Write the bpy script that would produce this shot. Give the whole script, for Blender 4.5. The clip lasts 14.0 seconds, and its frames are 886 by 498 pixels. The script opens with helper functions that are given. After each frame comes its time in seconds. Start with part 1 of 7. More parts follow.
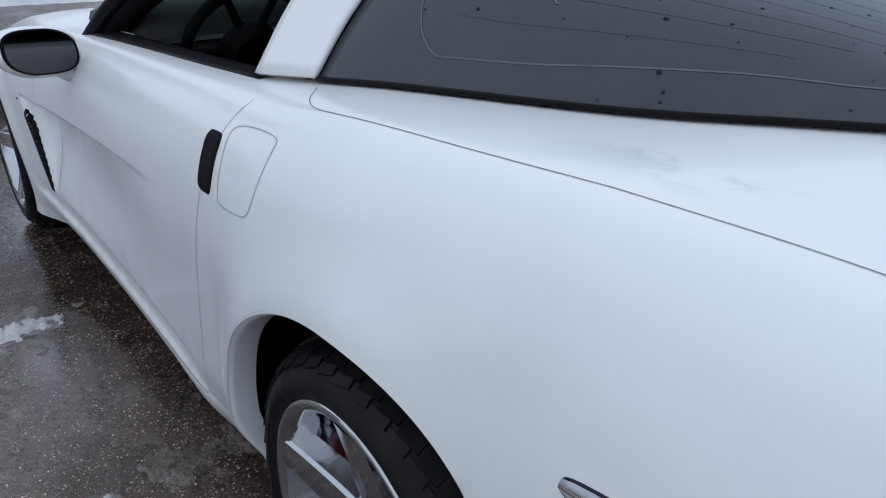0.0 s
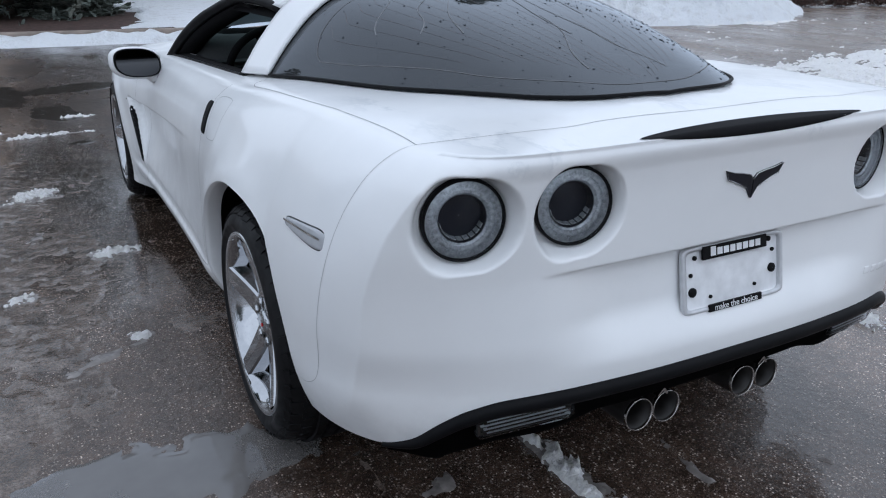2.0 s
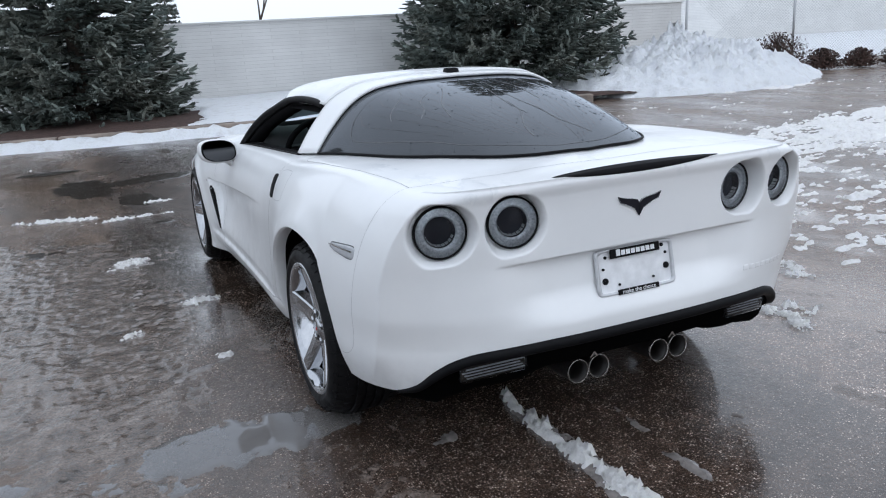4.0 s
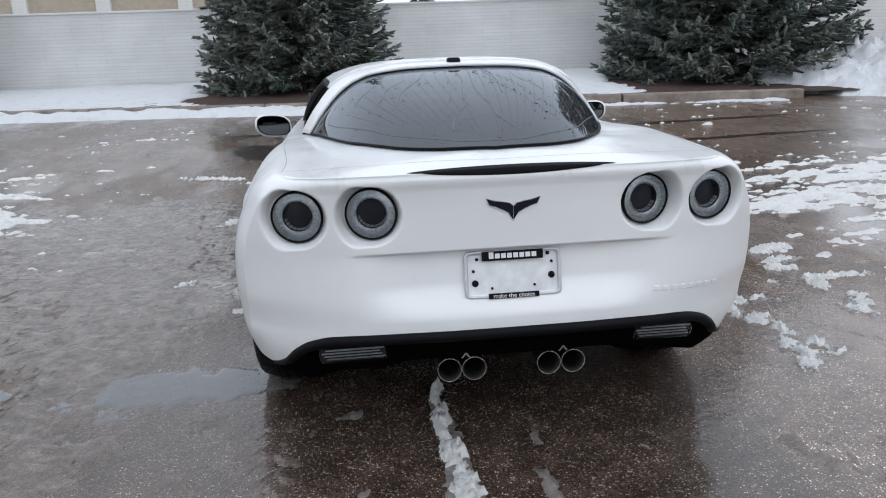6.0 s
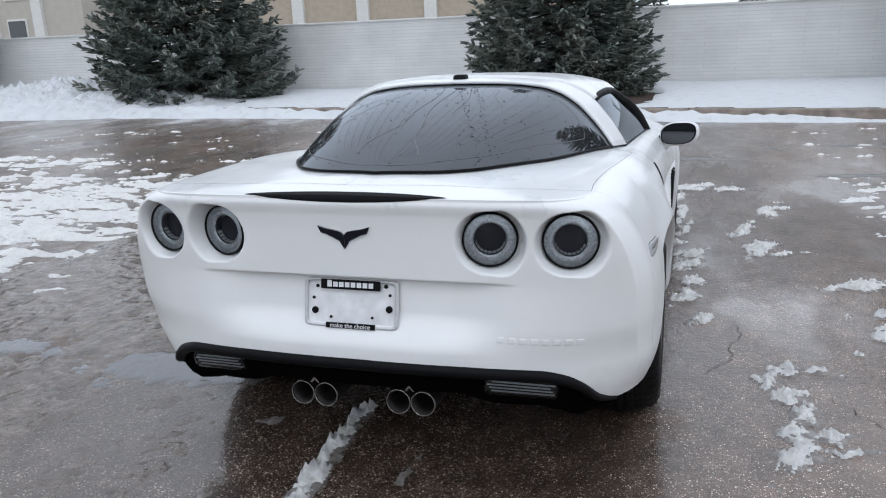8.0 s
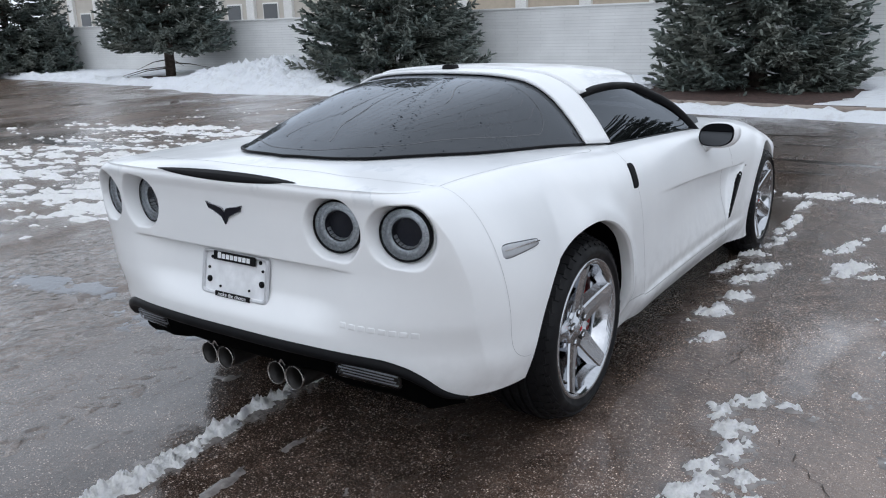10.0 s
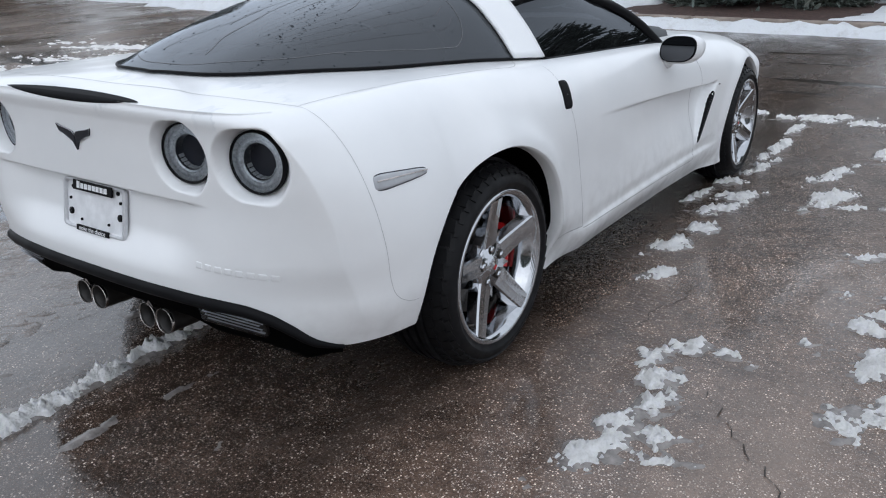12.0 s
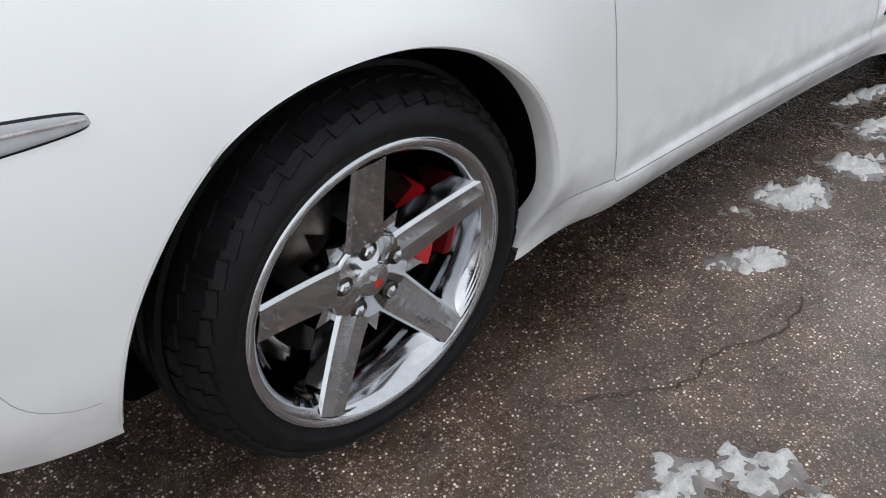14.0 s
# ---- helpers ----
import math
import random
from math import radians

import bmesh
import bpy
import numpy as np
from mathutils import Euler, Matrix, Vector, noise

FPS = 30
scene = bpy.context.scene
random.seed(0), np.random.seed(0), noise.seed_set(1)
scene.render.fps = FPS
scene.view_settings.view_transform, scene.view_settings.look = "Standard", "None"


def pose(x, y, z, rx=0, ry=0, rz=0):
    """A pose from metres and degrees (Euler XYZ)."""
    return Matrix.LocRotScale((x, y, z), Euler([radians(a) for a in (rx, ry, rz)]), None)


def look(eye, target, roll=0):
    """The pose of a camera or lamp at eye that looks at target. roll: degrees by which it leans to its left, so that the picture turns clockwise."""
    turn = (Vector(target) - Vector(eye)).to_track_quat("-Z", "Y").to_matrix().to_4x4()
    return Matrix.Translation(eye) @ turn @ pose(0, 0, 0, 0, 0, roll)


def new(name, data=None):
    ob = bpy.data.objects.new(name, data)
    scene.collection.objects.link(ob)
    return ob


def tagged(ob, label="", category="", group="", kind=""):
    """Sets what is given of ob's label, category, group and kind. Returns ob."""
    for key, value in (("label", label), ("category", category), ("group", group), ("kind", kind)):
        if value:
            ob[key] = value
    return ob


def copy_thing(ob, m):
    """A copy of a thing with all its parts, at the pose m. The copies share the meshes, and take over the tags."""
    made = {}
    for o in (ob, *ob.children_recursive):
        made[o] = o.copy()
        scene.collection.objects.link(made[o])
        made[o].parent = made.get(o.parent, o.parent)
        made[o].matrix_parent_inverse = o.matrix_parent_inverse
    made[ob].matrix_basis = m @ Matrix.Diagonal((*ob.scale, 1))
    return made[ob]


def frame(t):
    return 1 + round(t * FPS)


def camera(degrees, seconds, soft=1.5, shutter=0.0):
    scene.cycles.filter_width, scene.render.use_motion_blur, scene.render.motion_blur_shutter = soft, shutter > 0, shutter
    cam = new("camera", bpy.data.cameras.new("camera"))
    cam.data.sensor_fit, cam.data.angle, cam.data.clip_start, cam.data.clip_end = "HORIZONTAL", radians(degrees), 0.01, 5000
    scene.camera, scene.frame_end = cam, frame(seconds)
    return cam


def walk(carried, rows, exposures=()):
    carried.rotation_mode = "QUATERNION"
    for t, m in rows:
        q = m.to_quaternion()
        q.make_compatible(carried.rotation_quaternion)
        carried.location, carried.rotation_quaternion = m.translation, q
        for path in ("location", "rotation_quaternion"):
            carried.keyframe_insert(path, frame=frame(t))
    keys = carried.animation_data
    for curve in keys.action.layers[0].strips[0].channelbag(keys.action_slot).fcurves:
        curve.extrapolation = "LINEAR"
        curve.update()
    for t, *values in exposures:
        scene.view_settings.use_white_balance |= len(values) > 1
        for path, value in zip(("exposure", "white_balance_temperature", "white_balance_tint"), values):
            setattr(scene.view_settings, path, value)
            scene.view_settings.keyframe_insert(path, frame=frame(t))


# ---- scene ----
from mathutils.bvhtree import BVHTree

cam = camera(59.2, 14.0, 1.1)
PATH = [
    (0, (-1.248, -0.724, 1.212), (-0.185, 0.743, 0.364), -0.3),
    (0.5, (-1.249, -1.03, 1.238), (-0.224, 0.488, 0.433), -0.4),
    (1, (-1.29, -1.35, 1.266), (-0.321, 0.21, 0.474), 0.8),
    (1.5, (-1.217, -1.627, 1.275), (-0.309, -0.023, 0.498), 0.4),
    (2, (-1.296, -1.894, 1.294), (-0.426, -0.249, 0.562), 0.5),
    (2.5, (-1.368, -2.171, 1.36), (-0.52, -0.486, 0.694), 0.1),
    (3, (-1.377, -2.451, 1.371), (-0.533, -0.743, 0.762), -1.2),
    (3.5, (-1.483, -2.586, 1.381), (-0.655, -0.856, 0.812), -2.4),
    (4, (-1.516, -2.709, 1.389), (-0.732, -0.951, 0.846), -3.1),
    (6.5, (-0.093, -3.063, 1.382), (-0.083, -1.144, 0.819), -1.8),
    (7, (0.227, -2.98, 1.402), (0.041, -1.067, 0.852), -2.1),
    (9.5, (1.749, -2.561, 1.375), (0.744, -0.916, 0.84), -2.0),
    (10, (1.892, -2.41, 1.377), (0.818, -0.815, 0.83), -1.7),
    (10.5, (2.108, -2.32, 1.378), (0.988, -0.763, 0.811), -1.5),
    (11, (2.145, -2.279, 1.371), (1.0, -0.751, 0.777), -1.6),
    (11.5, (2.165, -2.208, 1.355), (1.035, -0.692, 0.703), -1.9),
    (12, (2.05, -1.961, 1.304), (0.968, -0.447, 0.572), -2.0),
    (12.5, (1.916, -1.632, 1.289), (0.881, -0.133, 0.465), -1.8),
    (13, (1.902, -1.25, 1.239), (0.88, 0.196, 0.309), -1.1),
    (13.5, (1.761, -0.903, 1.171), (0.716, 0.447, 0.129), 0.4),
    (14, (1.616, -0.593, 1.102), (0.45, 0.53, -0.072), 0.6),
]
walk(cam, [(t, look(eye, target, roll)) for t, eye, target, roll in PATH], [(0, -0.45, 5750, 10), (1.5, -0.38, 5750, 10), (2.5, -0.18, 5800, 10), (3.5, -0.10, 5900, 10), (6.5, -0.08, 6200, 10), (9.5, -0.10, 6050, 10), (12, -0.15, 6100, 10), (13, -0.15, 5980, 10), (13.5, -0.12, 5980, 10), (14, 0.05, 6500, 10)])


# ---- world, sun ----
world = bpy.data.worlds.new("overcast_sky")
scene.world = world
world.use_nodes = True
wn, wl = world.node_tree.nodes, world.node_tree.links
sky = wn.new("ShaderNodeTexSky")
sky.sky_type, sky.sun_disc = "NISHITA", False
sky.sun_elevation, sky.sun_rotation = radians(40), radians(165)
sky.air_density, sky.dust_density, sky.ozone_density = 1.0, 3.0, 1.5
hsv = wn.new("ShaderNodeHueSaturation")
hsv.inputs["Saturation"].default_value = 0.22
wl.new(sky.outputs[0], hsv.inputs["Color"])
cloud = wn.new("ShaderNodeMix")
cloud.data_type = "RGBA"
cloud.inputs["Factor"].default_value = 0.85
wl.new(hsv.outputs[0], cloud.inputs["A"])
cloud.inputs["B"].default_value = (8.2, 8.6, 9.1, 1)
wl.new(cloud.outputs["Result"], wn["Background"].inputs["Color"])
wn["Background"].inputs["Strength"].default_value = 0.15
sun_data = bpy.data.lights.new("sun", "SUN")
sun_data.energy, sun_data.angle, sun_data.color = 0.25, radians(90), (1.0, 0.985, 0.96)
sun = new("sun", sun_data)
sun.matrix_world = look((0, 0, 0), (-0.20, 0.74, -0.64))

# ---- materials ----
def material(name):
    m = bpy.data.materials.new(name)
    m.use_nodes = True
    return m, m.node_tree.nodes, m.node_tree.links, m.node_tree.nodes["Principled BSDF"]


def noise_ramp(n, l, scale, stops, detail=4.0, vector=None, rough=0.55):
    tex = n.new("ShaderNodeTexNoise")
    tex.inputs["Scale"].default_value, tex.inputs["Detail"].default_value = scale, detail
    tex.inputs["Roughness"].default_value = rough
    if vector is None:
        vector = n.new("ShaderNodeTexCoord").outputs["Object"]
    l.new(vector, tex.inputs["Vector"])
    ramp = n.new("ShaderNodeValToRGB")
    while len(ramp.color_ramp.elements) < len(stops):
        ramp.color_ramp.elements.new(0.5)
    for e, (p, c) in zip(ramp.color_ramp.elements, stops):
        e.position = p
        e.color = (c, c, c, 1) if isinstance(c, float) else (*c, 1)
    l.new(tex.outputs["Fac"], ramp.inputs[0])
    return tex, ramp


def bump(n, l, bsdf, height, strength, distance):
    b = n.new("ShaderNodeBump")
    b.inputs["Strength"].default_value, b.inputs["Distance"].default_value = strength, distance
    l.new(height, b.inputs["Height"])
    l.new(b.outputs[0], bsdf.inputs["Normal"])
    return b


def simple(name, colour, rough=0.5, metal=0.0, coat=0.0, vary=0.12, scale=20.0, relief=0.0, spread=0.0, spec=0.5):
    """Plain surface with a little grain, mottling and relief."""
    m, n, l, b = material(name)
    lo = tuple(c * (1 - vary) for c in colour)
    hi = tuple(min(1, c * (1 + vary)) for c in colour)
    tex, ramp = noise_ramp(n, l, scale, [(0.3, lo), (0.7, hi)], 6.0)
    l.new(ramp.outputs[0], b.inputs["Base Color"])
    b.inputs["Roughness"].default_value, b.inputs["Metallic"].default_value = rough, metal
    b.inputs["Coat Weight"].default_value, b.inputs["Coat Roughness"].default_value = coat, 0.03
    b.inputs["Specular IOR Level"].default_value = spec
    if spread:
        _, rr = noise_ramp(n, l, scale * 0.4, [(0.3, rough - spread), (0.7, rough + spread)], 5.0)
        l.new(rr.outputs[0], b.inputs["Roughness"])
    if relief:
        bump(n, l, b, tex.outputs["Fac"], 0.5, relief)
    return m


def make_paint():
    """White car paint under clear coat, with road film near the sills and fine dried spots."""
    m, n, l, b = material("white_car_paint")
    co = n.new("ShaderNodeTexCoord").outputs["Object"]
    _, big = noise_ramp(n, l, 3.0, [(0.35, (0.81, 0.82, 0.83)), (0.7, (0.86, 0.865, 0.87))], 6.0, co)
    _, spots = noise_ramp(n, l, 260.0, [(0.66, 0.0), (0.74, 1.0)], 2.0, co)
    sep = n.new("ShaderNodeSeparateXYZ")
    l.new(co, sep.inputs[0])
    low = n.new("ShaderNodeMapRange")
    low.inputs["From Min"].default_value, low.inputs["From Max"].default_value = 0.50, 0.18
    l.new(sep.outputs["Z"], low.inputs["Value"])
    _, streak = noise_ramp(n, l, 14.0, [(0.40, 0.0), (0.75, 1.0)], 8.0, co)
    film = n.new("ShaderNodeMath")
    film.operation = "MULTIPLY"
    l.new(low.outputs[0], film.inputs[0])
    l.new(streak.outputs[0], film.inputs[1])
    dirt = n.new("ShaderNodeMath")
    dirt.operation = "MULTIPLY_ADD"
    l.new(spots.outputs[0], dirt.inputs[0])
    dirt.inputs[1].default_value = 0.05
    l.new(film.outputs[0], dirt.inputs[2])
    scale = n.new("ShaderNodeMath")
    scale.operation = "MULTIPLY"
    scale.inputs[1].default_value = 0.45
    l.new(dirt.outputs[0], scale.inputs[0])
    mix = n.new("ShaderNodeMix")
    mix.data_type = "RGBA"
    l.new(scale.outputs[0], mix.inputs["Factor"])
    l.new(big.outputs[0], mix.inputs["A"])
    mix.inputs["B"].default_value = (0.30, 0.29, 0.28, 1)
    # thin tide marks of melt water on the flat of the tail deck
    tide_map = n.new("ShaderNodeMapping")
    tide_map.inputs["Scale"].default_value = (1.0, 0.45, 1.0)
    l.new(co, tide_map.inputs["Vector"])
    _, tide = noise_ramp(n, l, 9.0, [(0.48, 0.0), (0.53, 0.9), (0.56, 0.5), (0.66, 0.3)], 6.0, tide_map.outputs[0], 0.6)
    _, where = noise_ramp(n, l, 2.4, [(0.46, 0.0), (0.58, 1.0)], 3.0, co)
    flat_top = n.new("ShaderNodeMapRange")
    flat_top.inputs["From Min"].default_value, flat_top.inputs["From Max"].default_value = 0.905, 0.93
    l.new(sep.outputs["Z"], flat_top.inputs["Value"])
    t1 = n.new("ShaderNodeMath")
    t1.operation = "MULTIPLY"
    l.new(tide.outputs[0], t1.inputs[0])
    l.new(where.outputs[0], t1.inputs[1])
    ab = n.new("ShaderNodeMath")
    ab.operation = "ABSOLUTE"
    l.new(sep.outputs["X"], ab.inputs[0])
    inner_deck = n.new("ShaderNodeMapRange")
    inner_deck.inputs["From Min"].default_value, inner_deck.inputs["From Max"].default_value = 0.69, 0.62
    l.new(ab.outputs[0], inner_deck.inputs["Value"])
    t0 = n.new("ShaderNodeMath")
    t0.operation = "MULTIPLY"
    l.new(inner_deck.outputs[0], t0.inputs[0])
    l.new(flat_top.outputs[0], t0.inputs[1])
    t2 = n.new("ShaderNodeMath")
    t2.operation = "MULTIPLY"
    l.new(t1.outputs[0], t2.inputs[0])
    l.new(t0.outputs[0], t2.inputs[1])
    wetmix = n.new("ShaderNodeMix")
    wetmix.data_type = "RGBA"
    l.new(t2.outputs[0], wetmix.inputs["Factor"])
    l.new(mix.outputs["Result"], wetmix.inputs["A"])
    wetmix.inputs["B"].default_value = (0.68, 0.70, 0.72, 1)
    l.new(wetmix.outputs["Result"], b.inputs["Base Color"])
    b.inputs["Roughness"].default_value = 0.38
    b.inputs["Coat Weight"].default_value = 0.55
    _, cr = noise_ramp(n, l, 9.0, [(0.35, 0.05), (0.7, 0.22)], 6.0, co)
    l.new(cr.outputs[0], b.inputs["Coat Roughness"])
    return m


def make_glass(name, tint, reflect=1.5, rough=0.015, dirt=0.0, film_tone=(0.42, 0.43, 0.45)):
    """Tinted pane: clear where it lets light through, mirror by Fresnel, with dried runs."""
    m, n, l, b = material(name)
    n.remove(b)
    clear = n.new("ShaderNodeBsdfTransparent")
    clear.inputs["Color"].default_value = (*tint, 1)
    gloss = n.new("ShaderNodeBsdfGlossy")
    gloss.inputs["Roughness"].default_value = rough
    gloss.inputs["Color"].default_value = (0.86, 0.92, 1.0, 1)
    fr = n.new("ShaderNodeFresnel")
    fr.inputs["IOR"].default_value = reflect
    under = clear
    if dirt:
        film = n.new("ShaderNodeBsdfDiffuse")
        film.inputs["Color"].default_value = (*film_tone, 1)
        co = n.new("ShaderNodeTexCoord").outputs["Object"]
        _, haze = noise_ramp(n, l, 2.2, [(0.30, dirt * 0.5), (0.75, dirt)], 7.0, co)
        under = n.new("ShaderNodeMixShader")
        l.new(haze.outputs[0], under.inputs[0])
        l.new(clear.outputs[0], under.inputs[1])
        l.new(film.outputs[0], under.inputs[2])
    last = n.new("ShaderNodeMixShader")
    l.new(fr.outputs[0], last.inputs[0])
    l.new(under.outputs[0], last.inputs[1])
    l.new(gloss.outputs[0], last.inputs[2])
    l.new(last.outputs[0], n["Material Output"].inputs["Surface"])
    return m


def make_asphalt():
    """Wet worn asphalt: pale aggregate in dark binder, puddles, brown slush film."""
    m, n, l, b = material("wet_asphalt")
    co = n.new("ShaderNodeTexCoord").outputs["Object"]
    def chips(scale, share, lo, hi):
        """Round stone chips: each Voronoi cell holds one, of which a share is pale; gives mask and colour."""
        v = n.new("ShaderNodeTexVoronoi")
        v.inputs["Scale"].default_value = scale
        l.new(co, v.inputs["Vector"])
        sp = n.new("ShaderNodeSeparateColor")
        l.new(v.outputs["Color"], sp.inputs[0])
        rnd = n.new("ShaderNodeMapRange")
        rnd.inputs["From Min"].default_value, rnd.inputs["From Max"].default_value = 1 - share, 1 - share * 0.55
        l.new(sp.outputs[0], rnd.inputs["Value"])
        disc = n.new("ShaderNodeMapRange")
        disc.inputs["From Min"].default_value, disc.inputs["From Max"].default_value = 0.46, 0.30
        l.new(v.outputs["Distance"], disc.inputs["Value"])
        k = n.new("ShaderNodeMath")
        k.operation = "MULTIPLY"
        l.new(rnd.outputs[0], k.inputs[0])
        l.new(disc.outputs[0], k.inputs[1])
        tone = n.new("ShaderNodeValToRGB")
        for e, (p, c) in zip(tone.color_ramp.elements, [(0.0, lo), (1.0, hi)]):
            e.position, e.color = p, (*c, 1)
        l.new(sp.outputs[1], tone.inputs[0])
        return v, k.outputs[0], tone.outputs[0]

    vor, big_mask, big_tone = chips(140.0, 0.32, (0.06, 0.045, 0.037), (0.46, 0.41, 0.36))
    _, small_mask, small_tone = chips(250.0, 0.55, (0.03, 0.023, 0.019), (0.20, 0.172, 0.150))
    _, ground_tone = noise_ramp(n, l, 120.0, [(0.33, (0.0080, 0.0056, 0.0045)), (0.70, (0.069, 0.047, 0.035))], 8.0, co, 0.8)
    lay = n.new("ShaderNodeMix")
    lay.data_type = "RGBA"
    l.new(small_mask, lay.inputs["Factor"])
    l.new(ground_tone.outputs[0], lay.inputs["A"])
    l.new(small_tone, lay.inputs["B"])
    stone = n.new("ShaderNodeMix")
    stone.data_type = "RGBA"
    l.new(big_mask, stone.inputs["Factor"])
    l.new(lay.outputs["Result"], stone.inputs["A"])
    l.new(big_tone, stone.inputs["B"])
    _, binder = noise_ramp(n, l, 7.0, [(0.32, 0.30), (0.52, 0.75), (0.72, 1.35)], 12.0, co, 0.78)
    _, broad = noise_ramp(n, l, 0.42, [(0.33, (0.62, 0.55, 0.50)), (0.66, (1.15, 1.12, 1.12))], 6.0, co)
    mul = n.new("ShaderNodeMix")
    mul.data_type, mul.blend_type = "RGBA", "MULTIPLY"
    mul.inputs["Factor"].default_value = 1.0
    l.new(stone.outputs["Result"], mul.inputs["A"])
    l.new(binder.outputs[0], mul.inputs["B"])
    mul2 = n.new("ShaderNodeMix")
    mul2.data_type, mul2.blend_type = "RGBA", "MULTIPLY"
    mul2.inputs["Factor"].default_value = 1.0
    l.new(mul.outputs["Result"], mul2.inputs["A"])
    l.new(broad.outputs[0], mul2.inputs["B"])
    # melted slush film, greyish, in streaks along the lane
    mp = n.new("ShaderNodeMapping")
    mp.inputs["Scale"].default_value = (1.0, 0.45, 1.0)
    mp.inputs["Rotation"].default_value = (0, 0, radians(18))
    l.new(co, mp.inputs["Vector"])
    tex_s, slush = noise_ramp(n, l, 2.1, [(0.50, 0.0), (0.74, 0.85)], 12.0, mp.outputs[0], 0.74)
    # the film is thicker in the driven lanes on either side of the parking bay, and thinned in the bay to deepen the
    # car's dark reflection
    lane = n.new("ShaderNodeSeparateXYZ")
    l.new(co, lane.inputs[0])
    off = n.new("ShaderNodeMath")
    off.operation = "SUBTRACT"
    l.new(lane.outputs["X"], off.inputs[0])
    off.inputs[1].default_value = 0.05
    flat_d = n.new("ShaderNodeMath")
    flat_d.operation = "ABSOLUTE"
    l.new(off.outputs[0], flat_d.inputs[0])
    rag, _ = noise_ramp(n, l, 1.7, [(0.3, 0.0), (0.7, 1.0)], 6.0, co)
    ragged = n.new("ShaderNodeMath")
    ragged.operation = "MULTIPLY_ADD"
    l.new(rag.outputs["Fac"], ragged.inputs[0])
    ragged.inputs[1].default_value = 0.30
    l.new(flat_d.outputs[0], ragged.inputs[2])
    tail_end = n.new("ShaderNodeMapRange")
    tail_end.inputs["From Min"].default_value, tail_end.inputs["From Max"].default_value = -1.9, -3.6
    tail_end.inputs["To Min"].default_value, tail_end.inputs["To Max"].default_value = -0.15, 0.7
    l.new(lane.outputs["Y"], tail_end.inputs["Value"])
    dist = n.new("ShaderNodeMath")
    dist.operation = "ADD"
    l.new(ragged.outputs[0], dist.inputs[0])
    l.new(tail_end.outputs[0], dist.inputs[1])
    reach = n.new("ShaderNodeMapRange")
    reach.inputs["From Min"].default_value, reach.inputs["From Max"].default_value = 1.0, 1.7
    reach.inputs["To Min"].default_value, reach.inputs["To Max"].default_value = -0.16, 0.16
    l.new(dist.outputs[0], reach.inputs["Value"])
    more = n.new("ShaderNodeMath")
    more.operation = "ADD"
    l.new(tex_s.outputs["Fac"], more.inputs[0])
    l.new(reach.outputs[0], more.inputs[1])
    l.new(more.outputs[0], slush.inputs[0])
    # stone darkened inside the bay to paint in the car's dark reflection, paler outside
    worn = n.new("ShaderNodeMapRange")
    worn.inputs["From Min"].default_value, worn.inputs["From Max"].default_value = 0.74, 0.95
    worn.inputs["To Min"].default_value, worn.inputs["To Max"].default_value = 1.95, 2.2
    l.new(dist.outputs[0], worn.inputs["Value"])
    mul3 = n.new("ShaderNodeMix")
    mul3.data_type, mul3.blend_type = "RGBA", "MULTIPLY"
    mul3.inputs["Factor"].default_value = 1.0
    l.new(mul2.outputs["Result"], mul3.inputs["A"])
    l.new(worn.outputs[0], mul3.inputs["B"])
    # the film thins on the right of the bay, where the stone shows through; its gain ahead on the left paints in
    # grazing sheen
    def ramp_of(src, lo, hi, out_lo, out_hi):
        r = n.new("ShaderNodeMapRange")
        r.inputs["From Min"].default_value, r.inputs["From Max"].default_value = lo, hi
        r.inputs["To Min"].default_value, r.inputs["To Max"].default_value = out_lo, out_hi
        l.new(src, r.inputs["Value"])
        return r.outputs[0]

    side = n.new("ShaderNodeMix")
    l.new(ramp_of(lane.outputs["X"], 0.0, 0.6, 0.0, 1.0), side.inputs["Factor"])
    l.new(ramp_of(lane.outputs["Y"], 1.5, 3.5, 0.45, 0.85), side.inputs["A"])
    beyond = n.new("ShaderNodeMath")
    beyond.operation = "MAXIMUM"
    l.new(ramp_of(lane.outputs["Y"], -0.5, 0.5, 1.0, 0.26), beyond.inputs[0])
    l.new(ramp_of(lane.outputs["Y"], 3.2, 6.0, 0.0, 0.90), beyond.inputs[1])
    l.new(beyond.outputs[0], side.inputs["B"])
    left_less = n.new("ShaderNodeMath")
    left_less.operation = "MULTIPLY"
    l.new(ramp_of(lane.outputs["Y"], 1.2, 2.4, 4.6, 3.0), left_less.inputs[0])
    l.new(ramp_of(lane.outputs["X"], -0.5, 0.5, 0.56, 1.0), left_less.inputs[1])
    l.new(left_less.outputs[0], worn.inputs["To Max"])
    thin = n.new("ShaderNodeMath")
    thin.operation = "MULTIPLY"
    l.new(slush.outputs[0], thin.inputs[0])
    l.new(side.outputs["Result"], thin.inputs[1])
    mix = n.new("ShaderNodeMix")
    mix.data_type = "RGBA"
    l.new(thin.outputs[0], mix.inputs["Factor"])
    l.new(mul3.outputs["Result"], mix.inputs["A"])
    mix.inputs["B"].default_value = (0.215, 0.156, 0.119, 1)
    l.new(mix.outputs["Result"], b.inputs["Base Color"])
    # water: smooth where it stands
    _, wet = noise_ramp(n, l, 0.75, [(0.40, 0.34), (0.54, 0.20), (0.62, 0.04)], 8.0, mp.outputs[0], 0.65)
    l.new(wet.outputs[0], b.inputs["Roughness"])
    b.inputs["Specular IOR Level"].default_value = 0.24
    # a skin of standing water: unbroken behind the tail, patchy elsewhere
    dx = n.new("ShaderNodeVectorMath")
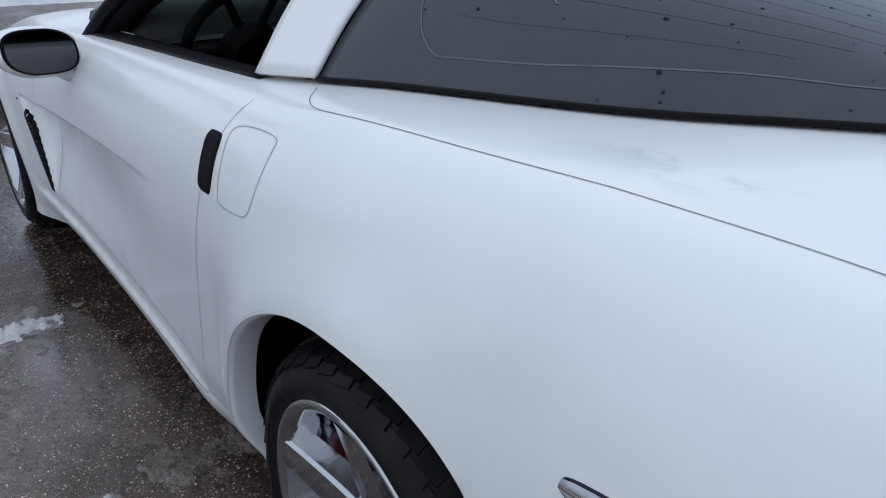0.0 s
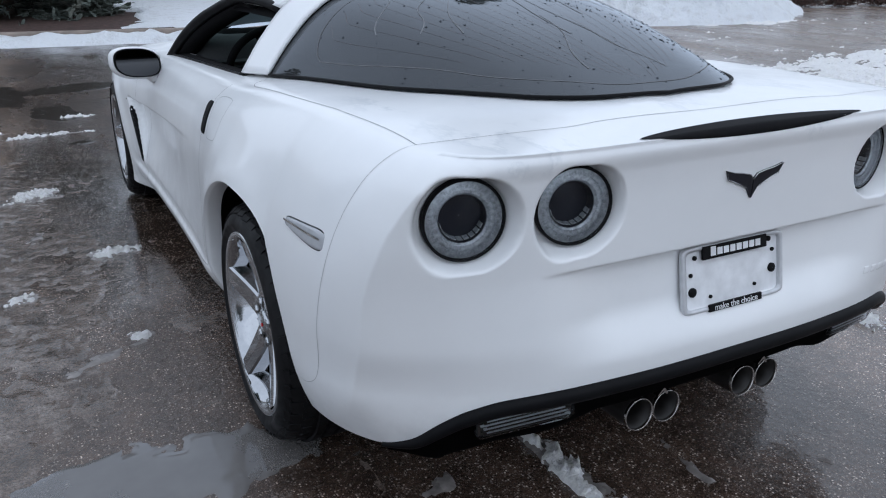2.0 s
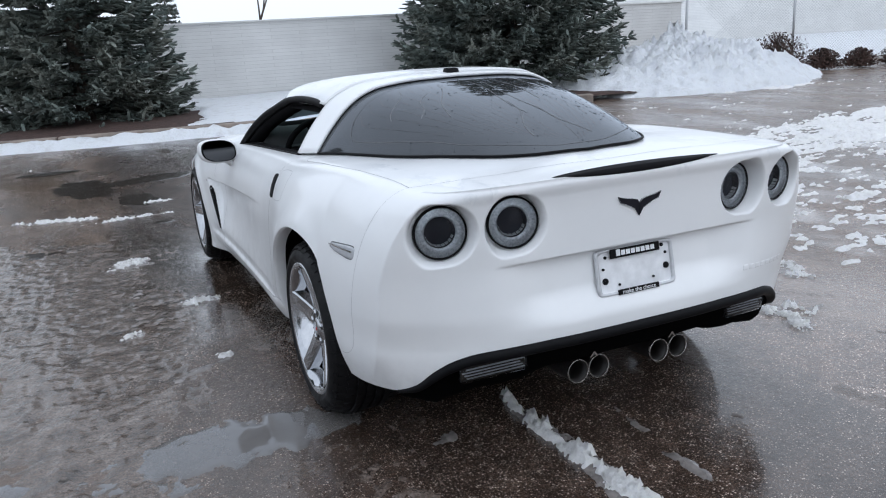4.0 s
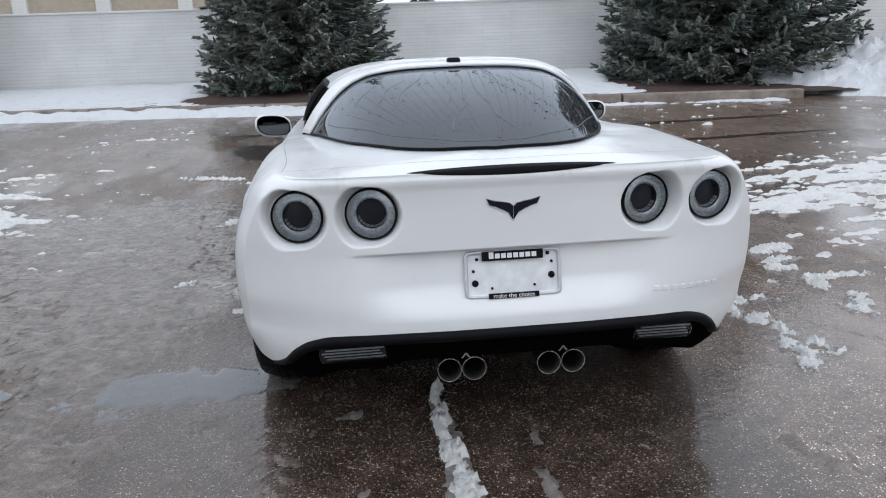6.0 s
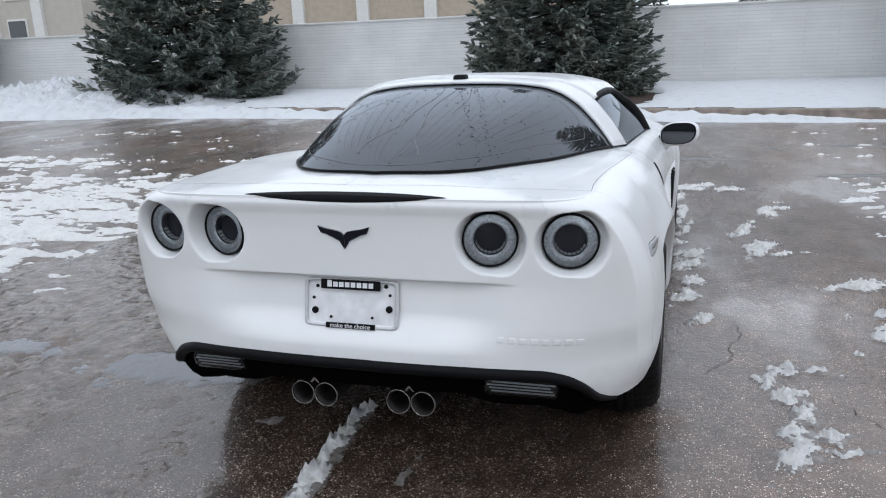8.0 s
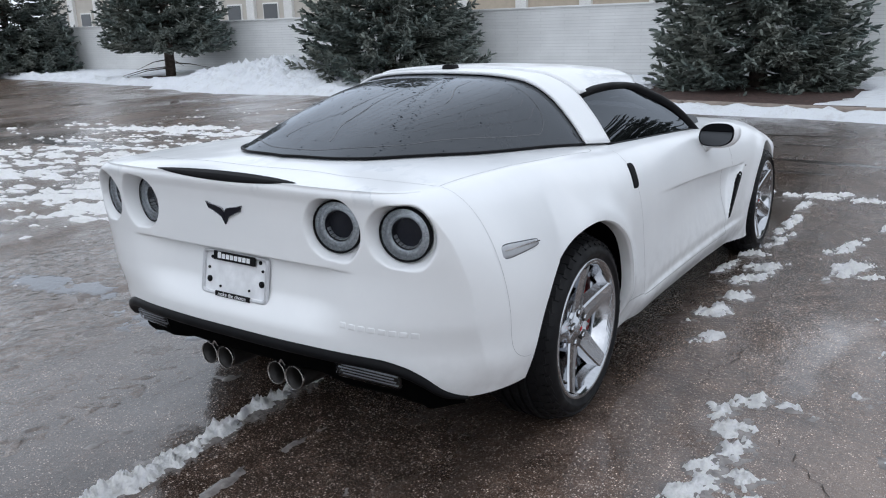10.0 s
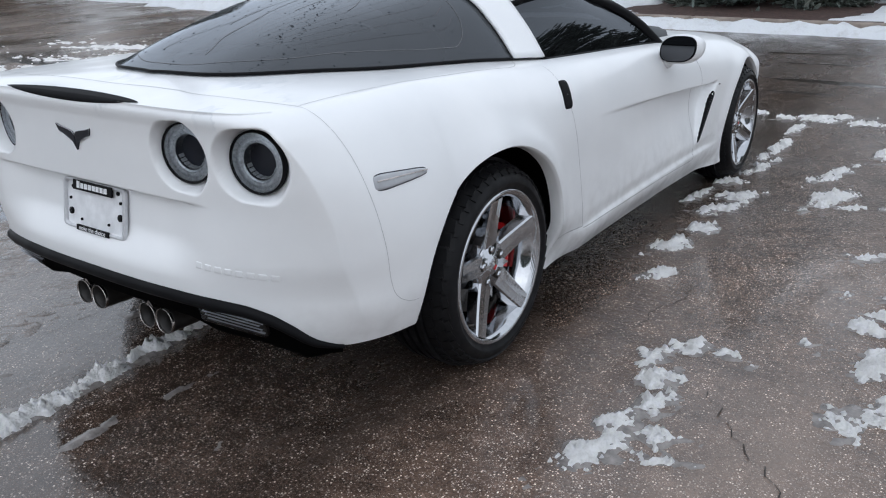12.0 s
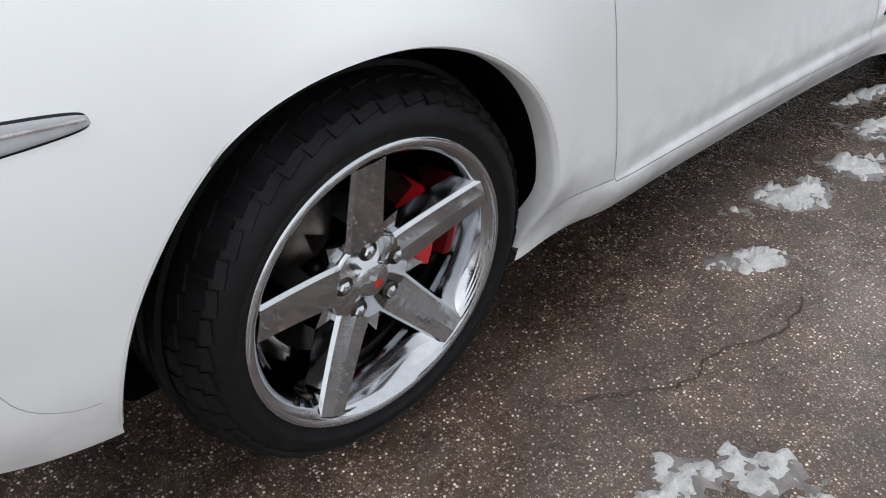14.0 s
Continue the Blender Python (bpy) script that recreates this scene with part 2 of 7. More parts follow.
    dx.operation = "DISTANCE"
    l.new(co, dx.inputs[0])
    dx.inputs[1].default_value = (0.35, -1.0, 0.0)
    pool = ramp_of(dx.outputs["Value"], 1.5, 3.0, 1.0, 0.0)
    patch, patch_ramp = noise_ramp(n, l, 0.9, [(0.46, 0.12), (0.58, 1.0)], 8.0, mp.outputs[0], 0.6)
    skin_w = n.new("ShaderNodeMath")
    skin_w.operation = "MAXIMUM"
    l.new(pool, skin_w.inputs[0])
    l.new(patch_ramp.outputs[0], skin_w.inputs[1])
    drier = n.new("ShaderNodeMath")
    drier.operation = "MULTIPLY"
    l.new(skin_w.outputs[0], drier.inputs[0])
    l.new(ramp_of(lane.outputs["Y"], 3.4, 5.6, 1.0, 0.35), drier.inputs[1])
    l.new(drier.outputs[0], b.inputs["Coat Weight"])
    b.inputs["Coat IOR"].default_value = 1.45
    l.new(ramp_of(skin_w.outputs[0], 0.1, 1.0, 0.20, 0.03), b.inputs["Coat Roughness"])
    ripple = n.new("ShaderNodeTexNoise")
    ripple.inputs["Scale"].default_value, ripple.inputs["Detail"].default_value = 16.0, 7.0
    l.new(co, ripple.inputs["Vector"])
    rb = n.new("ShaderNodeBump")
    rb.inputs["Strength"].default_value, rb.inputs["Distance"].default_value = 0.35, 0.004
    l.new(ripple.outputs["Fac"], rb.inputs["Height"])
    amp = n.new("ShaderNodeMapRange")
    amp.inputs["From Min"].default_value, amp.inputs["From Max"].default_value = 0.035, 0.30
    amp.inputs["To Min"].default_value = 0.03
    l.new(wet.outputs[0], amp.inputs["Value"])
    fine = n.new("ShaderNodeTexNoise")
    fine.inputs["Scale"].default_value, fine.inputs["Detail"].default_value = 42.0, 6.0
    l.new(co, fine.inputs["Vector"])
    hgt = n.new("ShaderNodeMath")
    hgt.operation = "MULTIPLY_ADD"
    l.new(big_mask, hgt.inputs[0])
    hgt.inputs[1].default_value = 0.8
    hgt2 = n.new("ShaderNodeMath")
    hgt2.operation = "MULTIPLY_ADD"
    l.new(tex_s.outputs["Fac"], hgt2.inputs[0])
    hgt2.inputs[1].default_value = 2.2
    l.new(fine.outputs["Fac"], hgt2.inputs[2])
    l.new(hgt2.outputs[0], hgt.inputs[2])
    bp = bump(n, l, b, hgt.outputs[0], 1.0, 0.007)
    l.new(amp.outputs[0], bp.inputs["Strength"])
    # the water skin follows the stones where it is thin
    over = n.new("ShaderNodeBump")
    over.inputs["Distance"].default_value = 0.0045
    l.new(hgt.outputs[0], over.inputs["Height"])
    l.new(ramp_of(skin_w.outputs[0], 0.55, 1.0, 0.9, 0.10), over.inputs["Strength"])
    l.new(rb.outputs[0], over.inputs["Normal"])
    l.new(over.outputs[0], b.inputs["Coat Normal"])
    return m


def make_snow(name, colour=(0.80, 0.82, 0.85), dirt=(0.40, 0.37, 0.34), amount=0.5, grain=5.0):
    """Wet granular snow: soiled in patches, pitted at two scales."""
    m, n, l, b = material(name)
    co = n.new("ShaderNodeTexCoord").outputs["Object"]
    half = tuple(0.5 * (c + d) for c, d in zip(colour, dirt))
    _, ramp = noise_ramp(n, l, grain, [(0.52, colour), (0.68 + 0.2 * (1 - amount), half), (0.97, dirt)], 9.0, co, 0.65)
    pits, pit_tone = noise_ramp(n, l, 85.0, [(0.36, 0.70), (0.54, 1.0)], 5.0, co, 0.7)
    mul = n.new("ShaderNodeMix")
    mul.data_type, mul.blend_type = "RGBA", "MULTIPLY"
    mul.inputs["Factor"].default_value = amount * 0.5
    l.new(ramp.outputs[0], mul.inputs["A"])
    l.new(pit_tone.outputs[0], mul.inputs["B"])
    l.new(mul.outputs["Result"], b.inputs["Base Color"])
    b.inputs["Roughness"].default_value = 0.55
    b.inputs["Subsurface Weight"].default_value = 0.1
    b.inputs["Subsurface Radius"].default_value = (0.02, 0.02, 0.025)
    fine = n.new("ShaderNodeTexNoise")
    fine.inputs["Scale"].default_value, fine.inputs["Detail"].default_value = 28.0, 9.0
    l.new(co, fine.inputs["Vector"])
    both = n.new("ShaderNodeMath")
    both.operation = "MULTIPLY_ADD"
    l.new(pits.outputs["Fac"], both.inputs[0])
    both.inputs[1].default_value = 0.45
    l.new(fine.outputs["Fac"], both.inputs[2])
    bump(n, l, b, both.outputs[0], 1.0, 0.034)
    return m


def make_wall_paint():
    """White-painted brick wall, courses 76 mm high."""
    m, n, l, b = material("white_painted_brick")
    co = n.new("ShaderNodeTexCoord").outputs["Object"]
    mp = n.new("ShaderNodeMapping")
    mp.inputs["Rotation"].default_value = (radians(90), 0, 0)
    l.new(co, mp.inputs["Vector"])
    br = n.new("ShaderNodeTexBrick")
    br.inputs["Scale"].default_value = 1.0
    br.inputs["Brick Width"].default_value, br.inputs["Row Height"].default_value = 1.3, 0.076
    br.inputs["Mortar Size"].default_value, br.inputs["Mortar Smooth"].default_value = 0.006, 0.5
    br.inputs["Color1"].default_value = (0.78, 0.78, 0.77, 1)
    br.inputs["Color2"].default_value = (0.74, 0.74, 0.73, 1)
    br.inputs["Mortar"].default_value = (0.62, 0.62, 0.61, 1)
    l.new(mp.outputs[0], br.inputs["Vector"])
    _, stain = noise_ramp(n, l, 1.1, [(0.3, 0.86), (0.7, 1.0)], 8.0, co)
    mul = n.new("ShaderNodeMix")
    mul.data_type, mul.blend_type = "RGBA", "MULTIPLY"
    mul.inputs["Factor"].default_value = 1.0
    l.new(br.outputs["Color"], mul.inputs["A"])
    l.new(stain.outputs[0], mul.inputs["B"])
    l.new(mul.outputs["Result"], b.inputs["Base Color"])
    b.inputs["Roughness"].default_value = 0.75
    inv = n.new("ShaderNodeMath")
    inv.operation = "SUBTRACT"
    inv.inputs[0].default_value = 1.0
    l.new(br.outputs["Fac"], inv.inputs[1])
    bump(n, l, b, inv.outputs[0], 0.5, 0.006)
    return m


PAINT = make_paint()
HATCH_GLASS = make_glass("privacy_glass", (0.022, 0.023, 0.025), 1.6, 0.02, 0.10)
SIDE_GLASS = make_glass("tinted_side_glass", (0.03, 0.031, 0.033), 1.55, 0.01, 0.015)
CLEAR_GLASS = make_glass("green_windscreen_glass", (0.66, 0.80, 0.76), 1.5, 0.01, 0.05)
LENS_GLASS = make_glass("clear_lamp_lens", (0.92, 0.94, 0.96), 1.28, 0.02, 0.012)
BLACK = simple("black_trim_plastic", (0.004, 0.004, 0.005), 0.5, spread=0.08, scale=30, relief=0.0006, spec=0.12)
GAP = simple("panel_gap", (0.20, 0.20, 0.205), 0.9)
FINE_GAP = simple("fine_panel_gap", (0.42, 0.425, 0.43), 0.8)
RUBBER = simple("tyre_rubber", (0.006, 0.006, 0.007), 0.55, vary=0.3, scale=40, relief=0.0008, spread=0.15, spec=0.22)
CHROME = simple("chrome_plate", (0.47, 0.48, 0.50), 0.07, 1.0, vary=0.05, scale=50, spread=0.05)
STEEL = simple("brake_steel", (0.075, 0.066, 0.058), 0.35, 1.0, vary=0.35, scale=25, spread=0.12)
SOOT = simple("sooty_pipe", (0.018, 0.016, 0.015), 0.5, 0.3, vary=0.4, scale=30)
PIPE = simple("exhaust_steel", (0.45, 0.42, 0.40), 0.2, 1.0, vary=0.3, scale=30, spread=0.1)
RED = simple("red_caliper_enamel", (0.55, 0.012, 0.015), 0.3, coat=0.5)
DARK = simple("dark_interior", (0.008, 0.008, 0.009), 0.65, relief=0.0006, scale=90, spec=0.07)
# blacker than the trim: shade of wheel wells and underbody put into the colour
LINER = simple("shaded_liner_black", (0.0018, 0.0018, 0.002), 0.95, vary=0.3, scale=30, spec=0.02)
INTERIOR = simple("grey_dash_plastic", (0.05, 0.055, 0.058), 0.55, scale=160, relief=0.0005)
LAMP_GREY = simple("lamp_reflector_grey", (0.54, 0.56, 0.58), 0.25, 0.35, vary=0.35, scale=140, relief=0.001)
LAMP_DARK = simple("smoked_lamp_core", (0.004, 0.005, 0.011), 0.30, spec=0.3)
MARKER = simple("grey_marker_lens", (0.40, 0.41, 0.43), 0.25, coat=0.4, vary=0.06, scale=60)
# mirror coloured near-black, so a dark reflection is built into it
MIRROR = simple("darkened_mirror_silver", (0.075, 0.077, 0.082), 0.02, 1.0, vary=0.02)
FRAME_GREY = simple("dull_chrome_plastic", (0.62, 0.63, 0.65), 0.4, 0.35, vary=0.08, scale=60)
PLATE_WHITE = simple("plate_white", (0.78, 0.79, 0.81), 0.35)
ASPHALT = make_asphalt()
SNOW = make_snow("snow")
SLUSH = make_snow("dirty_snow", (0.92, 0.91, 0.90), (0.42, 0.39, 0.36), 0.7, 17.0)
WALL_PAINT = make_wall_paint()
MULCH = simple("bark_mulch", (0.050, 0.027, 0.021), 0.9, vary=0.6, scale=14, relief=0.03)
KERB = simple("weathered_kerb_concrete", (0.24, 0.20, 0.17), 0.8, vary=0.35, scale=6, relief=0.004)
BARK = simple("spruce_bark", (0.075, 0.058, 0.047), 0.9, vary=0.5, scale=18, relief=0.01)


def make_needles():
    m, n, l, b = material("blue_spruce_needles")
    geo = n.new("ShaderNodeNewGeometry")
    ramp = n.new("ShaderNodeValToRGB")
    for e, (p, c) in zip(ramp.color_ramp.elements, [(0.0, (0.030, 0.036, 0.032)), (1.0, (0.215, 0.245, 0.240))]):
        e.position, e.color = p, (*c, 1)
    l.new(geo.outputs["Random Per Island"], ramp.inputs[0])
    co = n.new("ShaderNodeTexCoord").outputs["Object"]
    _, br = noise_ramp(n, l, 1.4, [(0.35, (0.75, 0.85, 0.80)), (0.68, (1.3, 1.2, 1.05))], 5.0, co)
    mul = n.new("ShaderNodeMix")
    mul.data_type, mul.blend_type = "RGBA", "MULTIPLY"
    mul.inputs["Factor"].default_value = 1.0
    l.new(ramp.outputs[0], mul.inputs["A"])
    l.new(br.outputs[0], mul.inputs["B"])
    l.new(mul.outputs["Result"], b.inputs["Base Color"])
    b.inputs["Roughness"].default_value = 0.7
    return m


NEEDLES = make_needles()

# ---- helpers for shapes ----
def part(name, bm, mat, parent, label="", smooth=True):
    """Link a bmesh as one mesh object, under a thing or a part."""
    me = bpy.data.meshes.new(name)
    bm.to_mesh(me)
    bm.free()
    me.materials.append(mat)
    if smooth:
        me.polygons.foreach_set("use_smooth", [True] * len(me.polygons))
    ob = new(name, me)
    if parent is not None:
        ob.parent = parent
    if label:
        ob["label"] = label
    return ob


def thing(name, label, category, at=(0, 0, 0), group="", kind=""):
    ob = new(name)
    ob.location = at
    return tagged(ob, label, category, group, kind)


def mesh_of(verts, faces):
    bm = bmesh.new()
    vs = [bm.verts.new(v) for v in verts]
    for f in faces:
        try:
            bm.faces.new([vs[i] for i in f])
        except ValueError:
            pass
    return bm


def grid_mesh(P, close_u=False, close_v=False):
    """A mesh over a grid of points P[u][v]."""
    P = np.asarray(P, dtype=float)
    nu, nv = P.shape[:2]
    faces = []
    for i in range(nu if close_u else nu - 1):
        for j in range(nv if close_v else nv - 1):
            a, b = i, (i + 1) % nu
            c, d = j, (j + 1) % nv
            faces.append((a * nv + c, b * nv + c, b * nv + d, a * nv + d))
    return mesh_of(P.reshape(-1, 3).tolist(), faces)


def spline(pts):
    """A smooth function through (t, value) pairs."""
    t = np.array([p[0] for p in pts], float)
    v = np.array([p[1] for p in pts], float)
    d = np.diff(v) / np.diff(t)
    s = np.zeros_like(v)
    s[1:-1] = np.where(d[1:] * d[:-1] > 0, 2 * d[1:] * d[:-1] / (d[1:] + d[:-1] + 1e-12), 0)
    s[0], s[-1] = d[0], d[-1]

    def f(x):
        x = np.clip(np.asarray(x, float), t[0], t[-1])
        i = np.clip(np.searchsorted(t, x) - 1, 0, len(t) - 2)
        h = t[i + 1] - t[i]
        u = (x - t[i]) / h
        return ((2 * u**3 - 3 * u**2 + 1) * v[i] + (u**3 - 2 * u**2 + u) * h * s[i]
                + (-2 * u**3 + 3 * u**2) * v[i + 1] + (u**3 - u**2) * h * s[i + 1])
    return f


def smooth(a, b, x):
    t = np.clip((np.asarray(x, float) - a) / (b - a), 0, 1)
    return t * t * (3 - 2 * t)


def box(bm, m, sx, sy, sz, bevel=0.0):
    r = bmesh.ops.create_cube(bm, size=1.0, matrix=m @ Matrix.Diagonal((sx, sy, sz, 1)))
    if bevel:
        es = list({e for v in r["verts"] for e in v.link_edges})
        bmesh.ops.bevel(bm, geom=es, offset=bevel, segments=2, affect="EDGES", profile=0.5)
    return bm


def lathe(profile, n=48, axis="x", m=None):
    """Turn a profile of (along, radius) points round an axis."""
    P = np.zeros((len(profile), n, 3))
    for i, (a, r) in enumerate(profile):
        for j in range(n):
            t = 2 * math.pi * j / n
            P[i, j] = (a, r * math.cos(t), r * math.sin(t))
    bm = grid_mesh(P, close_v=True)
    if axis == "y":
        bmesh.ops.transform(bm, matrix=Matrix.Rotation(radians(90), 4, "Z"), verts=bm.verts)
    elif axis == "z":
        bmesh.ops.transform(bm, matrix=Matrix.Rotation(radians(-90), 4, "Y"), verts=bm.verts)
    if m is not None:
        bmesh.ops.transform(bm, matrix=m, verts=bm.verts)
    bmesh.ops.recalc_face_normals(bm, faces=bm.faces)
    return bm


def tube(path, radius, n=8, closed=False):
    """A round bar along a path; radius may be a list."""
    pts = [Vector(p) for p in path]
    k = len(pts)
    P = np.zeros((k, n, 3))
    up = Vector((0, 0, 1))
    for i, p in enumerate(pts):
        a = pts[(i - 1) % k] if closed or i > 0 else p
        b = pts[(i + 1) % k] if closed or i < k - 1 else p
        d = (b - a).normalized()
        s = d.cross(up)
        if s.length < 0.05:
            s = d.cross(Vector((1, 0, 0)))
        s.normalize()
        w = s.cross(d)
        r = radius[i] if isinstance(radius, (list, tuple, np.ndarray)) else radius
        for j in range(n):
            t = 2 * math.pi * j / n
            P[i, j] = p + (s * math.cos(t) + w * math.sin(t)) * r
    bm = grid_mesh(P, close_u=closed, close_v=True)
    if not closed:
        bm.verts.ensure_lookup_table()
        bm.faces.new([bm.verts[j] for j in range(n)][::-1])
        bm.faces.new([bm.verts[(k - 1) * n + j] for j in range(n)])
    bmesh.ops.recalc_face_normals(bm, faces=bm.faces)
    return bm


def facing(bm, way):
    """Turn all faces of an open sheet so that they look along way on the whole."""
    way = Vector(way)
    bmesh.ops.recalc_face_normals(bm, faces=bm.faces)
    bm.normal_update()
    if sum(f.normal.dot(way) * f.calc_area() for f in bm.faces) < 0:
        bmesh.ops.reverse_faces(bm, faces=bm.faces)
    return bm


def join(*bms):
    out = bms[0]
    for b in bms[1:]:
        me = bpy.data.meshes.new("joined")
        b.to_mesh(me)
        b.free()
        out.from_mesh(me)
        bpy.data.meshes.remove(me)
    return out


# ---- the car: body surface ----
# y runs from tail to nose with the rear axle at 0, x is across, z up
REAR_HUB, FRONT_HUB = (0.0, 0.338), (2.686, 0.275)
REAR_AXLE, FRONT_AXLE, ARCH_REAR, ARCH_FRONT = (-0.018, 0.330), (2.676, 0.268), 0.401, 0.380  # centres and radii of the wheel openings
Y_TAIL, Y_NOSE = -0.25, 2.90
half_width = spline([(-0.25, 0.889), (0.0, 0.913), (0.25, 0.903), (0.5, 0.876), (0.75, 0.864), (1.1, 0.862), (1.6, 0.868), (2.0, 0.885), (2.35, 0.900), (2.69, 0.893), (2.9, 0.862)])
top_height = spline([(-0.25, 0.948), (0.0, 0.940), (0.25, 0.924), (0.46, 0.906), (0.8, 0.886), (1.2, 0.866), (1.6, 0.843), (2.0, 0.816), (2.4, 0.798), (2.7, 0.762), (2.9, 0.715)])
top_width = spline([(-0.25, 0.700), (0.1, 0.705), (0.46, 0.680), (0.8, 0.695), (1.2, 0.715), (1.6, 0.735), (2.0, 0.735), (2.4, 0.708), (2.7, 0.672), (2.9, 0.620)])
roundness = spline([(-0.25, 1.8), (0.2, 2.1), (0.5, 2.6), (1.0, 2.6), (2.0, 2.2), (2.9, 1.9)])
sill_height = spline([(-0.42, 0.315), (-0.25, 0.310), (0.3, 0.190), (0.6, 0.168), (0.8, 0.158), (1.4, 0.140), (2.1, 0.135), (2.9, 0.18)])
spine_height = spline([(-0.82, 0.958), (-0.65, 0.962), (-0.5, 0.972), (0.0, 0.965), (0.6, 0.93), (1.5, 0.90), (2.1, 0.892), (2.5, 0.840), (2.9, 0.755), (3.3, 0.655), (3.62, 0.49)])
tail_face = spline([(0.28, -0.800), (0.33, -0.822), (0.40, -0.838), (0.47, -0.842), (0.54, -0.837), (0.62, -0.825), (0.72, -0.812), (0.84, -0.813), (0.90, -0.818), (0.935, -0.826), (0.95, -0.822)])
MID = 0.56


def arch_radius(y, z, ay, az, r):
    """Wheel openings are round, stretched a little towards the tail."""
    a = np.degrees(np.arctan2(np.asarray(z, float) - az, np.asarray(y, float) - ay)) % 360
    if r < 0.40:
        return r + 0.045 * np.exp(-((a - 182) / 38) ** 2)
    return r + 0.004 * np.exp(-((a - 160) / 26) ** 2)


def side_x(y, z):
    """Half width of the body side at a station and height."""
    y, z = np.asarray(y, float), np.asarray(z, float)
    m, xt, zt, k = half_width(y), top_width(y), top_height(y), roundness(y)
    s = np.clip((z - MID) / (zt - MID), 0, 1)
    x = xt + (m - xt) * np.power(np.clip(1 - s**k, 0, 1), 1 / k)
    # tuck-under behind the rear wheel and ahead of the front one
    t = np.clip((0.50 - z) / 0.25, 0, 1.2)
    x = x - 0.07 * t**2.2 * (1 - smooth(-0.35, 0.25, y))
    # scooped door below its crease, coming out again at the sill
    zc = 0.690 - 0.085 * np.clip((y - 0.70) / 1.30, 0, 1)
    ye = 1.874 + 0.80 * np.clip(z - 0.33, -0.10, 0.30)
    a = 0.050 * smooth(0.70, 1.85, y) * (1 - smooth(ye - 0.004, ye + 0.026, y))
    x = x - 1.1 * a * smooth(0.0, 0.016, zc - z) * (1 - smooth(0.08, 0.34, zc - z))
    x = x - 0.010 * smooth(0.45, 0.9, y) * (1 - smooth(2.0, 2.2, y)) * smooth(0.34, 0.28, z)
    x = x + 0.010 * smooth(0.5, 0.8, y) * (1 - smooth(2.0, 2.2, y)) * smooth(0.285, 0.262, z)
    # the rocker turns in under the door
    x = x - 0.070 * smooth(0.35, 0.6, y) * (1 - smooth(2.05, 2.3, y)) * np.power(smooth(0.275, 0.10, z), 1.2)
    x = x - 0.060 * (1 - smooth(0.36, 0.70, y)) * smooth(0.1, 0.3, y) * smooth(0.38, 0.20, z)
    # raised lips round the wheel openings
    for (ay, az), r in ((REAR_AXLE, ARCH_REAR), (FRONT_AXLE, ARCH_FRONT)):
        d = np.hypot(y - ay, z - az) - arch_radius(y, z, ay, az, r)
        x = x + 0.014 * np.exp(-(np.maximum(d - 0.01, 0) / 0.055) ** 2) * smooth(0.20, 0.45, z) * smooth(-0.25, 0.0, y)
    return x


LAMPS = ((0.424, -0.764, 0.833), (0.645, -0.735, 0.829))  # centres of the lenses
LAMP_R, LAMP_TURN = 0.079, 0.20


def tail_relief(x, z):
    """How far the tail is pushed in (towards the nose) at a place of its face."""
    x = np.abs(x)
    d = np.zeros_like(x)
    # shelf above the plate, fading out sideways
    edge = 1 - smooth(0.30, 0.52, x)
    d = d + 0.034 * edge * smooth(0.716, 0.706, z) * (1 - smooth(0.10, 0.21, 0.71 - z))
    d = d - 0.0015 * (1 - smooth(0.20, 0.55, x)) * np.exp(-((z - 0.505) / 0.03) ** 2)
    return d


corner_edge = spline([(0.30, 0.822), (0.42, 0.817), (0.50, 0.813), (0.66, 0.810), (0.725, 0.800), (0.795, 0.781), (0.85, 0.755), (0.887, 0.733), (0.925, 0.705), (0.96, 0.68)])


def tail_bottom(x):
    return spline([(0.0, 0.462), (0.30, 0.461), (0.45, 0.456), (0.56, 0.448), (0.63, 0.428), (0.68, 0.397), (0.74, 0.343), (0.80, 0.318), (0.95, 0.316)])(np.abs(x))


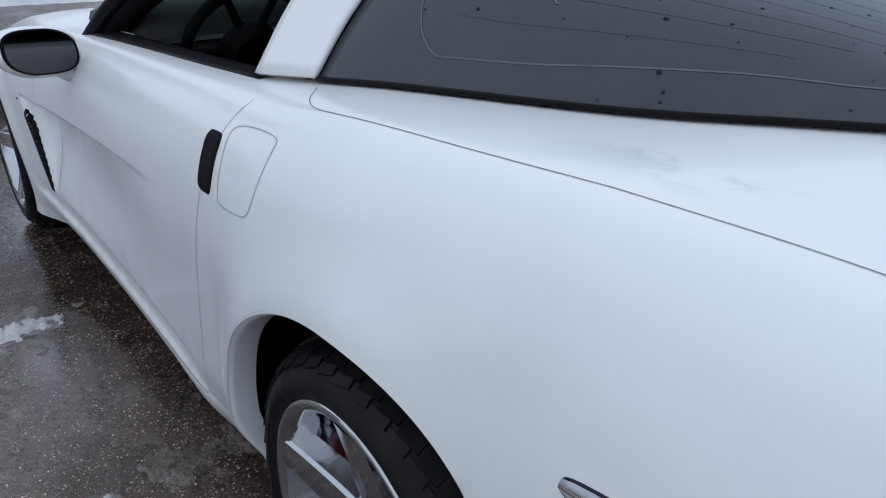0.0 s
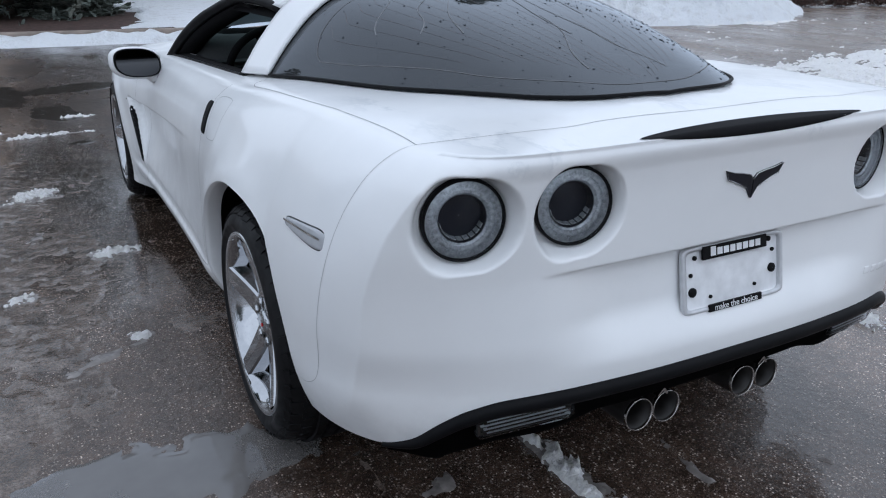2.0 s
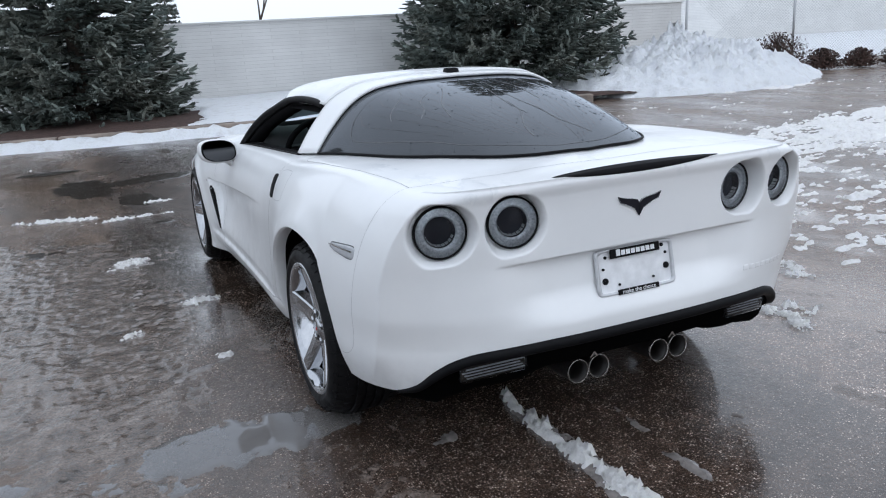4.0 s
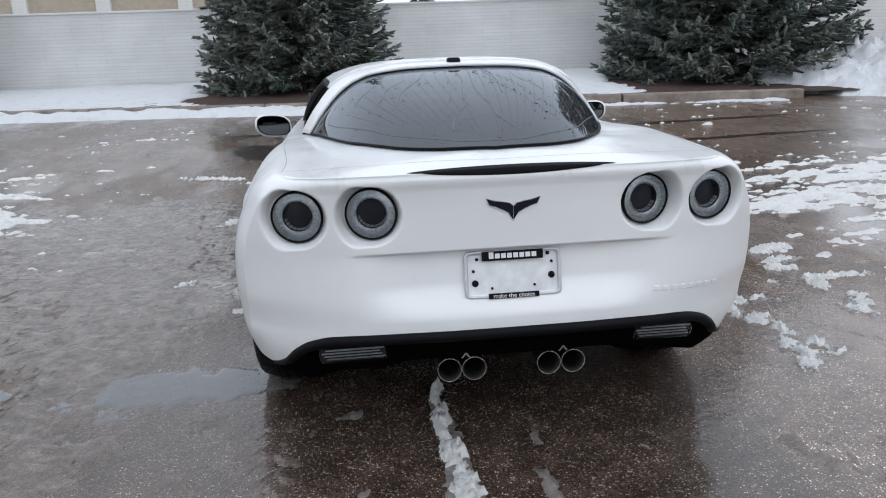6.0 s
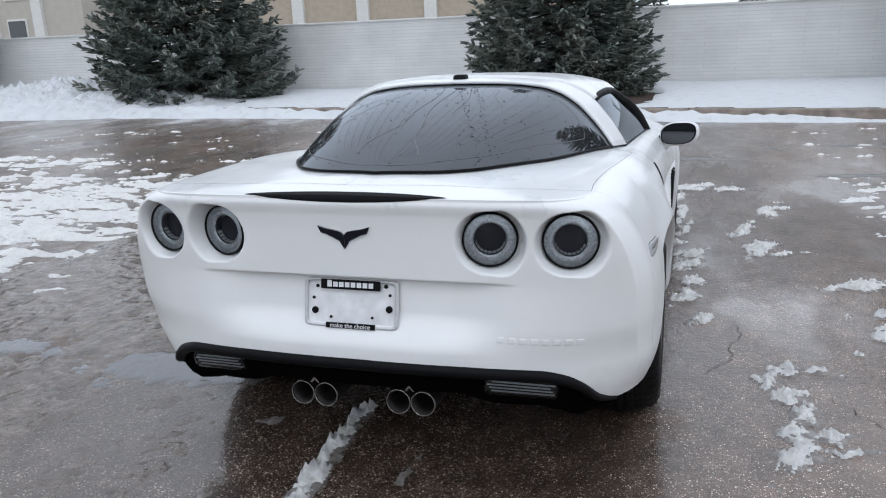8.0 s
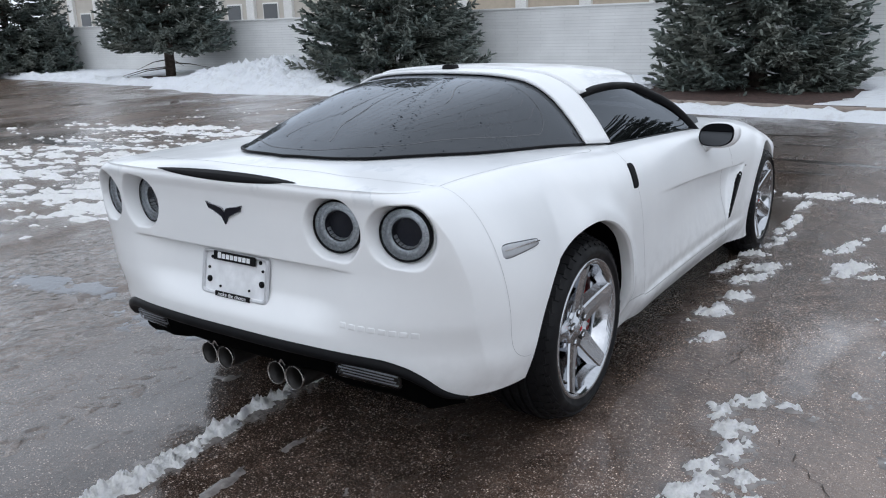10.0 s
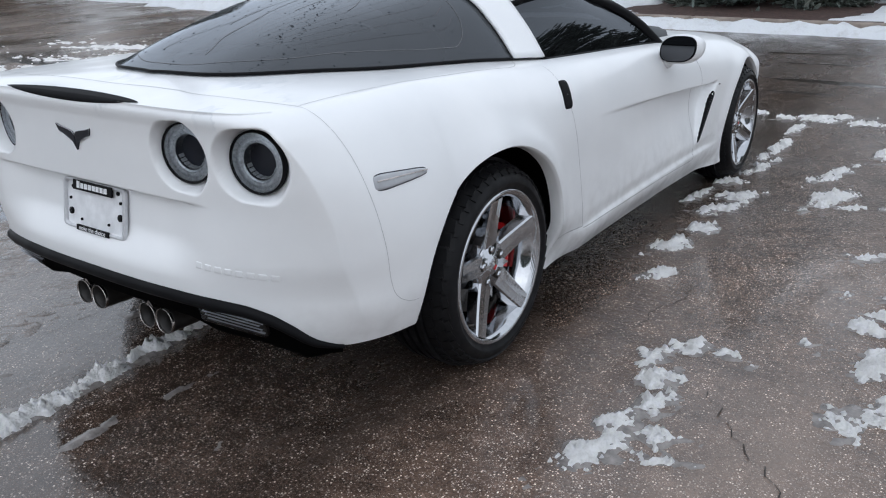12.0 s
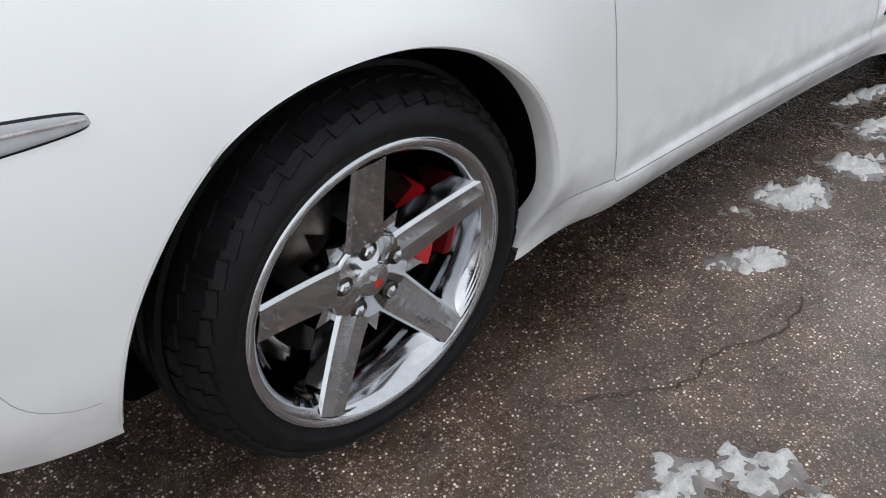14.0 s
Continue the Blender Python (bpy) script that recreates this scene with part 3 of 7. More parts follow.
def tail_point(theta, v):
    """A point of the rear wrap: theta 0 at the centre line, 90 degrees where the flank begins."""
    s, c = np.sin(theta), np.cos(theta)
    zt = 0.956 + (0.948 - 0.956) * smooth(0.2, 1.3, theta)
    guess = 0.88 * np.power(s, 2 / 3.0)
    zb = tail_bottom(guess)
    z = zb + (zt - zb) * v
    n = 3.0 + 0.6 * smooth(0.46, 0.62, z) + 1.2 * smooth(0.58, 0.80, z) + 2.6 * np.power(np.clip((z - 0.72) / 0.23, 0, 1), 2.0)
    w = side_x(np.full_like(z, Y_TAIL), np.minimum(z, 0.9479))
    x = w * np.power(s, 2 / n)
    y = Y_TAIL - (Y_TAIL - tail_face(z)) * np.power(c, 2 / n)
    face = smooth(0.25, 0.6, np.power(c, 2 / n))
    # crisp edge that frames the tail face, curving round the outer lamps and down the corners
    q = x - corner_edge(z)
    ridge = 0.022 * np.exp(-np.where(q < 0, -q / 0.055, q / 0.045)) * smooth(0.31, 0.46, z) * smooth(0.950, 0.890, z) * smooth(0.45, 0.60, x)
    y, x = y - ridge * 0.8, x + ridge * 0.6
    y = y + tail_relief(x, z) * face
    # round pockets with an upright floor, in which the lamps sit
    for cx, cy, cz in LAMPS:
        r = np.hypot(x - cx, z - cz)
        floor = np.maximum(cy + 0.004 + LAMP_TURN * (x - cx), y + 0.004)
        floor = floor + 0.05 * (1 - smooth(LAMP_R - 0.009, LAMP_R - 0.003, r))
        y = y + (floor - y) * (1 - smooth(LAMP_R + 0.001, LAMP_R + 0.014 + 0.020 * smooth(0.0, 0.07, x - cx), r)) * (c > 0.05)
    return np.stack([x, y, z], -1)


def flank_point(y, v):
    zb, zt = sill_height(y), top_height(y)
    z = zb + (zt - zb) * v
    return np.stack([side_x(y, z), y, z], -1)


def nose_point(theta, v):
    zb, zt = 0.20, 0.715 - 0.26 * np.power(np.cos(theta), 1.5)
    z = zb + (zt - zb) * v
    w = side_x(np.full_like(z, Y_NOSE), np.minimum(zb + (0.715 - zb) * v, 0.714))
    x = w * np.power(np.sin(theta), 2 / 2.3)
    y = Y_NOSE + (0.72 - 0.10 * v**2) * np.power(np.clip(np.cos(theta), 0, 1), 2 / 2.3)
    return np.stack([x, y, z], -1)


NT = 290


def shell():
    """Half of the outer skin as rings from the bottom edge to the shoulder, and the deck inside them."""
    v = np.concatenate([np.linspace(0, 0.9, 140), 1 - 0.1 * (1 - np.linspace(0, 1, 22)[1:]) ** 1.4])
    tt = np.linspace(0, math.pi / 2, 4000)
    ref = tail_point(tt, np.full_like(tt, 0.6))
    arc = np.concatenate([[0], np.cumsum(np.hypot(*np.diff(ref[:, :2], axis=0).T))])
    theta = np.interp(np.linspace(0, arc[-1], NT), arc, tt)
    tail = tail_point(*np.meshgrid(theta, v, indexing="ij"))
    ys = np.linspace(Y_TAIL, Y_NOSE, 190)[1:]
    flank = flank_point(*np.meshgrid(ys, v, indexing="ij"))
    th = np.linspace(math.pi / 2, 0.0, 40)[1:]
    nose = nose_point(*np.meshgrid(th, v, indexing="ij"))
    rings = np.concatenate([tail, flank, nose])
    edge = rings[:, -1]
    w = np.linspace(0, 1, 40)[1:]
    s0 = np.clip(np.where(edge[:, 1] < Y_TAIL, (edge[:, 1] + 0.83) / (Y_TAIL + 0.83), 1), 0, 1)
    y_mid = edge[:, 1].copy()
    # fan the inner ends out evenly along the spine at tail and nose
    nt = NT
    y_mid[:nt] = np.linspace(-0.815, Y_TAIL, nt)
    y_mid[-39:] = np.linspace(Y_NOSE, 3.61, 40)[1:]
    deck = np.zeros((len(edge), len(w), 3))
    for j, f in enumerate(w):
        x = edge[:, 0] * (1 - f)
        y = edge[:, 1] * (1 - f) + y_mid * f
        z = edge[:, 2] + (spine_height(y_mid) - edge[:, 2]) * (1 - (1 - f) ** 2)
        # fenders stand above the bonnet; the hatch sill dips beside the glass
        z = z - 0.03 * smooth(2.0, 2.4, y) * np.sin(math.pi * f) ** 2
        z = z - 0.016 * np.sin(math.pi * np.minimum(f * 1.4, 1)) ** 2 * smooth(-0.45, 0.1, y) * (1 - smooth(0.9, 1.4, y))
        deck[:, j] = np.stack([x, y, z], -1)
    return np.concatenate([rings, deck], axis=1), len(v)


def snap_arch(P, nv):
    """Move the skin's points next to a wheel opening onto its circle; return which points lie inside."""
    inside = np.zeros(P.shape[:2], bool)
    for (ay, az), r in ((REAR_AXLE, ARCH_REAR), (FRONT_AXLE, ARCH_FRONT)):
        d = np.hypot(P[..., 1] - ay, P[..., 2] - az)
        near = (P[..., 0] > 0.6) & (np.arange(P.shape[1])[None] < nv) & (P[..., 2] < 0.80)
        inside |= near & (d < arch_radius(P[..., 1], P[..., 2], ay, az, r))
    rim = np.zeros_like(inside)
    for du, dv in ((1, 0), (-1, 0), (0, 1), (0, -1), (1, 1), (1, -1), (-1, 1), (-1, -1)):
        rim |= np.roll(np.roll(inside, du, 0), dv, 1)
    rim &= ~inside
    for (ay, az), r in ((REAR_AXLE, ARCH_REAR), (FRONT_AXLE, ARCH_FRONT)):
        dy, dz = P[..., 1] - ay, P[..., 2] - az
        d = np.hypot(dy, dz)
        k = rim & (d < r + 0.08)
        rr = arch_radius(P[..., 1], P[..., 2], ay, az, r)
        P[k, 1], P[k, 2] = ay + (dy / d * rr)[k], az + (dz / d * rr)[k]
        flank = k & (P[..., 1] > Y_TAIL)
        P[flank, 0] = side_x(P[flank, 1], P[flank, 2])
    return inside


def glass_half_width(y):
    """Half width of the cabin opening on the deck."""
    return spline([(-0.56, 0.0), (-0.53, 0.18), (-0.46, 0.30), (-0.30, 0.42), (-0.10, 0.52), (0.2, 0.60), (0.46, 0.648), (0.6, 0.67), (1.2, 0.71), (1.7, 0.70), (2.0, 0.60), (2.12, 0.0)])(y)


car = thing("car", "white two-door sports coupe parked on wet asphalt", "car")
P, NV = shell()
hole = snap_arch(P, NV)
nu, nw = P.shape[:2]
keep = np.zeros((nu - 1, nw - 1), bool)
for du in (0, 1):
    for dv in (0, 1):
        keep |= hole[du:nu - 1 + du, dv:nw - 1 + dv]
cen = 0.25 * (P[:-1, :-1] + P[1:, :-1] + P[:-1, 1:] + P[1:, 1:])
cabin = (np.arange(nw - 1)[None] >= NV) & (np.abs(cen[..., 0]) < glass_half_width(cen[..., 1]) - 0.075 + 0.050 * smooth(0.60, 0.66, cen[..., 1])) & (cen[..., 1] > -0.5) & (cen[..., 1] < 2.05)
full = np.nonzero(~keep)
SKIN = BVHTree.FromPolygons(
    np.concatenate([P.reshape(-1, 3), P.reshape(-1, 3) * np.array([-1, 1, 1])]).tolist(),
    np.concatenate([np.stack([full[0] * nw + full[1], (full[0] + 1) * nw + full[1], (full[0] + 1) * nw + full[1] + 1, full[0] * nw + full[1] + 1], -1) + k * nu * nw for k in (0, 1)]).tolist())
keep = ~(keep | cabin)
ui, vi = np.nonzero(keep)
quads = np.stack([ui * nw + vi, (ui + 1) * nw + vi, (ui + 1) * nw + vi + 1, ui * nw + vi + 1], -1)
flat = P.reshape(-1, 3)
used = np.unique(quads)
index = np.full(len(flat), -1)
index[used] = np.arange(len(used))
right_v, right_f = flat[used], index[quads]
left_v = right_v * np.array([-1, 1, 1])
verts = np.concatenate([right_v, left_v])
faces = np.concatenate([right_f, right_f[:, ::-1] + len(right_v)])
skin = bpy.data.meshes.new("skin")
skin.from_pydata(verts.tolist(), [], faces.tolist())
body_bm = bmesh.new()
body_bm.from_mesh(skin)
bpy.data.meshes.remove(skin)
bmesh.ops.remove_doubles(body_bm, verts=body_bm.verts, dist=0.0004)


def take(bm, test, planes=()):
    """Cut the skin along planes, then lift the faces that pass the test out into a mesh of their own."""
    for co, no in planes:
        bmesh.ops.bisect_plane(bm, geom=bm.verts[:] + bm.edges[:] + bm.faces[:], plane_co=co, plane_no=no, dist=1e-5)
    fs = [f for f in bm.faces if test(f.calc_center_median())]
    out = bmesh.new()
    made = {}
    for f in fs:
        vs = []
        for v in f.verts:
            if v.index not in made:
                made[v.index] = out.verts.new(v.co)
            vs.append(made[v.index])
        out.faces.new(vs)
    bmesh.ops.delete(bm, geom=fs, context="FACES")
    return out


# door: between a nearly upright rear edge, a slanted front edge and the sill line
DOOR_REAR, DOOR_FRONT, DOOR_SILL = 0.567, 1.885, 0.285
rear_no, front_no = Vector((0, 1, 0.25)).normalized(), Vector((0, 1, -0.10)).normalized()
body_bm.verts.index_update()
for co, no in (((0, DOOR_REAR, 0.5), rear_no), ((0, DOOR_FRONT, 0.5), front_no), ((0, 0, DOOR_SILL), Vector((0, 0.02, 1)))):
    bmesh.ops.bisect_plane(body_bm, geom=body_bm.verts[:] + body_bm.edges[:] + body_bm.faces[:], plane_co=co, plane_no=no, dist=1e-5)
body_bm.verts.index_update()


def in_door(c):
    r = Vector((0, c.y - DOOR_REAR, c.z - 0.5)).dot(rear_no) > 0
    f = Vector((0, c.y - DOOR_FRONT, c.z - 0.5)).dot(front_no) < 0
    return r and f and c.z + 0.02 * c.y > DOOR_SILL and abs(c.x) > 0.66


for sign, lab in ((1, "white door with its tinted window wound up"), (-1, "white door with its window lowered")):
    part("door", take(body_bm, lambda c: in_door(c) and c.x * sign > 0), PAINT, car, lab)
    body_bm.verts.index_update()


def arch_flange(y0, z0, r, a0, a1, side):
    """The turned-in edge of one wheel opening."""
    bms = []
    for sign in (side,):
        rows = []
        for a in np.linspace(radians(a0), radians(a1), 60):
            ra = float(arch_radius(y0 + r * math.cos(a), z0 + r * math.sin(a), y0, z0, r))
            y, z = y0 + ra * math.cos(a), z0 + ra * math.sin(a)
            yo, zo = y0 + (ra + 0.007) * math.cos(a), z0 + (ra + 0.007) * math.sin(a)
            met = SKIN.ray_cast(Vector((2.0, yo, zo)), Vector((-1, 0, 0)))[0]
            x = met.x if met is not None and met.x > 0.6 else float(side_x(y, z))
            ring = []
            for inset, dr in ((0.002, 0.004), (0.006, -0.003), (0.014, -0.006), (0.05, -0.006)):
                yy, zz = y0 + (ra + dr) * math.cos(a), z0 + (ra + dr) * math.sin(a)
                ring.append((sign * (x - inset + 0.003), yy, zz))
            rows.append(ring)
        bms.append(grid_mesh(rows))
    return join(*bms)


body = part("body_shell", body_bm, PAINT, car)
for side in (1, -1):
    part("arch_edge", arch_flange(*REAR_AXLE, ARCH_REAR, -17, 179, side), PAINT, body)
    part("arch_edge", arch_flange(*FRONT_AXLE, ARCH_FRONT, -12, 190, side), PAINT, body)


def liner(y0, z0, r, x_in, sign):
    rows = []
    for a in np.linspace(radians(-16), radians(181), 40):
        c, s = math.cos(a), math.sin(a)
        outer_x = min(0.86, float(side_x(y0 + r * c, z0 + r * s)) - 0.022)
        rows.append([(sign * outer_x, y0 + (r - 0.004) * c, z0 + (r - 0.004) * s), (sign * x_in, y0 + (r - 0.004) * c, z0 + (r - 0.004) * s), (sign * x_in, y0, z0)])
    return grid_mesh(rows)


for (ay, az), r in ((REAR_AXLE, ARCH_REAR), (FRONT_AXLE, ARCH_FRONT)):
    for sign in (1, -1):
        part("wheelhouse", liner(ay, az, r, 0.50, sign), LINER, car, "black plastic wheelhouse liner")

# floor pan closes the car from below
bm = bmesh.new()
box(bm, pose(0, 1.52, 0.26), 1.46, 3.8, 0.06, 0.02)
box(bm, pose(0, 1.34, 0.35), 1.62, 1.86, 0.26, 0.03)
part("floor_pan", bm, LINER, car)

# ---- the car: cabin top ----
def deck_height(x, y):
    """Height of the deck under places of the cabin's foot."""
    out = []
    for u, w in zip(np.atleast_1d(x), np.atleast_1d(y)):
        p = SKIN.ray_cast(Vector((float(u), float(w), 2.0)), Vector((0, 0, -1)))[0]
        out.append(p.z)
    return np.array(out)


def halo_rear(a):
    """Edge between hatch glass and the white roof band; a runs from 0 at the centre to 1 at the belt."""
    x = spline([(0, 0.0), (0.25, 0.19), (0.5, 0.36), (0.62, 0.435), (0.75, 0.51), (0.87, 0.578), (1, 0.650)])(a)
    z = spline([(0, 1.182), (0.25, 1.178), (0.5, 1.160), (0.62, 1.135), (0.75, 1.085), (0.87, 1.010), (1, 0.903)])(a)
    y = 0.43 + 0.03 * np.power(a, 2.0)
    z = z + (float(deck_height(0.65, 0.46)[0]) + 0.004 - 0.903) * smooth(0.8, 1.0, a)
    return np.stack([x, y, z], -1)


def halo_front(a):
    x = spline([(0, 0.0), (0.25, 0.20), (0.5, 0.39), (0.62, 0.47), (0.75, 0.545), (0.87, 0.615), (1, 0.690)])(a)
    z = spline([(0, 1.186), (0.25, 1.182), (0.5, 1.166), (0.62, 1.140), (0.75, 1.094), (0.87, 1.010), (1, 0.889)])(a)
    y = 0.575 + 0.03 * np.power(a, 2.0)
    z = z + (float(deck_height(0.69, 0.605)[0]) + 0.002 - 0.889) * smooth(0.8, 1.0, a)
    return np.stack([x, y, z], -1)


def hatch_edge(a):
    """Lower edge of the hatch glass from the tail centre (0) to the foot of the roof band (1)."""
    x = spline([(0, 0.0), (0.2, 0.17), (0.36, 0.29), (0.5, 0.368), (0.65, 0.455), (0.82, 0.555), (1, 0.650)])(a)
    y = spline([(0, -0.545), (0.2, -0.525), (0.36, -0.46), (0.5, -0.355), (0.65, -0.18), (0.82, 0.11), (1, 0.46)])(a)
    z = deck_height(x, y) + 0.006
    return np.stack([x, y, z], -1)


def both_sides(f, n=41):
    a = np.linspace(0, 1, n)
    p = f(a)
    return np.concatenate([(p * np.array([-1, 1, 1]))[::-1], p[1:]])


def sheet_between(A, B, rows, bulge=0.0):
    out = []
    for f in np.linspace(0, 1, rows):
        q = A * (1 - f) + B * f
        q[:, 2] += bulge * 4 * f * (1 - f) * (1 - np.abs(np.linspace(-1, 1, len(A))) ** 3)
        out.append(q)
    return np.array(out)


def thick(bm, depth):
    bmesh.ops.recalc_face_normals(bm, faces=bm.faces)
    bmesh.ops.solidify(bm, geom=bm.faces[:], thickness=depth)
    return bm


hatch = sheet_between(both_sides(hatch_edge), both_sides(halo_rear), 40, 0.030)
hatch_ob = part("hatch_glass", facing(grid_mesh(hatch), (0, -0.3, 1)), HATCH_GLASS, car, "dark tinted hatch glass with dried water runs")
band = sheet_between(both_sides(halo_rear), both_sides(halo_front), 10, 0.004)
band[..., 2] += 0.004
part("roof_band", thick(grid_mesh(band), -0.012), PAINT, car)


def header(a):
    """Rear edge of the windscreen at the roof."""
    x = spline([(0, 0.0), (0.5, 0.36), (0.8, 0.53), (1, 0.590)])(a)
    z = spline([(0, 1.152), (0.5, 1.144), (0.8, 1.117), (1, 1.088)])(a)
    y = 1.36 - 0.22 * np.power(a, 2.2)
    return np.stack([x, y, z], -1)


def roof_rear(a):
    p = halo_front(a * 0.765)
    return p + np.array([0, 0.006, 0.004])


A, B = both_sides(roof_rear), both_sides(header)
roof = sheet_between(A, B, 24, 0.012)
part("roof_panel", thick(grid_mesh(roof), -0.02), PAINT, car, "white lift-out roof panel, wet with melted snow")


lining = roof.copy()
lining[..., 2] -= 0.030
part("headliner", grid_mesh(lining), DARK, car, "black headliner")
under = band.copy()
under[..., 2] -= 0.026
under[..., 1] += 0.004
under[..., 0] *= 0.965
part("headliner", grid_mesh(under), DARK, car, "black headliner")


def cowl(a):
    x = spline([(0, 0.0), (0.5, 0.40), (0.8, 0.62), (1, 0.725)])(a)
    z = spline([(0, 0.905), (0.5, 0.892), (0.8, 0.862), (1, 0.838)])(a)
    y = 2.12 - 0.48 * np.power(a, 2.4)
    return np.stack([x, y, z], -1)


screen = sheet_between(both_sides(header), both_sides(cowl), 20, 0.02)
part("windscreen", facing(grid_mesh(screen), (0, 0.6, 1)), CLEAR_GLASS, car, "greenish windscreen")
# dash top up to the foot of the windscreen
front = both_sides(cowl) + np.array([0, -0.012, -0.010])
back = front * np.array([0.955, 0, 0]) + np.array([0, 1.50, 0.815])
part("dash_top", facing(grid_mesh(sheet_between(front, back, 8, 0.012)), (0, 0, 1)), INTERIOR, car, "dark grey dash top")
for sign in (1, -1):
    foot, top = np.array([0.742, 1.66, 0.832]), np.array([0.594, 1.13, 1.092])
    path = [foot * (1 - f) + top * f + np.array([0.012, 0.03, 0.018]) * math.sin(math.pi * f) for f in np.linspace(0, 1, 14)]
    rail = [np.array(p) for p in ((0.590, 1.06, 1.104), (0.588, 0.98, 1.111), (0.585, 0.90, 1.115), (0.580, 0.82, 1.116), (0.572, 0.74, 1.113), (0.562, 0.66, 1.104), (0.552, 0.60, 1.090))]
    whole = [(sign * (p[0] - 0.004), p[1], p[2] - 0.006) for p in path + rail]
    part("window_frame", tube(whole, [0.022] * 10 + [0.020] * 4 + [0.016] * 7, 10), BLACK, car, "black window frame along the roof")
    inner = [(sign * (p[0] - 0.045), p[1] + 0.012, p[2] - 0.016) for p in path + rail[:3]]
    part("pillar_trim", tube(inner, [0.046] * 14 + [0.030] * 3, 12), DARK, car, "black windscreen pillar trim")
    web = [[whole[i], tuple(0.5 * (np.array(whole[i]) + np.array(inner[i])) + np.array([0, 0, 0.004])), inner[i]] for i in range(len(inner))]
    part("pillar_trim", facing(grid_mesh(web), (sign, -0.5, -0.5)), DARK, car, "black windscreen pillar trim")
    belt = [(sign * (0.693 + 0.05 * f - 0.004), 0.60 + 1.07 * f, 0.892 - 0.055 * f) for f in np.linspace(0, 1, 16)]
    part("belt_strip", tube(belt, 0.009, 8), BLACK, car, "black rubber belt strip")
    ledge = []
    for f in np.linspace(0, 1, 24):
        xo, yy = 0.685 + 0.05 * f, 0.59 + 1.11 * f
        zs = deck_height([xo, xo - 0.022, xo - 0.045], [yy, yy, yy]) + 0.004
        ledge.append([(sign * xo, yy, zs[0]), (sign * (xo - 0.022), yy, zs[1]), (sign * (xo - 0.045), yy, zs[2] - 0.004), (sign * (xo - 0.060), yy, zs[2] - 0.12)])
    part("door_capping", facing(grid_mesh(ledge), (0, 0, 1)), DARK, car, "black inner door capping")
# rubber round the hatch glass
part("hatch_seal", tube([tuple(p + np.array([0, 0, 0.002])) for p in both_sides(hatch_edge, 81)], 0.0045, 12), BLACK, car, "thin black rubber round the hatch glass")
# wound-up window on the right
rows = []
for f in np.linspace(0, 1, 20):
    top = np.array([0.550, 0.60, 1.085]) * (1 - f) + np.array([0.590, 1.12, 1.090]) * f
    top[2] += 0.03 * math.sin(math.pi * min(1, f * 1.05))
    low = np.array([0.690, 0.60, 0.885]) * (1 - f) + np.array([0.742, 1.64, 0.832]) * f
    rows.append([low * (1 - g) + top * g + np.array([0.016, 0, 0]) * math.sin(math.pi * g) for g in np.linspace(0, 1, 10)])
part("side_window", facing(grid_mesh(rows), (1, 0, 0.3)), SIDE_GLASS, car, "dark tinted side window, wound up")

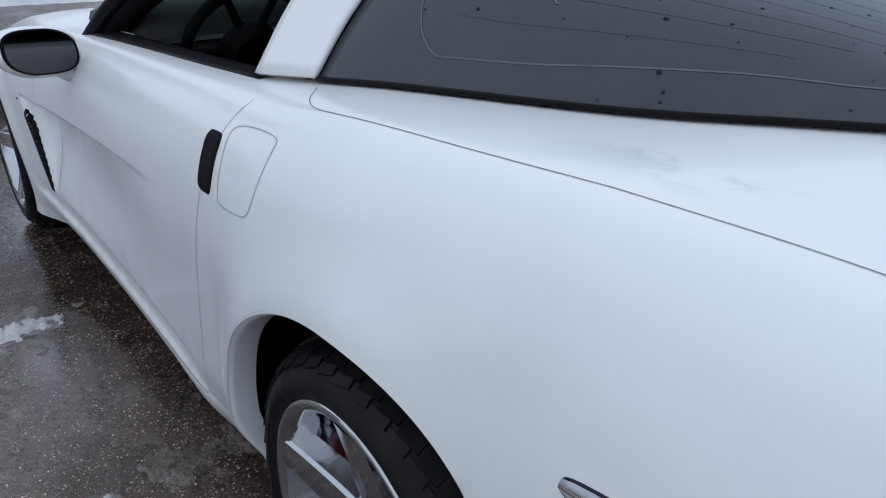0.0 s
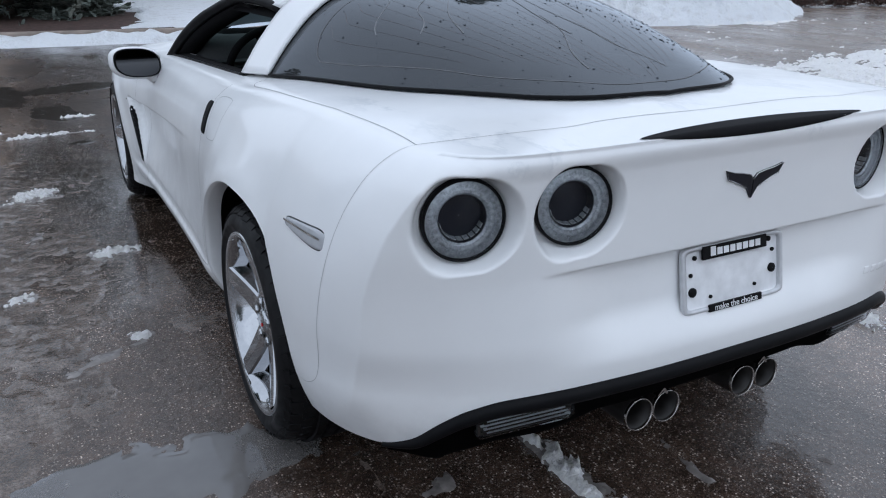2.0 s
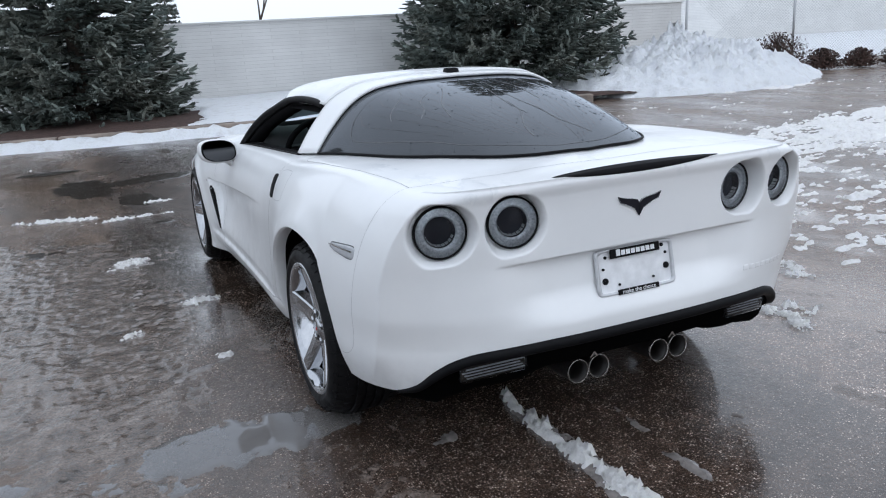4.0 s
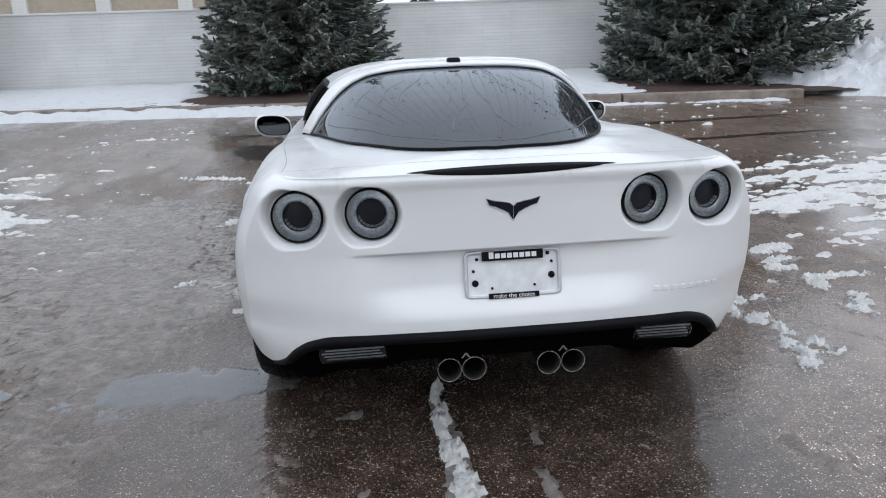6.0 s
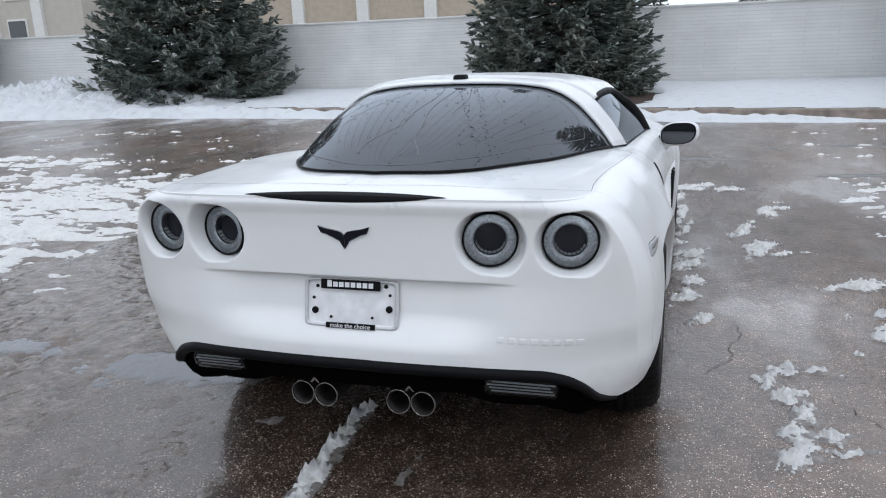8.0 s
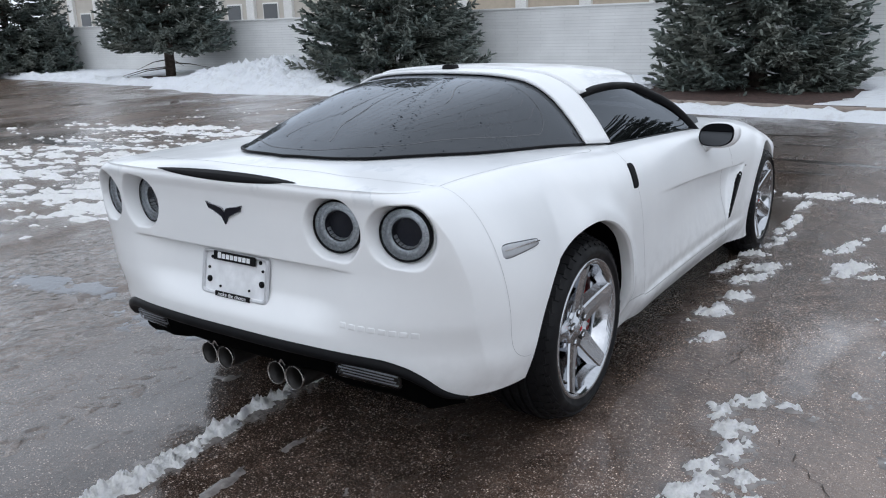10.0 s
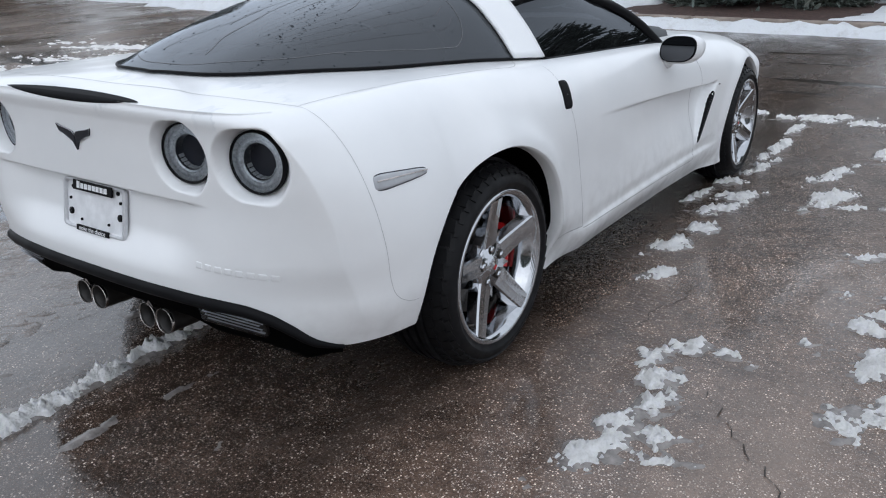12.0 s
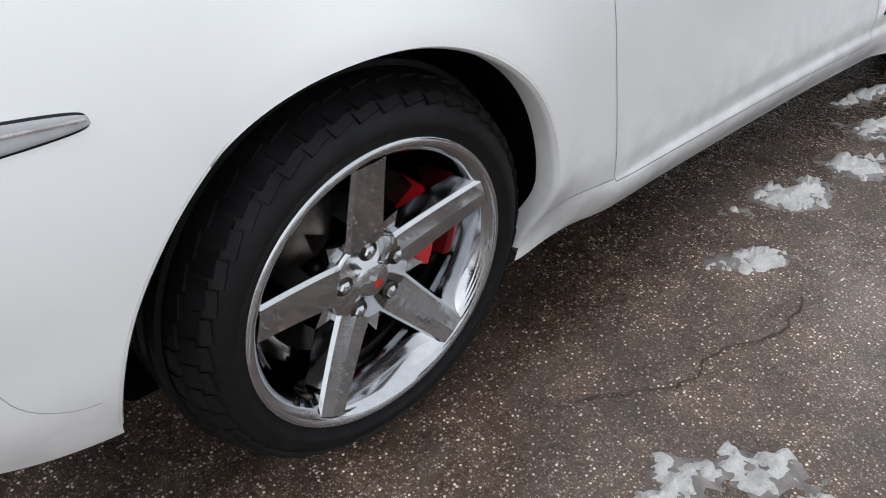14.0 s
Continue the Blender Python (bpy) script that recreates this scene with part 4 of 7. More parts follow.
# ---- wheels ----
def make_wheel(name, r_tyre, r_rim, width, spin, label):
    """Wheel with its axle along x and outer face towards +x; origin at the wheel centre."""
    w = thing(name, label, "wheel")
    h, sw = width / 2, width / 2 + 0.012
    prof = [(-h + 0.02, r_rim - 0.01), (-sw, r_rim + 0.03), (-sw, r_tyre - 0.05), (-h + 0.005, r_tyre - 0.022), (-h * 0.7, r_tyre - 0.010), (0, r_tyre - 0.006), (h * 0.62, r_tyre - 0.010),
            (h * 0.80, r_tyre - 0.018), (h - 0.006, r_tyre - 0.032), (sw - 0.006, r_tyre - 0.046), (sw - 0.001, r_tyre - 0.056), (sw + 0.001, r_tyre - 0.066), (sw, r_rim + 0.026), (sw - 0.003, r_rim + 0.022), (h + 0.006, r_rim + 0.014), (h + 0.004, r_rim + 0.008), (h - 0.004, r_rim - 0.006), (h - 0.02, r_rim - 0.012)]
    tyre = part("tyre", lathe(prof, 96), RUBBER, w, "black wet tyre with blocks of tread")
    # tread blocks: raised bars at the shoulders and ribs between grooves
    tb = bmesh.new()
    nb = 46
    for i in range(nb):
        a = 2 * math.pi * i / nb
        for side in (1, -1):
            for x, dr, tilt, wd, lead in ((0.60, 0.0125, 5, 0.17, 0.0), (0.82, 0.0225, 17, 0.19, 0.10), (0.955, 0.0335, 38, 0.11, 0.16)):
                m = Matrix.Rotation(a + side * lead * 0.35, 4, "X") @ Matrix.Translation((side * h * x, 0, r_tyre - dr)) @ Matrix.Rotation(radians(side * tilt), 4, "Y") @ Matrix.Rotation(radians(side * 12), 4, "Z")
                box(tb, m, h * wd * 1.12, 2 * math.pi * r_tyre / nb * 0.80, 0.009)
    for x in (-0.38, -0.13, 0.13, 0.38):
        tb = join(tb, lathe([(x * h - 0.011, r_tyre - 0.006), (x * h - 0.010, r_tyre + 0.003), (x * h + 0.010, r_tyre + 0.003), (x * h + 0.011, r_tyre - 0.006)], 72))
    part("tread", tb, RUBBER, tyre, smooth=False)
    lip = [(h - 0.004, r_rim + 0.010), (h + 0.006, r_rim + 0.009), (h + 0.008, r_rim + 0.002), (h + 0.004, r_rim - 0.006), (h - 0.003, r_rim - 0.014), (h - 0.012, r_rim - 0.019), (h - 0.12, r_rim - 0.048), (h - 0.15, r_rim - 0.050), (-h + 0.03, r_rim - 0.040)]
    part("rim", lathe(lip, 96), CHROME, w, "chromed rim")
    hub = [(h - 0.085, 0.084), (h - 0.050, 0.082), (h - 0.038, 0.079), (h - 0.0335, 0.074), (h - 0.0335, 0.034), (h - 0.030, 0.0325), (h - 0.0265, 0.026), (h - 0.0255, 0.0005)]
    part("hub", lathe(hub, 48), CHROME, w)
    for i in range(5):
        a = radians(spin) + 2 * math.pi * i / 5
        rows = []
        for f in np.linspace(0, 1, 12):
            r = 0.05 + (r_rim - 0.012 - 0.05) * f
            half = 0.036 - 0.008 * f
            x = h - 0.036 + 0.038 * f ** 1.25
            d = 0.040
            rows.append([(x - d, half * 1.25, r), (x - 0.006, half * 1.08, r), (x, half * 0.92, r), (x + 0.0015, 0, r), (x, -half * 0.92, r), (x - 0.006, -half * 1.08, r), (x - d, -half * 1.25, r)])
        sp = grid_mesh(rows)
        bmesh.ops.recalc_face_normals(sp, faces=sp.faces)
        m = Matrix.Rotation(a - math.pi / 2, 4, "X")
        bmesh.ops.transform(sp, matrix=m, verts=sp.verts)
        part("spoke", sp, CHROME, w, smooth=False)
        # lug nut at the root of the spoke
        seat_bm = lathe([(h - 0.0334, 0.0170), (h - 0.0328, 0.0165), (h - 0.0328, 0.0005)], 24)
        bmesh.ops.transform(seat_bm, matrix=Matrix.Translation((0, 0.056 * math.cos(a), 0.056 * math.sin(a))), verts=seat_bm.verts)
        part("lug_seat", seat_bm, STEEL, w)
        nut = lathe([(h - 0.045, 0.0112), (h - 0.029, 0.0112), (h - 0.026, 0.0088), (h - 0.0245, 0.006), (h - 0.0240, 0.0005)], 6)
        bmesh.ops.transform(nut, matrix=Matrix.Translation((0, 0.056 * math.cos(a), 0.056 * math.sin(a))), verts=nut.verts)
        part("lug_nut", nut, CHROME, w, smooth=False)
        # angular web that joins two spokes behind the face
        web = mesh_of([(h - 0.052, -0.030, 0.060), (h - 0.052, 0.030, 0.060), (h - 0.040, 0.0, 0.118), (h - 0.080, -0.036, 0.055), (h - 0.080, 0.036, 0.055), (h - 0.085, 0.0, 0.128)],
                      [(0, 1, 2), (0, 2, 5, 3), (2, 1, 4, 5), (3, 5, 4)])
        bmesh.ops.recalc_face_normals(web, faces=web.faces)
        bmesh.ops.transform(web, matrix=Matrix.Rotation(a + math.pi / 5 - math.pi / 2, 4, "X"), verts=web.verts)
        part("web", web, CHROME, w, smooth=False)
    # centre cap mark: a red and a silver fleck
    cap = part("cap_mark", box(bmesh.new(), Matrix.Translation((h - 0.0245, 0.006, -0.007)) @ Matrix.Rotation(radians(35), 4, "X"), 0.002, 0.016, 0.009), RED, w, "small red and silver mark on the centre cap", smooth=False)
    part("cap_mark", box(bmesh.new(), Matrix.Translation((h - 0.0245, -0.004, 0.008)) @ Matrix.Rotation(radians(-40), 4, "X"), 0.002, 0.014, 0.007), FRAME_GREY, w, smooth=False)
    return w


def wheel_extras(w, h, r_rim, sign_y):
    """Brake disc, drum of the hub and red caliper; they stand still behind the spokes."""
    part("brake_disc", lathe([(h - 0.115, 0.07), (h - 0.112, 0.165), (h - 0.098, 0.167), (h - 0.095, 0.085), (h - 0.07, 0.082), (h - 0.068, 0.0005)], 64), STEEL, w, "rusty steel brake disc")
    rows = []
    for a in np.linspace(radians(-24), radians(30), 14):
        ring = []
        for x, r in ((h - 0.14, 0.120), (h - 0.14, 0.176), (h - 0.080, 0.176), (h - 0.070, 0.168), (h - 0.070, 0.132), (h - 0.080, 0.120)):
            ring.append((x, sign_y * r * math.cos(a), r * math.sin(a) + 0.0))
        rows.append(ring)
    cal = grid_mesh(rows, close_v=True)
    cal.verts.ensure_lookup_table()
    k = len(cal.verts)
    cal.faces.new([cal.verts[i] for i in range(6)])
    cal.faces.new([cal.verts[k - 6 + i] for i in range(6)])
    bmesh.ops.recalc_face_normals(cal, faces=cal.faces)
    part("caliper", cal, RED, w, "red brake caliper", smooth=False)
    bm = tube([(h - 0.05, sign_y * -0.155, -0.150), (h - 0.012, sign_y * -0.150, -0.145)], 0.0045, 8)
    part("valve_stem", bm, STEEL, w)


for sign in (1, -1):
    for (ay, az), rt, rr, wd, xc, spin in ((REAR_HUB, 0.338, 0.243, 0.275, 0.735, 22), (FRONT_HUB, 0.330, 0.240, 0.245, 0.772, 40)):
        w = make_wheel("wheel", rt, rr, wd, spin, "chrome five-spoke wheel with a black tyre")
        wheel_extras(w, wd / 2, rr, 1 if sign > 0 else -1)
        w.parent = car
        del w["category"]
        w.matrix_basis = pose(sign * xc, ay, az, 0, 0, 0 if sign > 0 else 180)

# ---- fittings laid on the skin ----


def on_side(y, z, sign, lift=0.0):
    p, n, _, _ = SKIN.ray_cast(Vector((sign * 2.0, y, z)), Vector((-sign, 0, 0)))
    if p is None:
        p, n = Vector((sign * float(side_x(y, z)), y, z)), Vector((sign, 0, 0))
    n = n if n.x * sign > 0 else -n
    return p + n * lift, n


def on_deck(x, y, lift=0.0):
    p, n, _, _ = SKIN.ray_cast(Vector((x, y, 2.0)), Vector((0, 0, -1)))
    n = n if n.z > 0 else -n
    return p + n * lift, n


def on_tail(x, z, lift=0.0):
    p, n, _, _ = SKIN.ray_cast(Vector((x, -2.0, z)), Vector((0, 1, 0)))
    n = n if n.y < 0 else -n
    return p + n * lift, n


def dense(points, step=0.012, closed=False):
    """Rounded polyline through 2D points."""
    pts = [np.array(p, float) for p in points]
    if closed:
        pts = [pts[-1]] + pts + pts[:2]
    else:
        pts = [2 * pts[0] - pts[1]] + pts + [2 * pts[-1] - pts[-2]]
    out = []
    for i in range(1, len(pts) - 2):
        a, b, c, d = pts[i - 1:i + 3]
        k = max(2, int(np.linalg.norm(c - b) / step))
        for t in np.arange(k) / k:
            out.append(0.5 * (2 * b + (c - a) * t + (2 * a - 5 * b + 4 * c - d) * t**2 + (3 * b - a - 3 * c + d) * t**3))
    if not closed:
        out.append(pts[-2])
    return out


def seam(path, place, width=0.0016, lift=0.0007, closed=False):
    """A thin dark joint between two panels, following the skin."""
    pn = [place(*p) for p in path]
    rows = []
    k = len(pn)
    for i, (p, n) in enumerate(pn):
        a = pn[(i - 1) % k][0] if closed or i else p
        b = pn[(i + 1) % k][0] if closed or i < k - 1 else p
        s = (b - a).cross(n)
        s.normalize()
        rows.append([p + n * lift + s * width / 2, p + n * lift * 1.3, p + n * lift - s * width / 2])
    return grid_mesh([[tuple(q) for q in r] for r in rows], close_u=closed)


def pad(quad, place, lift, power=4.0, rings=7, n=36, rise=0.0, rot=False):
    """A patch with rounded corners over four corners, lying on the skin; rise lifts its middle."""
    q = [np.array(c, float) for c in quad]
    rows = []
    for i in range(n):
        t = 2 * math.pi * i / n
        c, s = math.cos(t), math.sin(t)
        u, v = math.copysign(abs(c) ** (2 / power), c), math.copysign(abs(s) ** (2 / power), s)
        ring = []
        for r in np.linspace(1, 0.02, rings):
            a, b = (u * r + 1) / 2, (v * r + 1) / 2
            uv = (q[0] * (1 - a) + q[1] * a) * (1 - b) + (q[3] * (1 - a) + q[2] * a) * b
            p, nn = place(*uv)
            ring.append(tuple(p + nn * (lift * min(1, (1 - r) * 14 + 0.0) + rise * (1 - r**4) - 0.003 * (r > 0.999))))
        rows.append(ring)
    bm = grid_mesh(rows, close_u=True)
    bmesh.ops.recalc_face_normals(bm, faces=bm.faces)
    return bm


right, left = (lambda y, z: on_side(y, z, 1)), (lambda y, z: on_side(y, z, -1))
for sign in (1, -1):
    place = right if sign > 0 else left
    flip = lambda x, y: on_deck(sign * x, y)
    part("hatch_joint", seam(dense([(0.665, 0.43), (0.715, 0.36), (0.738, 0.30), (0.738, 0.22), (0.728, -0.02), (0.703, -0.27), (0.687, -0.44), (0.684, -0.55), (0.688, -0.635)]), flip), GAP, body)
    part("hatch_joint", seam(dense([(0.688, -0.635), (0.60, -0.652), (0.50, -0.672), (0.39, -0.692), (0.30, -0.682), (0.15, -0.670), (0.0, -0.667)]), flip), GAP, body)
    part("bumper_joint", seam(dense([(-0.620, 0.900), (-0.603, 0.840), (-0.588, 0.770), (-0.558, 0.622), (-0.535, 0.490), (-0.513, 0.440), (-0.470, 0.412), (-0.438, 0.407)]), place, 0.0013), FINE_GAP, body)
    px = abs(place(-0.620, 0.900)[0].x)
    part("bumper_joint", seam(dense([(0.690, -0.637), (0.5 * (0.690 + px), -0.632), (px - 0.002, -0.621)]), flip, 0.0013), FINE_GAP, body)
    part("door_joint", seam(dense([(0.480, 0.893), (0.482, 0.855), (0.505, 0.740), (0.535, 0.610), (0.572, 0.470), (0.612, 0.310), (0.628, 0.272)]), place), GAP, body)
    part("door_joint", seam(dense([(0.628, 0.272), (1.0, 0.262), (1.4, 0.255), (1.80, 0.247), (1.862, 0.252)]), place, 0.0022), GAP, body)
    part("door_joint", seam(dense([(1.862, 0.252), (1.868, 0.36), (1.882, 0.50), (1.902, 0.66), (1.86, 0.74), (1.76, 0.80)]), place, 0.0022), GAP, body)
    part("sill_joint", seam(dense([(0.395, 0.300), (0.50, 0.292), (0.62, 0.280)]), place, 0.0022), GAP, body)
    # pull recess of the door
    part("door_handle", pad([(0.447, 0.752), (0.520, 0.746), (0.545, 0.846), (0.472, 0.852)], place, 0.0015, 6.0, rise=0.003), DARK, car, "black door pull set in a slot")
    # side marker lamp: pale grey lens in a thin dark surround
    mk = part("side_marker", pad([(-0.574, 0.731), (-0.346, 0.735), (-0.348, 0.757), (-0.574, 0.788)], place, 0.001, 5.0), LAMP_DARK, car, "clear grey side marker lamp")
    part("marker_lens", pad([(-0.569, 0.735), (-0.351, 0.738), (-0.354, 0.754), (-0.569, 0.783)], place, 0.003, 5.0, rise=0.003), MARKER, mk)
    part("marker_rib", seam(dense([(-0.555, 0.762), (-0.45, 0.755), (-0.365, 0.748)]), lambda y, z: on_side(y, z, sign, 0.0065), 0.004, 0.001), PIPE, mk)
    # gill behind the front wheel
    gill = part("side_vent", pad([(1.884, 0.323), (1.908, 0.314), (2.100, 0.555), (2.076, 0.565)], place, 0.003, 5.0, 10, 72), DARK, car, "black side vent with a mesh")
    for f in np.linspace(0.06, 0.94, 22):
        a, b = np.array((1.884, 0.323)) * (1 - f) + np.array((2.076, 0.565)) * f, np.array((1.908, 0.314)) * (1 - f) + np.array((2.100, 0.555)) * f
        part("slat", seam(dense([a * 0.68 + b * 0.32, a * 0.32 + b * 0.68], 0.004), place, 0.0035, 0.0042), INTERIOR, gill)
    part("side_badge", pad([(2.136, 0.578), (2.160, 0.576), (2.161, 0.584), (2.137, 0.586)], place, 0.001, 8.0, rise=0.001), PIPE, car, "small red and silver side badge")

# filler flap, left flank
FLAP = [(0.452, 0.857), (0.405, 0.872), (0.310, 0.879), (0.289, 0.866), (0.282, 0.800), (0.290, 0.777), (0.325, 0.768), (0.395, 0.760), (0.418, 0.770), (0.440, 0.820)]
part("filler_flap", seam(dense(FLAP, 0.008, True), left, 0.0022, 0.0007, True), FINE_GAP, car, "joint round the white filler flap")

# ---- tail lamps ----
def lamp(cx, cy, cz, sign):
    """A round lamp: dark seal, ribbed grey ring, smoked core and a domed clear lens."""
    turn = Matrix.Rotation(math.atan(LAMP_TURN) * sign, 4, "Z")
    m = Matrix.Translation((sign * cx, cy - 0.008, cz)) @ turn @ Matrix.Rotation(radians(180), 4, "Z")
    R = LAMP_R
    lamp_ob = part("tail_light", lathe([(-0.012, R), (0.003, R), (0.005, R - 0.002), (0.005, R - 0.004), (0.000, R - 0.0055), (-0.012, R - 0.006)], 64, "y", m), BLACK, car, "round clear tail lamp with a dark core")
    part("lamp_ring", lathe([(-0.004, R - 0.004), (-0.001, R - 0.006), (-0.005, R - 0.020), (-0.004, R - 0.0205), (-0.009, R - 0.031), (-0.011, R - 0.033)], 72, "y", m), LAMP_GREY, lamp_ob, "grey ribbed reflector ring")
    part("lamp_tube", lathe([(-0.010, R - 0.0325), (-0.014, R - 0.034), (-0.034, R - 0.036)], 48, "y", m), LAMP_DARK, lamp_ob, "dark inner tube")
    part("lamp_core", lathe([(-0.034, R - 0.034), (-0.034, 0.020), (-0.032, 0.010), (-0.032, 0.0005)], 48, "y", m), LAMP_DARK, lamp_ob, "blue-black lamp core")
    ribs = bmesh.new()
    for i in range(72):
        a = 2 * math.pi * i / 72
        box(ribs, m @ Matrix.Rotation(a, 4, "Y") @ pose(0, -0.0026, R - 0.0130, 17, 0, 0), 0.0022, 0.0016, 0.0100)
        box(ribs, m @ Matrix.Rotation(a + 0.04, 4, "Y") @ pose(0, -0.0062, R - 0.0258, 22, 0, 0), 0.0018, 0.0014, 0.0060)
    part("rib", ribs, LAMP_GREY, lamp_ob, smooth=False)["kind"] = "stuff"
    for i in range(9):
        a = radians(205 + 17 * i)
        blk = box(bmesh.new(), m @ Matrix.Rotation(-a + math.pi / 2, 4, "Y") @ pose(0, -0.022, R - 0.0375, 4, 0, 0), 0.0095, 0.016, 0.0016)
        part("reflector_block", blk, LAMP_GREY, lamp_ob, smooth=False)
    dome = [(0.004 + 0.006 * (1 - (r / (R - 0.005)) ** 2), r) for r in np.linspace(R - 0.005, 0.0005, 8)]
    part("lens", facing(lathe(dome, 48, "y", m), (0, -1, 0)), LENS_GLASS, lamp_ob, "clear domed lens")


for sign in (1, -1):
    for cx, cy, cz in LAMPS:
        lamp(cx, cy, cz, sign)

# high brake lamp along the tail lip
rows = []
for x in np.linspace(-0.315, 0.315, 61):
    h = max(0.0, 1 - (x / 0.315) ** 2) ** 0.75
    yl = float(on_tail(x, 0.945)[0].y)
    row = []
    for e in np.linspace(-0.014, 0.038, 9):
        o = Vector((x, yl + 0.012 - 0.4, 0.945 + 0.012 + 0.4)) + Vector((0, 0.7071, 0.7071)) * (e - 0.006) * h
        p, n, _, _ = SKIN.ray_cast(o, Vector((0, 0.7071, -0.7071)))
        n = n if n.z - n.y > 0 else -n
        edge = min(1, (1 - abs(e - 0.012) / 0.026) * 6)
        row.append(tuple(p + n * (0.0015 + 0.0035 * edge * h)))
    rows.append(row)
part("high_brake_lamp", grid_mesh(rows), DARK, car, "smoked high brake lamp across the tail lip")

# winged tail emblem: a plain shape
def plate_shape(outline, place, depth):
    top = [place(*p) for p in outline]
    n = len(outline)
    vs = [tuple(p + nn * depth) for p, nn in top] + [tuple(p - nn * 0.002) for p, nn in top]
    return mesh_of(vs, [tuple(range(n))] + [(i, i + n, (i + 1) % n + n, (i + 1) % n) for i in range(n)])


WING = [(0.001, 0.843), (0.010, 0.854), (0.030, 0.859), (0.056, 0.863), (0.081, 0.870), (0.072, 0.849), (0.053, 0.843), (0.036, 0.835), (0.016, 0.826), (0.001, 0.802)]
badge = part("tail_emblem", plate_shape([(-x, z) for x, z in WING], on_tail, 0.004), LAMP_DARK, car, "dark winged emblem with chrome edges", smooth=False)
part("wing", plate_shape(WING, on_tail, 0.004), LAMP_DARK, badge, smooth=False)
part("chrome_edge", join(*[tube([tuple(on_tail(s * x, z, 0.004)[0]) for x, z in WING[:9]], 0.0011, 6) for s in (1, -1)]), CHROME, badge)

# raised maker's mark on the bumper: plain dashes
for i in range(8):
    f = i / 8
    x0, z0 = 0.442 + 0.248 * f, 0.551 - 0.014 * f
    part("raised_mark", pad([(x0, z0 - 0.010), (x0 + 0.027, z0 - 0.011), (x0 + 0.029, z0 + 0.010), (x0 + 0.004, z0 + 0.011)], on_tail, 0.0, 8.0, rise=0.0014), PAINT, body)

# ---- plate ----
PLATE = Matrix.Translation((0.0, -0.797, 0.628)) @ Matrix.Rotation(radians(-11.5), 4, "X")
plate = part("licence_plate", box(bmesh.new(), PLATE, 0.292, 0.002, 0.138), PLATE_WHITE, car, "blank white plate in a chrome dealer frame", smooth=False)
outer, inner = [], []
for i in range(64):
    t = 2 * math.pi * i / 64
    c, s = math.cos(t), math.sin(t)
    u, v = math.copysign(abs(c) ** 0.14, c), math.copysign(abs(s) ** 0.14, s)
    outer.append((u * 0.151, v * 0.0735))
    inner.append((u * 0.140, v * 0.0645))
rows = []
for k in range(64):
    (ox, oz), (ix, iz) = outer[k], inner[k]
    rows.append([tuple(PLATE @ Vector(p)) for p in ((ox, 0.0, oz), (ox, -0.007, oz), (ox * 0.985, -0.010, oz * 0.975), (ix, -0.009, iz), (ix, -0.001, iz))])
part("plate_frame", grid_mesh(rows, close_u=True), FRAME_GREY, plate, "chrome plate frame")
part("top_bar", box(bmesh.new(), PLATE @ Matrix.Translation((0.0, -0.010, 0.0565)), 0.190, 0.006, 0.029, 0.001), BLACK, plate, smooth=False)
part("bottom_bar", box(bmesh.new(), PLATE @ Matrix.Translation((0.0, -0.010, -0.0675)), 0.158, 0.006, 0.0165, 0.001), BLACK, plate, smooth=False)
for i in range(8):
    w = 0.0145
    part("name_block", box(bmesh.new(), PLATE @ Matrix.Translation((-0.0665 + 0.0190 * i, -0.0135, 0.0565 + (0.002 if i == 0 else 0))), w, 0.0015, 0.020 if i == 0 else 0.015), PLATE_WHITE, plate, smooth=False)
font = bpy.data.curves.new("slogan", "FONT")
font.body, font.size, font.align_x, font.align_y, font.extrude = "make the choice", 0.0195, "CENTER", "CENTER", 0.0004
slogan = new("slogan", font)
bpy.context.view_layer.update()
slogan_mesh = bpy.data.meshes.new_from_object(slogan.evaluated_get(bpy.context.evaluated_depsgraph_get()))
bpy.data.objects.remove(slogan)
bm = bmesh.new()
bm.from_mesh(slogan_mesh)
bpy.data.meshes.remove(slogan_mesh)
bmesh.ops.transform(bm, matrix=PLATE @ Matrix.Translation((0, -0.0137, -0.0675)) @ Matrix.Rotation(radians(90), 4, "X"), verts=bm.verts)
part("slogan", bm, PLATE_WHITE, plate, "white slogan lettering: make the choice", smooth=False)
for x, z, r in ((-0.118, -0.026, 0.0105), (0.121, -0.012, 0.0105), (-0.122, 0.012, 0.0045), (-0.066, -0.044, 0.004), (0.067, -0.040, 0.004), (0.123, 0.030, 0.0045), (-0.110, 0.048, 0.005), (0.111, 0.056, 0.006)):
    part("screw", lathe([(0.0, r), (0.004, r), (0.005, r * 0.6), (0.005, 0.0003)], 16, "y", PLATE @ Matrix.Translation((x, -0.001, z)) @ Matrix.Rotation(radians(180), 4, "Z")), BLACK, plate)

